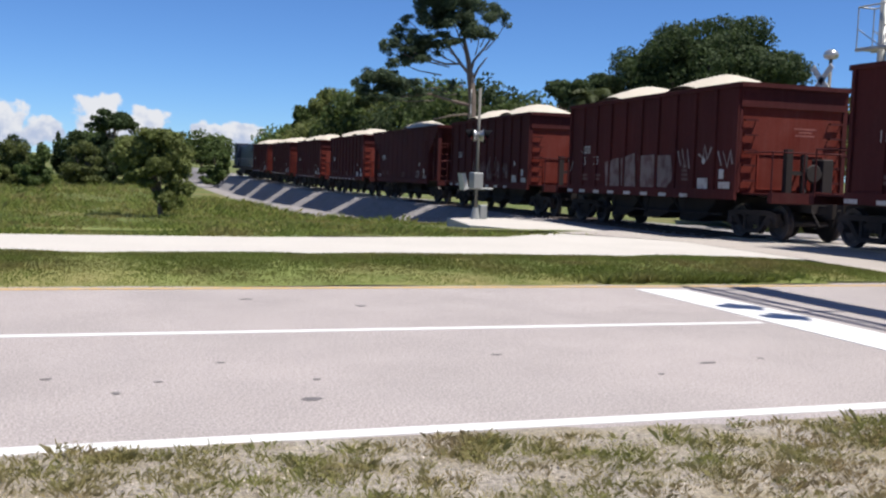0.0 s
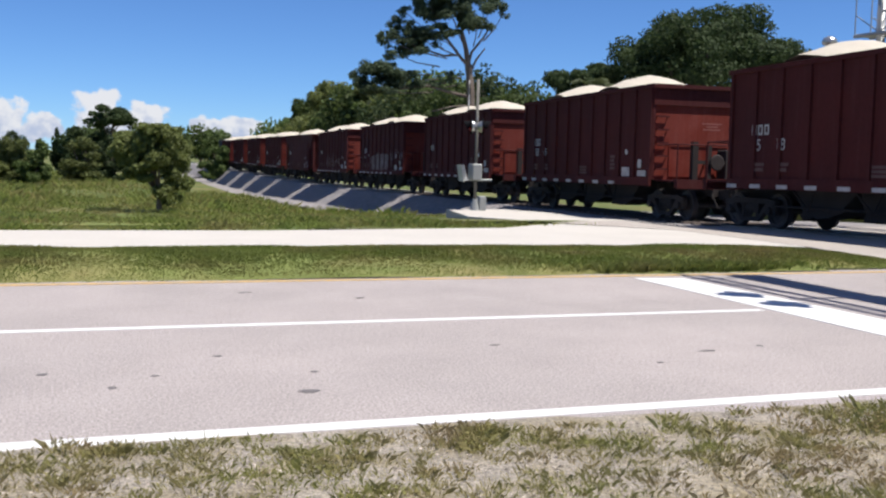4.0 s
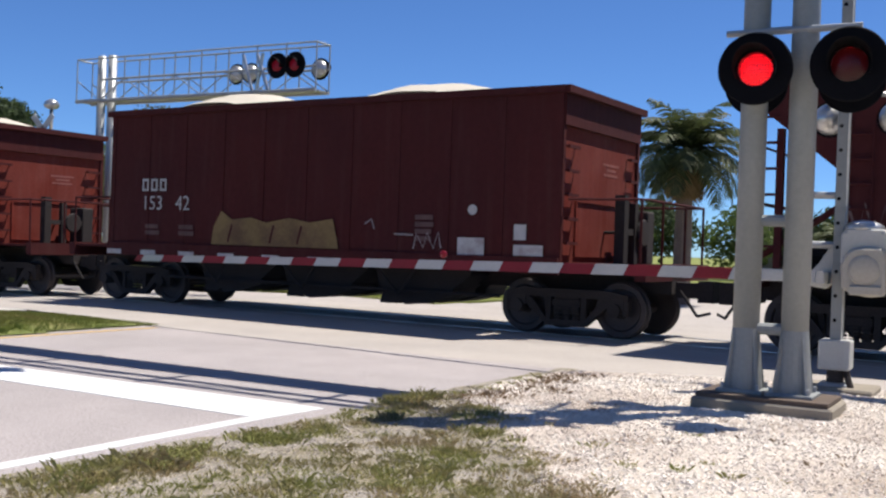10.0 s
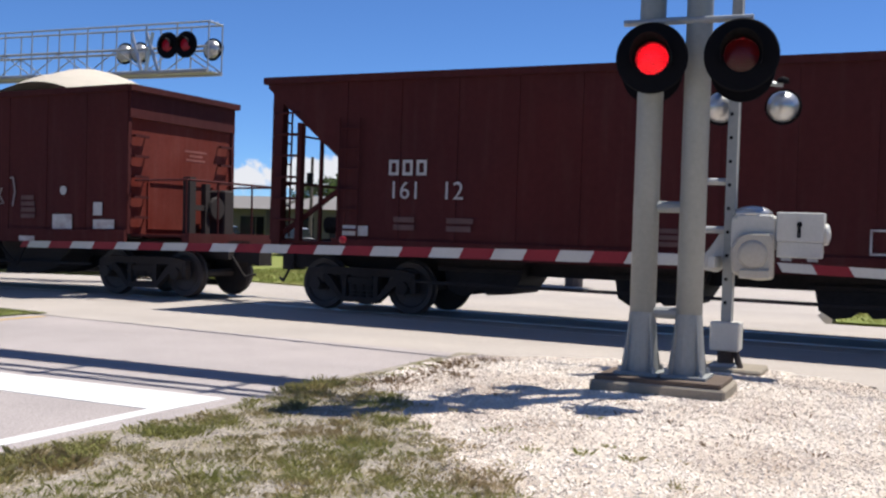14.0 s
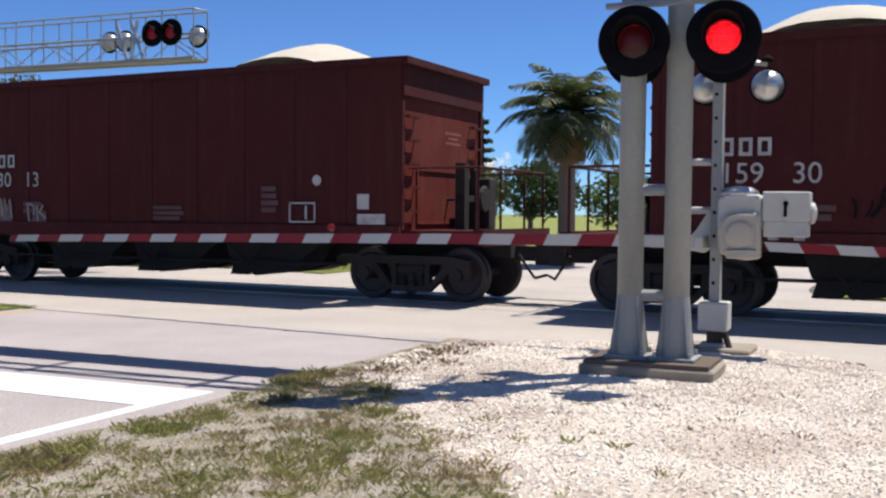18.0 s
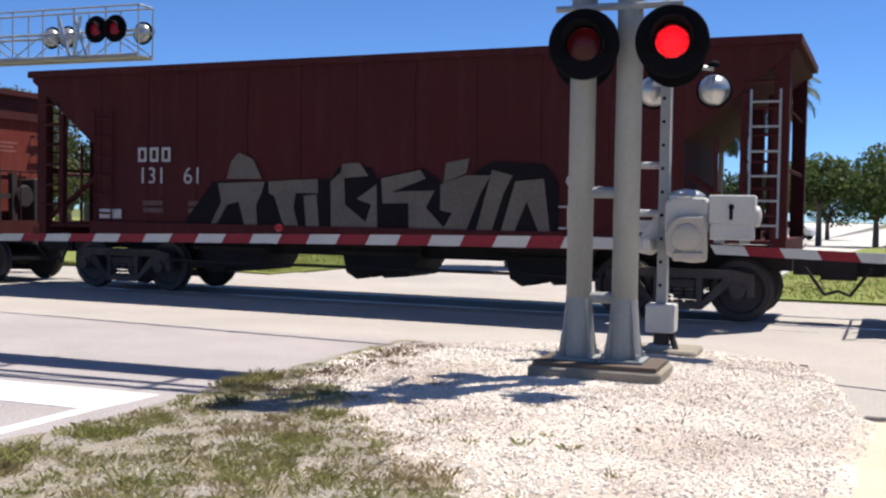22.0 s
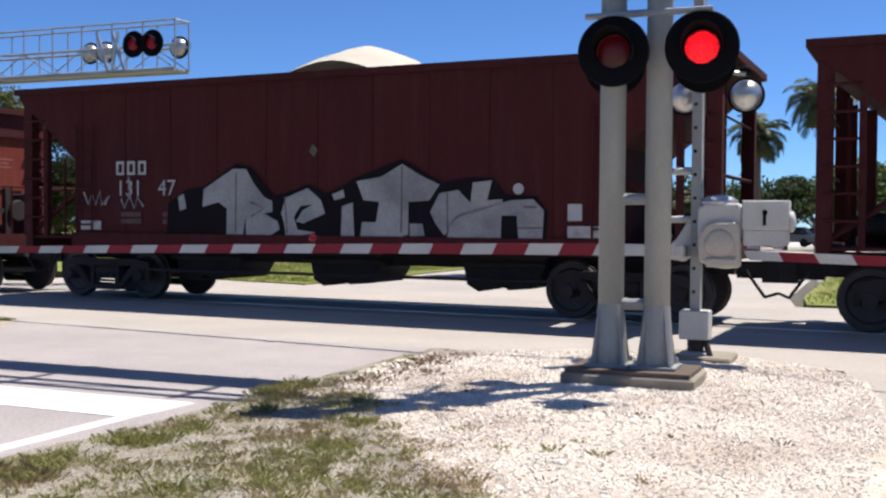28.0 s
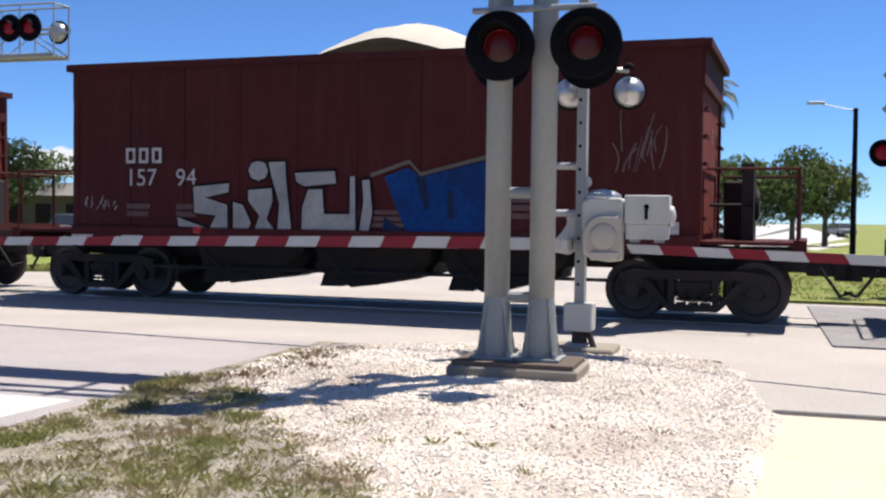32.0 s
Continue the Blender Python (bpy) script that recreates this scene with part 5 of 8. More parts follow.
    patch(cars[21], [(2.35, 2.14), (1.7, 2.5), (1.42, 2.49), (1.24, 2.22), (1.03, 1.99), (0.86, 1.92), (0.85, 1.73), (1.03, 1.7), (0.74, 1.56), (0.7, 1.42), (0.92, 1.3), (1.41, 1.29), (1.43, 1.64), (1.48, 1.29), (1.84, 1.29), (1.84, 1.79), (2.02, 1.9), (2.38, 1.82)], M_TAG_WHITE, 0.003, "silver spray-painted shapes edged in black")
    patch(cars[21], [(0.67, 1.7), (0.57, 1.98), (0.12, 2.14), (-0.15, 1.93), (-0.23, 1.7), (0.21, 1.53), (0.36, 1.56), (0.22, 1.76), (0.02, 1.86), (0.27, 1.83), (0.4, 1.65), (0.33, 1.42), (-0.05, 1.37), (0.37, 1.3), (0.57, 1.3), (0.6, 1.53)], M_TAG_WHITE, 0.003)
    patch(cars[21], [(-0.37, 2.03), (-0.59, 2.11), (-0.62, 1.98), (-0.42, 1.93)], M_TAG_WHITE, 0.003)
    patch(cars[21], [(-0.57, 1.83), (-0.78, 1.89), (-0.81, 1.32), (-0.55, 1.32)], M_TAG_WHITE, 0.003)
    patch(cars[21], [(-0.85, 2.25), (-1.32, 2.32), (-1.72, 2.53), (-2.05, 2.34), (-2.41, 2.18), (-2.22, 1.92), (-1.84, 1.9), (-1.84, 1.36), (-1.64, 1.3), (-0.93, 1.32), (-0.96, 1.56), (-1.23, 1.56), (-1.29, 1.9), (-0.99, 1.93)], M_TAG_WHITE, 0.003)
    patch(cars[21], [(-1.86, 1.54), (-2.1, 1.54), (-2.14, 1.34), (-1.87, 1.33)], M_TAG_WHITE, 0.003)
    patch(cars[21], [(-2.24, 1.74), (-2.41, 2.04), (-2.74, 2.09), (-2.96, 1.88), (-3, 2.21), (-3.33, 2.24), (-3.25, 1.92), (-3.52, 1.94), (-3.5, 1.85), (-2.73, 1.64), (-2.5, 1.35), (-2.33, 1.55)], M_TAG_WHITE, 0.003)
    patch(cars[21], [(-2.74, 1.73), (-3.66, 1.92), (-4.03, 1.94), (-4.21, 1.76), (-4.19, 1.32), (-3.79, 1.32), (-3.76, 1.68), (-3.5, 1.68), (-3.49, 1.31), (-2.55, 1.32), (-2.61, 1.54)], M_TAG_WHITE, 0.003)
    patch(cars[21], [(3.17, 1.32), (1.87, 1.29), (-4.21, 1.31), (-4.21, 1.26), (3.27, 1.18)], M_TAG_WHITE, 0.003)
    patch(cars[21], [(2.94, 2), (2.81, 2.06), (2.75, 1.79), (2.9, 1.74)], M_TAG_WHITE, 0.003)
    stroke(cars[21], [(1.63, 2.43), (1.64, 1.35)], 0.03, M_TAG_SMUDGE, 0.006)
    stroke(cars[21], [(-1.72, 2.49), (-1.71, 1.39)], 0.03, M_TAG_SMUDGE, 0.006)
    stroke(cars[21], [(-2.55, 2.05), (-2.56, 1.34)], 0.03, M_TAG_SMUDGE, 0.006)
    stroke(cars[21], [(1.31, 1.9), (1.03, 1.79), (1.31, 1.64)], 0.03, M_TAG_SMUDGE, 0.006)
    stroke(cars[21], [(-3.88, 1.82), (-4.1, 1.81)], 0.03, M_TAG_SMUDGE, 0.006)
    stroke(cars[21], [(-3.77, 1.48), (-4.18, 1.49)], 0.03, M_TAG_SMUDGE, 0.006)
    stroke(cars[21], [(0.59, 1.99), (0.54, 1.36)], 0.03, M_TAG_SMUDGE, 0.006)
    stroke(cars[21], [(5.23, 2.1), (5.11, 1.85), (5.03, 2.1), (4.93, 1.85), (4.82, 2.13), (4.78, 1.85), (4.58, 2.03), (4.7, 1.85)], 0.04, M_TAG_WHITE, 0.002)
    stroke(cars[21], [(4.3, 1.97), (4.22, 1.79), (4.1, 2.03), (3.98, 1.79), (3.9, 2), (3.76, 1.82)], 0.04, M_TAG_WHITE, 0.002)
    stroke(cars[21], [(4.12, 2.38), (4.07, 1.94)], 0.04, M_TAG_WHITE, 0.002)
    # painted-over patch and scrawl
    patch(cars[16], [(2.51, 2.48), (2.24, 2.57), (2.01, 2.61), (1.61, 2.52), (1.35, 2.46), (1.05, 2.48), (0.75, 2.43), (0.45, 2.5), (0.39, 2.28), (0.41, 1.97), (0.48, 1.66), (0.49, 1.36), (2.5, 1.33), (2.6, 1.6), (2.67, 1.83), (2.57, 2.15)], M_TAG_BLACK, 0, "black painted-over patch")
    stroke(cars[16], [(0.31, 2.45), (0.32, 1.95), (0.03, 1.99), (0.06, 2.32), (0.3, 2.43)], 0.045, M_TAG_LINE, 0.003)
    stroke(cars[16], [(0.07, 2.6), (0.09, 2.45)], 0.045, M_TAG_LINE, 0.003)
    stroke(cars[16], [(-0.13, 2.45), (-0.18, 1.95), (-0.37, 1.97)], 0.045, M_TAG_LINE, 0.003)
    stroke(cars[16], [(-0.13, 2.36), (-0.37, 2.38)], 0.045, M_TAG_LINE, 0.003)
    stroke(cars[16], [(-0.15, 2.17), (-0.37, 2.19)], 0.045, M_TAG_LINE, 0.003)
    stroke(cars[16], [(-0.48, 2.4), (-0.58, 1.95), (-0.74, 2.31), (-0.88, 1.95), (-1.04, 2.44)], 0.045, M_TAG_LINE, 0.003)
    stroke(cars[16], [(0.54, 1.93), (0.35, 1.96)], 0.045, M_TAG_LINE, 0.003)
    stroke(cars[16], [(-1.42, 2.37), (-1.34, 2.1)], 0.045, M_TAG_LINE, 0.003)
    stroke(cars[16], [(-1.91, 2.41), (-1.89, 2.01)], 0.045, M_TAG_LINE, 0.003)
    stroke(cars[16], [(-1.25, 1.89), (-1.32, 1.72), (-1.41, 1.85), (-1.3, 1.38)], 0.045, M_TAG_LINE, 0.003)
    stroke(cars[16], [(0.32, 1.95), (0.32, 1.53)], 0.022, M_TAG_SMUDGE, 0.003)
    stroke(cars[16], [(-0.35, 1.95), (-0.35, 1.59)], 0.022, M_TAG_SMUDGE, 0.003)
    stroke(cars[16], [(-0.8, 1.87), (-0.77, 1.59)], 0.022, M_TAG_SMUDGE, 0.003)
    patch(cars[16], [(-1.52, 1.89), (-1.69, 1.95), (-1.89, 1.85), (-1.87, 1.64), (-1.66, 1.56), (-1.52, 1.68)], M_TAG_TEAL, 0.001)
    patch(cars[11], [(2.25, 2.17), (1.78, 2.27), (1.42, 1.97), (1.38, 1.5), (2.23, 1.51)], M_TAG_TEAL, 0, "faded blue sprayed patches")
    patch(cars[11], [(0.89, 2.29), (0.1, 2.32), (0.08, 1.53), (1.07, 1.48), (1.27, 1.73), (0.96, 1.83)], M_TAG_TEAL, 0)
    stroke(cars[11], [(-1.15, 1.9), (-1.24, 2.15), (-1.39, 2.15), (-1.27, 1.99), (-1.45, 1.86)], 0.045, M_TAG_LINE, 0.003)
    stroke(cars[11], [(-1.45, 1.83), (-1.51, 2.13), (-1.63, 2.11), (-1.52, 2), (-1.69, 1.86)], 0.045, M_TAG_LINE, 0.003)
    stroke(cars[11], [(-1.71, 2.13), (-1.74, 1.84), (-1.88, 1.86), (-1.83, 2.16)], 0.045, M_TAG_LINE, 0.003)
    stroke(cars[11], [(-1.9, 2.16), (-1.93, 1.82), (-2.1, 1.84), (-1.97, 2), (-2.04, 2.16)], 0.045, M_TAG_LINE, 0.003)
    stroke(cars[11], [(-2.27, 2.36), (-2.36, 2.38), (-2.42, 2.09), (-2.36, 1.78)], 0.045, M_TAG_LINE, 0.003)
    patch(cars[14], [(4.19, 1.55), (3.94, 1.65), (3.63, 1.68), (3.62, 1.27), (4.19, 1.27)], M_TAG_SMUDGE, 0)
    patch(cars[14], [(2.95, 1.51), (2.67, 1.54), (2.66, 1.29), (3.15, 1.28)], M_TAG_SMUDGE, 0)
    stroke(cars[14], [(4.21, 1.8), (4.12, 1.82), (4.16, 1.62), (4.17, 1.43)], 0.05, M_TAG_LINE, 0.002)
    stroke(cars[14], [(4.12, 1.81), (4.07, 1.65), (4.15, 1.55)], 0.05, M_TAG_LINE, 0.002)
    stroke(cars[14], [(4.02, 1.77), (3.99, 1.43)], 0.05, M_TAG_LINE, 0.002)
    stroke(cars[14], [(3.95, 1.79), (3.89, 1.43)], 0.05, M_TAG_LINE, 0.002)
    stroke(cars[14], [(3.84, 1.78), (3.78, 1.5), (3.69, 1.78), (3.63, 1.38)], 0.05, M_TAG_LINE, 0.002)
    stroke(cars[14], [(3.19, 1.69), (3.13, 1.29)], 0.05, M_TAG_LINE, 0.002)
    stroke(cars[14], [(3.14, 1.68), (3, 1.63), (3.01, 1.45)], 0.05, M_TAG_LINE, 0.002)
    stroke(cars[14], [(2.92, 1.66), (2.89, 1.28)], 0.05, M_TAG_LINE, 0.002)
    stroke(cars[14], [(2.75, 1.66), (2.85, 1.51), (2.68, 1.39)], 0.05, M_TAG_LINE, 0.002)
    stroke(cars[9], [(-2.16, 1.65), (-2.57, 1.64)], 0.035, M_TAG_LINE, 0.002)
    stroke(cars[9], [(-2.58, 1.39), (-2.64, 1.66), (-2.79, 1.42), (-2.87, 1.69), (-3, 1.41), (-3.1, 1.7), (-3.16, 1.42)], 0.035, M_TAG_LINE, 0.002)
    stroke(cars[9], [(-1.5, 1.82), (-1.65, 1.91), (-1.71, 1.73)], 0.035, M_TAG_LINE, 0.002)
    patch(cars[2], [(2.52, 2.11), (1.49, 2.25), (1.36, 1.16), (2.33, 1.13)], M_TAG_SMUDGE, 0, "faded grey spray-painted shapes")
    patch(cars[2], [(1.33, 2.22), (0.37, 2.39), (0.22, 1.13), (1.21, 1.17)], M_TAG_SMUDGE, 0)
    patch(cars[2], [(0.14, 2.29), (-0.92, 2.32), (-0.97, 1.2), (0.01, 1.17)], M_TAG_SMUDGE, 0)
    patch(cars[2], [(-1.12, 2.29), (-1.91, 2.29), (-2.12, 1.59), (-1.7, 1.32), (-1.16, 1.34)], M_TAG_SMUDGE, 0)
    stroke(cars[2], [(-2.34, 2.41), (-2.52, 1.97), (-2.59, 2.44), (-2.77, 1.91), (-2.89, 2.44), (-3.02, 1.89)], 0.08, M_TAG_LINE, 0.002)
    stroke(cars[2], [(-3.5, 2.29), (-3.75, 2.17), (-3.82, 2.53), (-3.98, 2.14), (-4.17, 2.47)], 0.08, M_TAG_LINE, 0.002)
    stroke(cars[2], [(-4.51, 2.35), (-4.72, 1.94), (-4.78, 2.32), (-4.99, 1.91), (-5.15, 2.37), (-5.24, 2)], 0.08, M_TAG_LINE, 0.002)
    stroke(cars[2], [(5.49, 2.21), (5.34, 1.74), (5.1, 2.13)], 0.08, M_TAG_LINE, 0.002)


# kind and painted number of each car, from the head of the train
TRAIN = [(-4, "box", None), (-3, "box", None), (-2, "box", None), (-1, "box", None), (0, "slope", None), (1, "box", None), (2, "box", ("15", "23")), (3, "box", None), (4, "box", ("158", "45")), (5, "box", ("15", "18")),
         (6, "box", ("130", "39")), (7, "box", ("154", "73")), (8, "box", ("151", "18")), (9, "box", ("153", "42")), (10, "slope", ("131", "15")), (11, "box", ("152", "75")), (12, "slope", ("161", "12")), (13, "slope", ("132", "42")),
         (14, "box", ("130", "13")), (15, "box", ("159", "30")), (16, "box", ("156", "16")), (17, "slope", ("131", "61")), (18, "box", ("130", "53")), (19, "slope", ("131", "92")), (20, "box", ("154", "31")),
         (21, "slope", ("131", "47")), (22, "slope", ("132", "37")), (23, "box", ("158", "87")), (24, "box", ("157", "94")), (25, "box", ("15", "")), (26, "box", None)]
CARS = {}
for n, kind, number in TRAIN:
    CARS[n] = (box_car if kind == "box" else slope_car)(n, number)
paint(CARS)


# ---- signals at the crossing ----
def lamp_head(parent, at, facing, r, lens_mat, lens_r=0.155, back="silver"):
    """A flashing lamp: black background disc, hood, red lens, housing behind."""
    f = Vector(facing).normalized()
    c = Vector(at)
    head = part("lamp_head", lathe(B(), c, f, [(-0.02, r * 0.6), (-0.02, r), (0.0, r * 1.01), (0.012, r * 0.97), (0.004, lens_r * 1.15), (0.004, 0.02)], 36), M_BLACK, parent, "black round signal background", smooth=False)
    part("lens", lathe(B(), c, f, [(0.004, lens_r), (0.02, lens_r), (0.035, lens_r * 0.8), (0.045, lens_r * 0.4), (0.047, 0.01)], 28), lens_mat, head, "red glass lens", smooth=True)
    part("housing", lathe(B(), c, -f, [(0.0, lens_r * 1.25), (0.07, lens_r * 1.2), (0.15, lens_r * 0.95), (0.2, lens_r * 0.5), (0.215, 0.02)], 24), M_SILVER if back == "silver" else M_BLACK, head, "rounded lamp housing", smooth=True)
    # the hood, an open tube cut away below
    u = f.cross(Vector((0, 0, 1))).normalized()
    verts, faces = [], []
    for j in range(13):
        a = math.radians(-20 + 220 * j / 12)
        for d, k in ((0.004, 1.0), (0.26 * (0.55 + 0.45 * max(math.sin(a), 0)), 1.0), (0.26 * (0.55 + 0.45 * max(math.sin(a), 0)), 1.05), (0.004, 1.05)):
            verts.append(c + f * d + k * lens_r * 1.12 * (math.cos(a) * u + Vector((0, 0, math.sin(a)))))
    for j in range(12):
        for k in range(4):
            faces.append((4 * j + k, 4 * j + (k + 1) % 4, 4 * j + 4 + (k + 1) % 4, 4 * j + 4 + k))
    part("hood", raw("hood", verts, faces, M_BLACK), M_BLACK, head)
    return head


BLINK_SLATS = []     # added slat that hides the lit diodes, its pivot, which of the pair


def flashing_head(parent, at, facing, r, lens_r, which):
    """Lamp: diodes always lit behind a clear red lens; four added slats imitate flashing."""
    f, c = Vector(facing).normalized(), Vector(at)
    turn = math.degrees(math.atan2(f.y, f.x))
    ring = lathe(B(), c, f, [(-0.02, lens_r * 1.12), (-0.02, r), (0.0, r * 1.01), (0.012, r * 0.97), (0.004, lens_r * 1.12), (-0.02, lens_r * 1.12)], 36, False)
    head = part("lamp_head", ring, M_BLACK, parent, "black round signal background")
    part("housing", lathe(B(), c, -f, [(0.0, lens_r * 1.25), (0.07, lens_r * 1.22), (0.15, lens_r * 1.1), (0.2, lens_r * 0.6), (0.215, 0.02), (0.205, 0.02), (0.19, lens_r * 0.6), (0.14, lens_r * 1.05), (0.0, lens_r * 1.2)], 24, False), M_SILVER, head, "rounded lamp housing", smooth=True)
    part("diode_plate", lathe(B(), c, -f, [(0.1, 0.004), (0.1, lens_r * 1.08), (0.104, lens_r * 1.08), (0.104, 0.004)], 28), M_GLOW, head, "round plate of lit red diodes")
    part("lens", lathe(B(), c, f, [(0.004, lens_r * 1.11), (0.02, lens_r), (0.035, lens_r * 0.8), (0.045, lens_r * 0.4), (0.047, 0.01)], 28, False), M_LENS_GLASS, head, "clear red lens", smooth=True)
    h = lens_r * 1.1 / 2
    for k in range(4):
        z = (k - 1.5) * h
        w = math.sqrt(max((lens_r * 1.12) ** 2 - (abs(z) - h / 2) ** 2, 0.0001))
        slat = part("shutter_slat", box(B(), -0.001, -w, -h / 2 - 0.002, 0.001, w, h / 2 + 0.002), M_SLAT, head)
        BLINK_SLATS.append((slat, c - f * 0.055 + Vector((0, 0, z)), turn, which))
    u = f.cross(Vector((0, 0, 1))).normalized()
    verts, faces = [], []
    for j in range(17):     # the hood, an open tube cut away below
        a = math.radians(-30 + 240 * j / 16)
        deep = 0.30 * (0.5 + 0.5 * max(math.sin(a), 0))
        for d, k in ((0.004, 1.0), (deep, 1.04), (deep, 1.08), (0.004, 1.05)):
            verts.append(c + f * d + k * lens_r * 1.3 * (math.cos(a) * u + Vector((0, 0, math.sin(a)))))
    for j in range(16):
        for k in range(4):
            faces.append((4 * j + k, 4 * j + (k + 1) % 4, 4 * j + 4 + (k + 1) % 4, 4 * j + 4 + k))
    part("hood", raw("hood", verts, faces, M_BLACK), M_BLACK, head)
    return head


def post(parent, x, y, z0, z1, r, name="post", m=None):
    p = part(name, rod(B(), (x, y, z0), (x, y, z1), r, seg=20), m or M_ALU, parent, smooth=False)
    for poly in p.data.polygons:
        poly.use_smooth = len(poly.vertices) == 4
    return p


def truss_arm(parent, x, y0, y1, z0, z1, w=0.62, bays=8):
    """A walkway with rails on a truss, level along y."""
    for k in (-0.09, 0.09):
        part("walkway_plank", box(B(), x + k - 0.07, min(y0, y1), z0 - 0.04, x + k + 0.07, max(y0, y1), z0), M_GALV, parent)
    for s in (-1, 1):
        xx = x + s * w / 2
        part("bottom_chord", rod(B(), (xx, y0, z0 - 0.02), (xx, y1, z0 - 0.02), 0.06, seg=8), M_GALV, parent)
        part("hand_rail", rod(B(), (xx, y0, z1), (xx, y1, z1), 0.025, seg=6), M_GALV, parent)
        part("top_chord", rod(B(), (xx, y0 + 0.12 * (y1 - y0), z0 + 0.62), (xx, y1, z0 + 0.62), 0.035, seg=6), M_GALV, parent)
        for i in range(bays + 1):
            y = y0 + (y1 - y0) * i / bays
            part("rail_post", rod(B(), (xx, y, z0), (xx, y, z1), 0.022, seg=6), M_GALV, parent)
            if i < bays:
                ya, yb = (y, y + (y1 - y0) / bays) if i % 2 else (y + (y1 - y0) / bays, y)
                part("diagonal", rod(B(), (xx, ya, z0), (xx, yb, z0 + 0.62), 0.018, seg=5), M_GALV, parent)
    for y in (y0, y1):
        part("end_rail", rod(B(), (x - w / 2, y, z1), (x + w / 2, y, z1), 0.025, seg=6), M_GALV, parent)


PX, PYA, PYB = 10.26, 2.35, 1.91
near = thing("cantilever_signal", "tall grey twin-post crossing signal with an overhead walkway arm", "crossing signal", "crossing signals")
for y in (PYA, PYB):
    post(near, PX, y, 0.24, 7.6, 0.122, "mast_post")
    bm = B()
    for a in range(4):
        m = Matrix.Translation((PX, y, 0.235)) @ Matrix.Rotation(math.radians(45 + 90 * a), 4, "Z")
        v = [bm.verts.new(m @ Vector(p)) for p in ((0.1, -0.012, 0), (0.215, -0.012, 0), (0.2, -0.012, 0.1), (0.125, -0.012, 0.55), (0.1, -0.012, 0.55), (0.1, 0.012, 0), (0.215, 0.012, 0), (0.2, 0.012, 0.1), (0.125, 0.012, 0.55), (0.1, 0.012, 0.55))]
        for f in ((0, 1, 2, 3, 4), (9, 8, 7, 6, 5), (0, 5, 6, 1), (1, 6, 7, 2), (2, 7, 8, 3), (3, 8, 9, 4), (4, 9, 5, 0)):
            bm.faces.new([v[i] for i in f])
    rod(bm, (PX, y, 0.235), (PX, y, 0.8), 0.165, 0.124, 20)
    part("flared_foot", bm, M_ALU, near, "flared aluminium foot with welded gussets")
    part("base_plate", box(B(), PX - 0.22, y - 0.21, 0.205, PX + 0.22, y + 0.21, 0.238), M_ALU, near, bevel=0.006)
    for dx in (-0.17, 0.17):
        for dy in (-0.16, 0.16):
            part("anchor_bolt", rod(B(), (PX + dx, y + dy, 0.14), (PX + dx, y + dy, 0.29), 0.02, seg=8), M_GALV, near)
for z, r in ((0.80, 0.055), (1.80, 0.055), (3.56, 0.03)):
    part("cross_brace", rod(B(), (PX, PYA, z), (PX, PYB, z), r, seg=10), M_ALU, near)
part("lamp_bracket", rod(B(), (PX - 0.1, PYA + 0.25, 3.53), (PX - 0.1, PYB - 0.5, 3.53), 0.032, seg=8), M_GALV, near)
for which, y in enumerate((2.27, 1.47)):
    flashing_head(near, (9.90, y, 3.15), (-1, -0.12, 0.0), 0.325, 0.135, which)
    part("lamp_arm", rod(B(), (10.1, y, 3.2), (PX - 0.1, y, 3.53), 0.022, seg=6), M_BLACK, near)
for x, z, rr in ((10.44, 6.62, 0.05), (10.70, 6.6, 0.06), (10.70, 7.3, 0.04), (11.64, 7.6, 0.025)):
    part("chord", rod(B(), (x, 1.9, z), (x, 10.2, z), rr, seg=8), M_GALV, near)
part("walkway", box(B(), 11.04, 3.4, 6.5, 11.6, 10.2, 6.56), M_GALV, near, "open grating walkway of the overhead arm")
for i in range(5):
    y = 1.9 + 2.0 * i
    part("cross_member", rod(B(), (10.3, y, 6.55), (11.64, y, 6.5), 0.05, seg=6), M_GALV, near)
    part("rail_post", rod(B(), (11.64, y, 6.5), (11.64, y, 7.6), 0.02, seg=6), M_GALV, near)
    part("diagonal", rod(B(), (10.70, y, 6.6), (10.70, min(y + 2.0, 10.2), 7.3), 0.025, seg=5), M_GALV, near)
for y in (8.2, 7.4):
    lamp_head(near, (10.1, y, 6.95), (-1, 0, 0), 0.3, M_LENS_DIM)
# crossbuck above the view, added to thicken the mast's shadow
for a in (1, -1):
    bm = B()
    box(bm, -0.01, -0.62, -0.115, 0.01, 0.62, 0.115, Matrix.Translation((PX - 0.16, 2.13, 5.0)) @ Matrix.Rotation(radians(45 * a), 4, "X"))
    part("crossbuck_blade", bm, M_WHITE, near, "white crossbuck blade")
# rear lamps hidden by the front pair, added for the shadow they cast
for y in (2.43, 1.56):
    lamp_head(near, (10.66, y, 3.13), (1, 0, 0), 0.3, M_LENS_DIM, 0.14, "black")
    part("lamp_arm", rod(B(), (10.6, y, 3.2), (PX - 0.1, y, 3.53), 0.022, seg=6), M_BLACK, near)
# second unseen crossbuck, also there to thicken the shadow
for a in (1, -1):
    bm = B()
    box(bm, -0.01, -0.62, -0.115, 0.01, 0.62, 0.115, Matrix.Translation((PX + 0.16, 2.13, 5.0)) @ Matrix.Rotation(radians(45 * a), 4, "X"))
    part("crossbuck_blade", bm, M_WHITE, near, "white crossbuck blade")
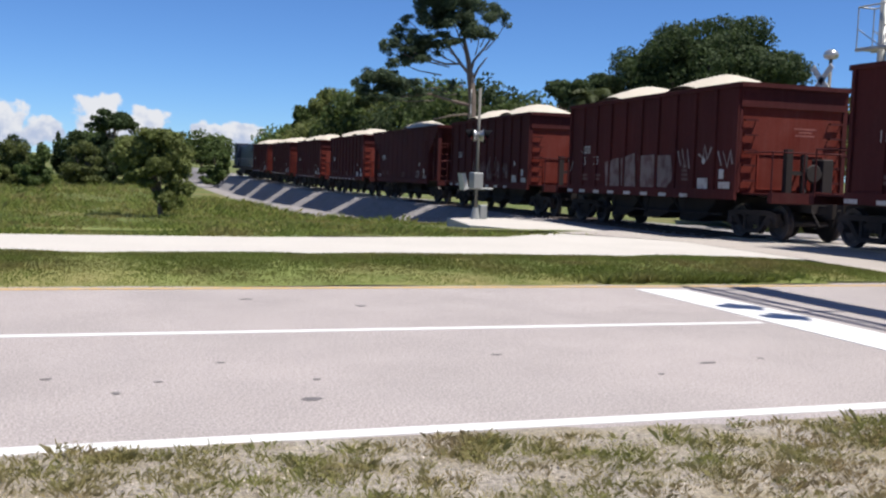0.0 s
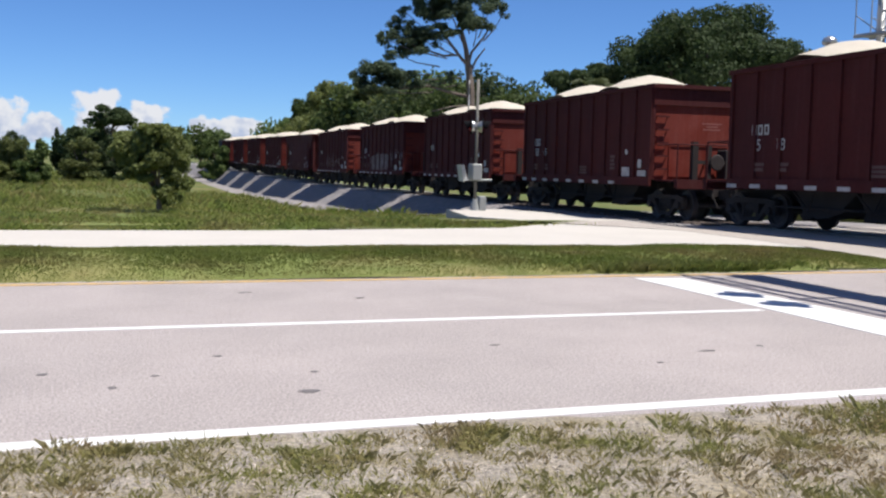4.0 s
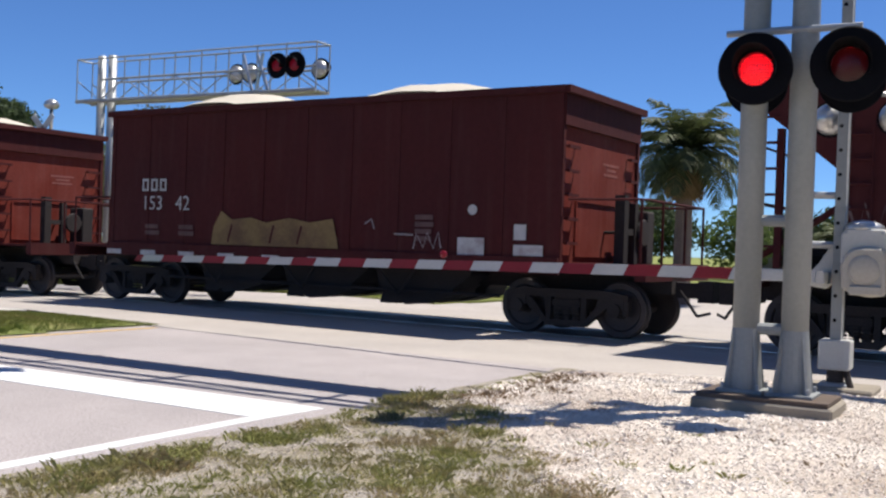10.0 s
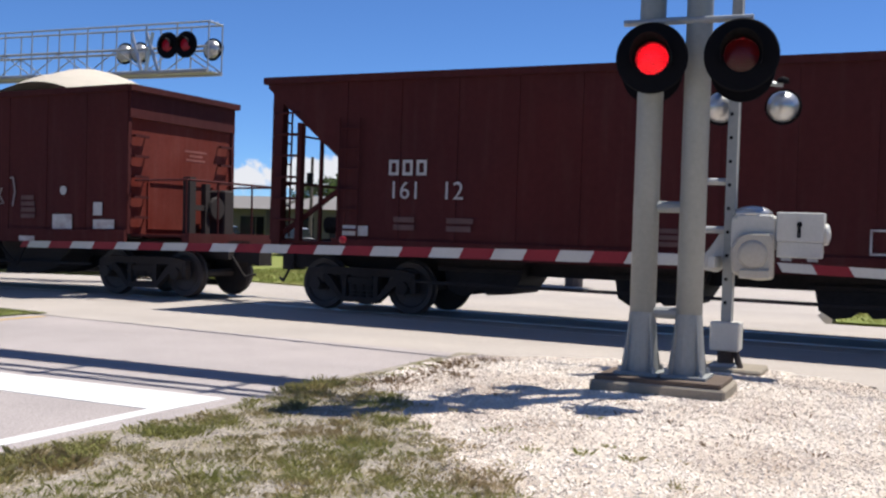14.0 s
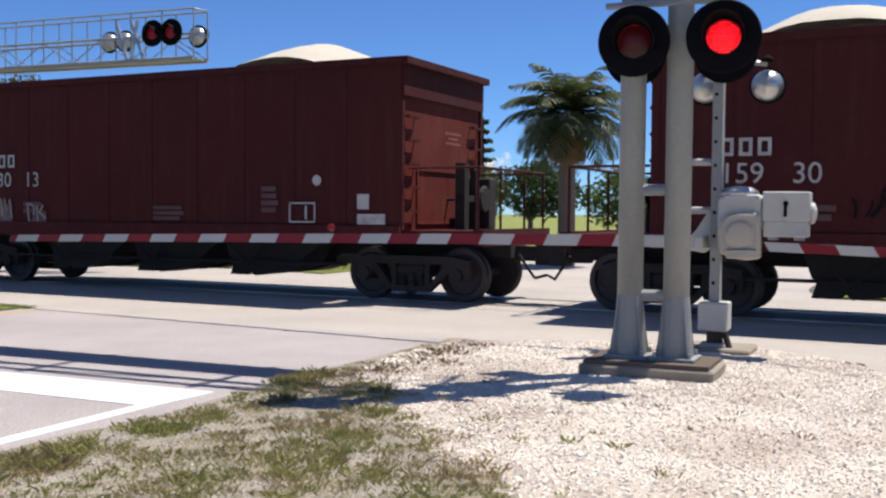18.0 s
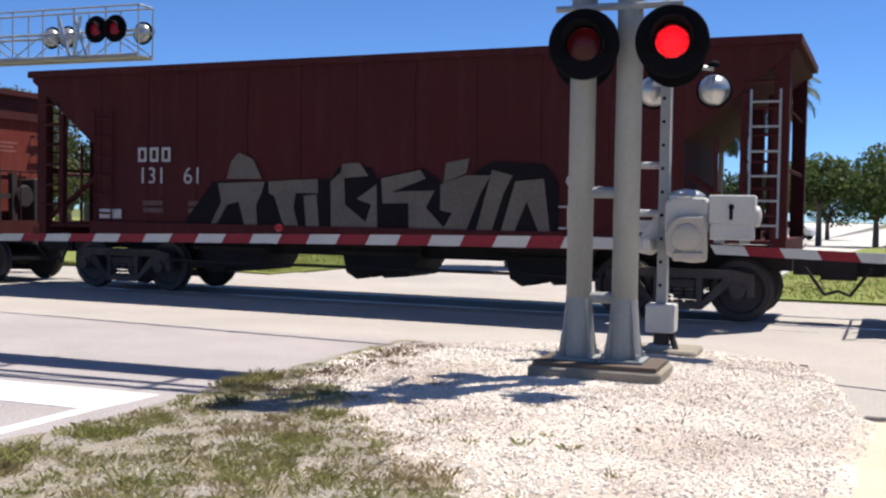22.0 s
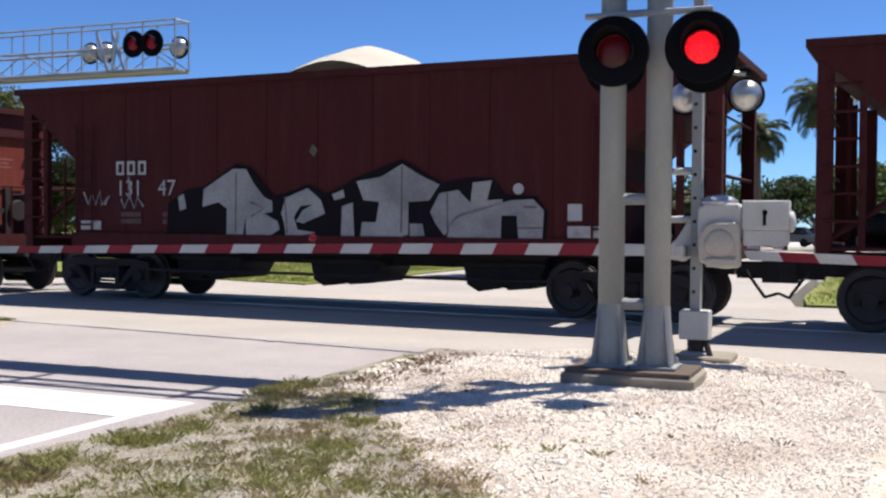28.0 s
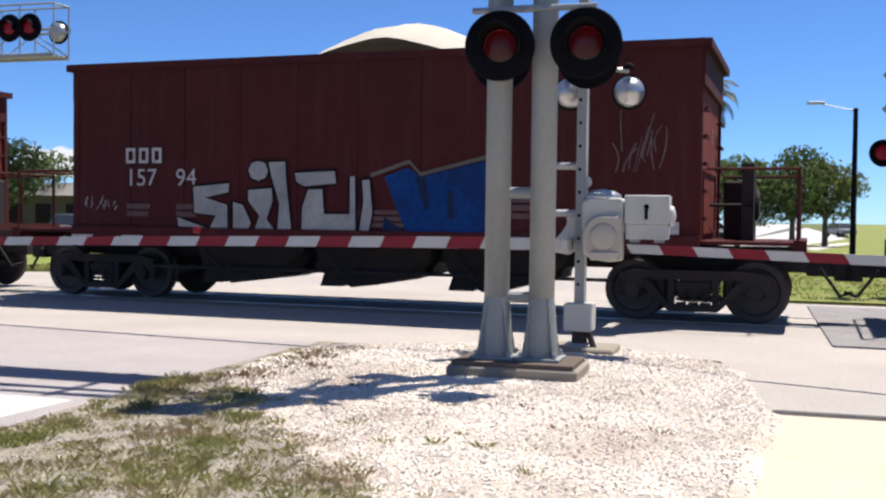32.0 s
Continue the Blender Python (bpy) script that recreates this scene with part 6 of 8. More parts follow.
# unseen plates that widen the shadow on the gravel
for x in (PX - 0.16, PX + 0.16):
    part("sign_plate", box(B(), x - 0.01, 1.78, 4.0, x + 0.01, 2.48, 4.42), M_WHITE, near, "unseen white plate added to widen the mast's shadow")
# unseen box between the posts, added for its shadow
part("junction_box", box(B(), PX - 0.18, 1.96, 5.55, PX + 0.18, 2.3, 6.1), M_ALU, near, bevel=0.015)
part("cap", box(B(), PX - 0.2, PYB - 0.2, 7.6, PX + 0.2, PYA + 0.2, 7.68), M_ALU, near)
tagged(part("signal_footing", box(B(), PX - 0.40, 1.50, -0.2, PX + 0.40, 2.74, 0.165), M_CONCRETE, None, "", bevel=0.02), "weathered square concrete footing in white gravel", "footing")

tagged(part("footing_grout", box(B(), PX - 0.37, 1.54, 0.16, PX + 0.36, 2.70, 0.207), M_FOOT_TOP, None, "", bevel=0.004), "dark layer on top of the concrete footing", "footing")

GX, GY = 12.36, 1.87
gate = thing("crossing_gate", "white crossing gate with a lowered red-and-white striped arm", "crossing gate", "crossing gates")
part("mast", box(B(), GX - 0.05, GY - 0.05, 0.3, GX + 0.05, GY + 0.05, 4.6), M_BOX, gate, "perforated white mast", bevel=0.008)
for s in (-1, 1):
    part("mast_flange", box(B(), GX - 0.085 if s < 0 else GX + 0.05, GY - 0.056, 0.3, GX - 0.05 if s < 0 else GX + 0.085, GY + 0.056, 4.6), M_ALU, gate, bevel=0.004)
for i in range(15):
    z = 0.55 + 0.262 * i
    part("mast_hole", rod(B(), (GX - 0.089, GY + 0.015, z), (GX - 0.084, GY + 0.015, z), 0.02, seg=10), M_BLACK, gate)
part("junction_box", box(B(), GX - 0.17, GY - 0.16, 0.28, GX + 0.15, GY + 0.16, 0.60), M_BOX, gate, "white enamel junction box", bevel=0.015)
part("base_shoe", box(B(), GX - 0.14, GY - 0.14, 0.05, GX + 0.14, GY + 0.16, 0.14), M_GALV, gate, bevel=0.02)
part("base_pipe", rod(B(), (GX, GY, 0.1), (GX, GY, 0.32), 0.09, seg=14), M_FRAME, gate)
part("conduit", rod(B(), (GX - 0.1, GY - 0.2, 0.02), (GX - 0.02, GY - 0.1, 0.3), 0.035, seg=8), M_FRAME, gate)
for z in (2.16, 1.62):
    part("mast_bracket", rod(B(), (GX, GY + 0.04, z), (GX - 0.1, GY + 0.42, z), 0.04, seg=8), M_GALV, gate)
bm = prism(B(), [(1.83, 1.42), (1.83, 1.74), (1.77, 1.8), (1.40, 1.8), (1.36, 1.74), (1.36, 1.42)], "x", GX - 0.22, GX + 0.2)
case = part("mechanism_case", bm, M_BOX, gate, "white enamel gate mechanism case", bevel=0.018)
bm = prism(B(), [(1.80, 1.16), (1.82, 1.42), (1.74, 1.56), (1.66, 1.60), (1.40, 1.60), (1.37, 1.54), (1.37, 1.10), (1.52, 1.08), (1.70, 1.11)], "x", GX - 0.30, GX - 0.1)
body = part("cast_body", bm, M_CAST, gate, "yellowed cast housing with a bulged cover", bevel=0.025)
part("bulge", lathe(B(), (GX - 0.295, 1.58, 1.36), (-1, 0, 0), [(0, 0.16), (0.015, 0.155), (0.03, 0.12), (0.035, 0.01)], 20), M_CAST, body, smooth=True)
part("drain_lip", box(B(), GX - 0.34, 1.40, 1.10, GX - 0.295, 1.72, 1.20), M_CAST, body, bevel=0.012)
part("dome", lathe(B(), (GX - 0.0, 1.63, 1.79), (0, 0, 1), [(0.0, 0.22), (0.05, 0.2), (0.09, 0.13), (0.11, 0.02)], 22), M_SILVER, gate, "shiny metal dome on the mechanism case", smooth=True)
for y, z in ((1.78, 1.76), (1.41, 1.76), (1.78, 1.46), (1.41, 1.46)):
    part("bolt", lathe(B(), (GX - 0.22, y, z), (-1, 0, 0), [(0, 0.018), (0.012, 0.018), (0.016, 0.008)], 8), M_GALV, case)
bx = part("counterweight_box", box(B(), GX - 0.25, 0.87, 1.51, GX + 0.1, 1.355, 1.83), M_BOX, gate, "boxy white equipment box with a latch", bevel=0.012)
part("lower_box", box(B(), GX - 0.235, 0.885, 1.34, GX + 0.07, 1.345, 1.512), M_BOX, gate, bevel=0.012)
part("side_lug", lathe(B(), (GX - 0.08, 0.87, 1.60), (0, -1, 0), [(0, 0.12), (0.04, 0.11), (0.06, 0.05), (0.065, 0.01)], 16), M_BOX, bx, smooth=True)
part("latch", box(B(), GX - 0.262, 1.10, 1.56, GX - 0.245, 1.135, 1.69), M_BLACK, bx)
part("keyhole", lathe(B(), (GX - 0.25, 1.115, 1.70), (-1, 0, 0), [(0, 0.03), (0.008, 0.03)], 12), M_BLACK, bx)
for y in (1.25, 0.98):
    part("box_foot", box(B(), GX - 0.2, y - 0.05, 1.305, GX - 0.05, y + 0.05, 1.342), M_GALV, bx)
part("arm_bracket", prism(B(), [(2.22, 1.17), (2.22, 1.3), (2.1, 1.4), (1.98, 1.62), (1.82, 1.74), (1.70, 1.7), (1.72, 1.5), (1.86, 1.26), (2.02, 1.14)], "x", GX + 0.1, GX + 0.17), M_BOX, gate, "curved white bracket that carries the arm", bevel=0.01)
part("support_arm", box(B(), GX - 0.31, 1.98, 1.20, GX + 0.16, 2.06, 1.33), M_BOX, gate, bevel=0.006)
part("arm_stub", box(B(), 12.03, 2.06, 1.21, 12.09, 2.75, 1.34), M_WHITE, gate, bevel=0.006)


def arm_at(y, z):
    """The lowered arm runs beside the track, a little askew to the road."""
    k = (12.05 - 0.34 + 0.122 * (0.04 - 2.5)) / (12.05 - 0.34 - 0.122 * (y - 0.04))
    return Vector((0.34 + k * (12.05 - 0.34), 0.04 + k * (y - 0.04), 1.56 + k * (z - 1.56)))


lo = 2.55
stripe = 0
while lo < 12.0:
    hi = min(lo + 0.405, 12.0)
    c0, c1 = 1.275 - 0.155 * ((lo - 2.5) / 9.5) ** 1.3, 1.275 - 0.155 * ((hi - 2.5) / 9.5) ** 1.3
    h0, h1 = 0.068 - 0.02 * (lo - 2.5) / 9.5, 0.068 - 0.02 * (hi - 2.5) / 9.5
    slant = -0.03
    bm = B()
    v = [bm.verts.new(arm_at(*p) + Vector((x, 0, 0))) for x in (-0.02, 0.02) for p in ((lo - slant, c0 - h0), (hi - slant, c1 - h1), (hi + slant, c1 + h1), (lo + slant, c0 + h0))]
    for f in ((0, 1, 2, 3), (7, 6, 5, 4), (0, 4, 5, 1), (1, 5, 6, 2), (2, 6, 7, 3), (3, 7, 4, 0)):
        bm.faces.new([v[i] for i in f])
    part("arm_stripe", bm, M_WHITE if stripe % 2 == 0 else M_RED, gate)
    lo, stripe = hi, stripe + 1
for y, z in ((6.62, 1.36),):
    part("arm_light", lathe(B(), arm_at(y, z) - Vector((0.02, 0, 0)), (-1, 0, 0), [(-0.04, 0.03), (-0.03, 0.05), (0.0, 0.05), (0.02, 0.03), (0.025, 0.01)], 12), M_LENS_DIM, gate, "small red arm light")
u0, u1 = Vector((12.1, 1.3, 1.235)), Vector((10.9, -2.0, 1.18))     # the short arm over the footpath
for i in range(9):
    p, q = u0.lerp(u1, i / 9), u0.lerp(u1, (i + 1) / 9 - 0.0005)
    bm, lean = B(), Vector((0.012, 0.03, 0))
    v = [bm.verts.new(w + Vector((x, 0, z)) + lean * (1 if z > 0 else -1)) for x in (-0.015, 0.015) for w, z in ((p, -0.05), (q, -0.05), (q, 0.05), (p, 0.05))]
    for f in ((0, 1, 2, 3), (7, 6, 5, 4), (0, 4, 5, 1), (1, 5, 6, 2), (2, 6, 7, 3), (3, 7, 4, 0)):
        bm.faces.new([v[k] for k in f])
    part("short_arm_stripe", bm, M_RED if i % 2 else M_WHITE, gate)
for y in (1.38, 2.06):
    lamp_head(gate, (12.62, y, 3.02), (1, 0, 0), 0.2, M_LENS_DIM, 0.142)
    part("lamp_arm", rod(B(), (GX, GY, 3.3), (12.5, y, 3.25), 0.028, seg=6), M_GALV, gate)
    part("bell_cap", lathe(B(), (12.5, y, 3.27), (0, 0, 1), [(0, 0.07), (0.05, 0.06), (0.07, 0.02)], 12), M_BLACK, gate, smooth=True)
tagged(part("gate_footing", box(B(), GX - 0.3, GY - 0.42, -0.2, GX + 0.42, GY + 0.3, 0.1), M_CONCRETE, None, "", bevel=0.02), "low concrete footing under the gate mast", "footing")


def small_signal(x, y, z0, top, buck, lamps, case, facing, label):
    """A slim mast with crossbuck, two pairs of lamps and a gate mechanism; heights over z0."""
    s = thing("crossing_mast", label, "crossing signal", "crossing signals")
    post(s, x, y, z0, z0 + top, 0.052, "mast", M_MAST)
    part("base", rod(B(), (x, y, z0 - 0.1), (x, y, z0 + 0.4), 0.2, 0.1, 12), M_ALU, s)
    f = Vector(facing)
    side = f.cross(Vector((0, 0, 1)))
    c = Vector((x, y, z0 + lamps))
    part("cross_arm", rod(B(), c + Vector((0, 0, 0.24)) - side * 0.6, c + Vector((0, 0, 0.24)) + side * 0.6, 0.025, seg=6), M_GALV, s)
    for k in (-0.5, 0.5):
        lamp_head(s, c + side * k + f * 0.2, facing, 0.27, M_LENS_DIM, 0.15)
        lamp_head(s, c + side * (k * 0.9) - f * 0.2, -f, 0.27, M_LENS_DIM, 0.15)
    for a in (1, -1):
        bm = B()
        m = Matrix.Translation(Vector((x, y, z0 + buck)) - f * 0.3) @ Matrix.Rotation(math.atan2(side.y, side.x), 4, "Z") @ Matrix.Rotation(radians(45 * a), 4, "Y")
        box(bm, -0.6, -0.01, -0.1, 0.6, 0.01, 0.1, m)
        part("crossbuck_blade", bm, M_WHITE, s, "white crossbuck blade")
    z = z0 + case
    part("mechanism_case", box(B(), x - 0.2, y - 0.22, z - 0.3, x + 0.16, y + 0.22, z + 0.25), M_ALU, s, bevel=0.03)
    part("counterweight", prism(B(), [(x - 0.62, z + 0.2), (x - 0.5, z + 0.2), (x - 0.36, z - 0.32), (x - 0.52, z - 0.36)], "y", y - 0.2, y + 0.2), M_BOX, s)
    part("stay", rod(B(), (x - 0.5, y, z - 0.3), (x + 0.6, y, z - 0.3), 0.04, seg=6), M_ALU, s)
    part("foot_box", box(B(), x + 0.12, y - 0.14, z0, x + 0.38, y + 0.14, z0 + 0.5), M_ALU, s, bevel=0.02)
    return s


small_signal(13.7, 33.3, -0.26, 4.45, 3.9, 2.85, 1.35, (0.93, -0.36, 0), "slim grey crossing signal with crossbuck beside the far road")
far_sig = small_signal(22.0, 25.9, 0.0, 5.2, 4.5, 3.35, 1.5, (1, 0, 0), "crossing signal with crossbuck and bell behind the train")
part("bell", lathe(B(), (22.0, 25.9, 5.15), (0, 0, 1), [(0, 0.1), (0.05, 0.2), (0.14, 0.23), (0.24, 0.18), (0.3, 0.05)], 16), M_SILVER, far_sig, "round grey warning bell", smooth=True)

gan = thing("overhead_signal", "grey steel overhead signal arm with walkway and flashing lamps", "crossing signal", "crossing signals")
for y in (24.9, 25.35):
    post(gan, 23.4, y, 0.0, 6.95, 0.13, "mast_post", M_GALV)
truss_arm(gan, 23.4, 26.1, 16.95, 5.55, 6.82, 0.6, 9)
for y in (17.6, 18.2):
    lamp_head(gan, (23.0, y, 6.22), (-1, 0, 0), 0.35, M_LENS_DIM, 0.16)
for y in (17.28, 19.72, 20.25):
    lamp_head(gan, (23.75, y, 6.2), (1, 0, 0), 0.30, M_LENS_DIM, 0.2)
for a, b in ((19.1, 19.45), (18.55, 18.95), (18.95, 18.75)):
    part("cross_brace", rod(B(), (23.06, a, 5.6), (23.06, b, 6.6), 0.05, seg=6), M_SILVER, gan)

small_signal(23.9, -3.05, 0.0, 4.8, 4.3, 3.0, 1.5, (-1, 0, 0), "crossing signal on the lawn beyond the railway")

# ---- the engine at the head of the train ----
def engine():
    e = thing("locomotive", "dark blue diesel locomotive at the head of the train", "locomotive")
    part("frame", box(B(), -1.5, -10.4, 1.1, 1.5, 10.4, 1.45), M_UNDER, e)
    part("hood", box(B(), -1.0, -9.4, 1.45, 1.0, 5.6, 4.1), M_LOCO, e, "long dark blue engine hood", bevel=0.08)
    part("cab", box(B(), -1.5, 5.6, 1.45, 1.5, 8.4, 4.5), M_LOCO, e, bevel=0.1)
    part("nose", box(B(), -0.9, 8.4, 1.45, 0.9, 10.0, 3.0), M_LOCO, e, bevel=0.1)
    part("radiator", box(B(), -1.4, -9.3, 3.3, 1.4, -5.6, 4.3), M_LOCO, e, bevel=0.06)
    part("fuel_tank", box(B(), -1.35, -2.8, 0.4, 1.35, 2.8, 1.1), M_UNDER, e, bevel=0.08)
    for y in (6.3, 7.6):
        part("cab_window", box(B(), -1.53, y - 0.4, 3.3, -1.50, y + 0.4, 4.0), M_GLASS, e)
    for s in (-1, 1):
        bm = B()
        for i in range(8):
            rod(bm, (s * 1.45, -9.8 + 2.1 * i, 1.45), (s * 1.45, -9.8 + 2.1 * i, 2.45), 0.02, seg=5)
        rod(bm, (s * 1.45, -9.8, 2.45), (s * 1.45, 4.9, 2.45), 0.02, seg=5)
        part("hand_rail", bm, M_DECAL, e)
        bogie(e, s * 6.2)
        bogie(e, s * 8.2)
    return e


ENGINES = [engine()]


# ---- trees ----
def leaves(name, blobs, count, size, material, seed, hollow=0.4):
    """Many small leaf sprays on and in uneven clumps. blobs: x y z, half width, half height."""
    rs = np.random.RandomState(seed)
    bl = np.array(blobs, float)
    vol = bl[:, 3] ** 2 * bl[:, 4]
    pick = rs.choice(len(bl), count, p=vol / vol.sum())
    d = rs.normal(size=(count, 3))
    d /= np.linalg.norm(d, axis=1)[:, None]
    rad = hollow + (1 - hollow) * rs.rand(count) ** 0.6
    rad *= 1 + 0.16 * np.sin(d[:, 0] * 7 + pick) * np.cos(d[:, 2] * 6 + pick * 2)
    c = bl[pick, :3] + d * rad[:, None] * bl[pick][:, [3, 3, 4]]
    nrm = d + rs.normal(size=(count, 3)) * 0.7
    nrm /= np.linalg.norm(nrm, axis=1)[:, None]
    a = np.cross(nrm, rs.normal(size=(count, 3)))
    a /= np.linalg.norm(a, axis=1)[:, None]
    b = np.cross(nrm, a)
    s = size * rs.uniform(0.55, 1.3, count)[:, None]
    v = np.stack([c - a * s, c - b * s * 0.55 + nrm * s * 0.15, c + a * s, c + b * s * 0.55 - nrm * s * 0.1], 1).reshape(-1, 3)
    f = [(4 * i, 4 * i + 1, 4 * i + 2, 4 * i + 3) for i in range(count)]
    return raw(name, v.tolist(), f, material)


def limb(bm, pts, r0, r1, seg=7):
    for i, (p, q) in enumerate(zip(pts, pts[1:])):
        k = len(pts) - 1
        rod(bm, p, q, r0 + (r1 - r0) * i / k, r0 + (r1 - r0) * (i + 1) / k, seg)
    return bm


def tree(label, x, y, z0, trunk_h, r, blobs, count, size, material, seed, name="tree", group="trees round the crossing"):
    t = thing(name, label, "tree", group)
    rg = random.Random(seed)
    bm = B()
    limb(bm, [(x, y, z0 - 0.1), (x + rg.uniform(-0.1, 0.1), y, z0 + trunk_h * 0.5), (x, y, z0 + trunk_h)], r, r * 0.7)
    for bx, by, bz, w, h in blobs[:9]:
        limb(bm, [(x, y, z0 + trunk_h * 0.8), ((x + bx) / 2, (y + by) / 2, (z0 + trunk_h + bz) / 2), (bx, by, bz)], r * 0.5, r * 0.15, 5)
    part("trunk", bm, M_BARK, t)
    part("crown", leaves("crown", blobs, count, size, material, seed), material, t)
    return t


def clumps(x, y, z, w, h, n, seed, sub=0.45):
    rg = random.Random(seed)
    out = []
    for i in range(n):
        a, u = rg.uniform(0, 2 * math.pi), rg.uniform(-0.9, 1.0)
        k = math.sqrt(max(1 - u * u, 0)) * rg.uniform(0.35, 0.75)
        s = rg.uniform(0.7, 1.25) * sub
        out.append((x + w * k * math.cos(a), y + w * k * math.sin(a), z + h * u * 0.65, w * s, h * s))
    return out


# the round bush in the field, and shrubs and trees behind it
def many(blobs, y, deep, n, seed, sub=0.5):
    """Splits each rough mass (x, z, half width, half height) into small uneven clumps."""
    rg = random.Random(seed)
    out = []
    for x, z, w, h in blobs:
        for i in range(n):
            a, r = rg.uniform(0, 2 * math.pi), math.sqrt(rg.random()) * 0.8
            s = rg.uniform(0.6, 1.1) * sub
            out.append((x + w * r * math.cos(a), y + deep * w * rg.uniform(-0.8, 0.8), z + h * r * math.sin(a), w * s, h * s))
    return out


BUSH = [[3.55, 1.56, 1.29, 0.86], [2.78, 1.68, 0.62, 0.68], [4.45, 1.42, 0.89, 0.95], [4.54, 0.23, 0.76, 0.87], [3.31, 0.63, 0.83, 0.52], [4.02, 2.27, 0.84, 0.34], [4.35, -0.25, 0.6, 0.55]]
tree("bushy round shrub on leaning stems in rough grass", 4.07, 41.6, field_h(4.15, 41.6), 0.8, 0.12, many(BUSH, 41.6, 0.8, 9, 3, 0.42), 21000, 0.075, M_LEAF_BRIGHT, 3, "bush")
HEDGES = [([[2.44, 1.32, 1.38, 1.05], [2.45, 0.1, 1.54, 0.97], [1.69, -0.13, 0.99, 0.81]], 80, M_LEAF_BRIGHT),
      ([[-0.51, 0.78, 0.85, 1.19], [-0.84, -0.0, 1.11, 0.77]], 70, M_LEAF),
      ([[-2.03, 0.92, 1.32, 1.21], [-2.19, -0.16, 1.46, 0.79]], 72, M_LEAF_BRIGHT),
      ([[-4.32, 0.72, 1.62, 1.41], [-4.32, -0.23, 1.62, 0.85]], 72, M_LEAF_BRIGHT),
      ([[4.81, 0.97, 1.4, 1.72], [4.61, -0.11, 1.65, 0.86]], 84, M_LEAF_DARK)]
for i, (masses, y, m) in enumerate(HEDGES):
    tree("low leafy shrub in the grass field", masses[0][0], y, -0.9, 0.6, 0.12, many(masses + [[masses[0][0], -0.45, masses[0][2] * 1.1, 0.6]], y, 0.9, 13, 20 + i, 0.36), 9000, 0.1, m, 20 + i, "bush")
BACK = [([[6.19, 4.82, 2.37, 1.41], [5.18, 4.24, 1.57, 0.94], [7.55, 4.53, 1.37, 0.95]], 116, M_LEAF_DARK),
      ([[4.15, 2.74, 2.61, 1.67], [2.75, 1.37, 2.03, 1.78], [5.59, 1.61, 2.29, 2.4]], 118, M_LEAF_DARK),
      ([[0.96, 1.9, 0.45, 1.56], [0.87, 0.21, 0.57, 1.51]], 120, M_LEAF_DARK),
      ([[-4.93, 2.03, 2.33, 1.63], [-5.61, 0.01, 3.42, 2.22]], 150, M_LEAF_DARK),
      ([[-10.01, 1.52, 4.01, 2.19]], 150, M_LEAF),
      ([[22.26, 0.51, 2.04, 2.22], [21.28, -1.11, 2.35, 1.27]], 150, M_LEAF)]
for i, (masses, y, m) in enumerate(BACK):
    tree("leafy tree at the edge of the field", masses[0][0], y, -0.9, max(masses[0][1] - masses[0][3] + 0.9, 0.4), 0.16, many(masses + [[masses[0][0], -0.3, masses[0][2] * 0.8, 0.9]], y, 0.9, 14, 40 + i, 0.36), 8000, 0.17, m, 40 + i)
# the wood along the railway, behind the train
WOOD = [(12.5, 175, 2.2, 4.5, 2.4, M_LEAF), (17.5, 178, 2.6, 5, 2.6, M_LEAF_BRIGHT), (23, 172, 3.0, 5, 2.8, M_LEAF), (32, 150, 3.6, 5, 3.2, M_LEAF), (29.5, 122, 3.4, 4.5, 3.0, M_LEAF_BRIGHT), (31.5, 112, 4.6, 4.5, 3.4, M_LEAF), (29, 100, 4.6, 4.2, 3.4, M_LEAF), (30.5, 92, 5.0, 4.5, 3.6, M_LEAF_BRIGHT), (27.8, 84, 4.6, 4.0, 3.2, M_LEAF_DARK),
        (31, 84, 5.2, 4.2, 3.4, M_LEAF), (28.6, 76, 4.4, 3.8, 3.0, M_LEAF), (31.5, 74, 4.8, 3.8, 3.2, M_LEAF_DARK), (31, 68, 4.0, 3.4, 2.7, M_LEAF), (34, 66, 3.8, 3.2, 2.5, M_LEAF_DARK), (38, 70, 3.6, 3.2, 2.3, M_LEAF), (42, 66, 3.3, 3, 2.1, M_LEAF_DARK), (47, 64, 3.2, 3, 2.1, M_LEAF), (6, 180, 2.2, 6, 2.8, M_LEAF)]
for i, (x, y, z, w, h, m) in enumerate(WOOD):
    tree("dense leafy tree in the wood along the railway", x, y, -0.9, max(z - h * 0.6, 0.6), 0.22, clumps(x, y, z, w, h, 18, 70 + i, 0.5), 5200, 0.2 if y < 100 else 0.3, m, 70 + i)

for i, (x, z, w, h, y) in enumerate([[32.65, 3.38, 2.37, 2.17, 169.0], [31.81, 4.26, 2.29, 1.94, 150.0], [30.82, 6.56, 2.34, 2.85, 132.0], [29.96, 7.54, 2.74, 2.27, 116.0], [30.51, 5.01, 2.81, 2.05, 126.0], [29.52, 6.35, 2.4, 1.96, 105.0], [29.72, 5.01, 2.5, 1.51, 110.0], [28.83, 5.94, 2.39, 1.65, 93.0], [28.42, 5.6, 1.98, 1.39, 83.0], [29.2, 7.47, 1.92, 1.08, 98.0]]):
    tree("dense leafy tree in the wood along the railway", x, y, -0.5, max(z - h, 0.6), 0.2, many([(x, z, w, h), (x, max(z - h, 0.8), w, h)], y, 0.8, 14, 170 + i, 0.38), 9000, 0.0016 * y, M_LEAF if i % 3 else M_LEAF_BRIGHT, 170 + i)

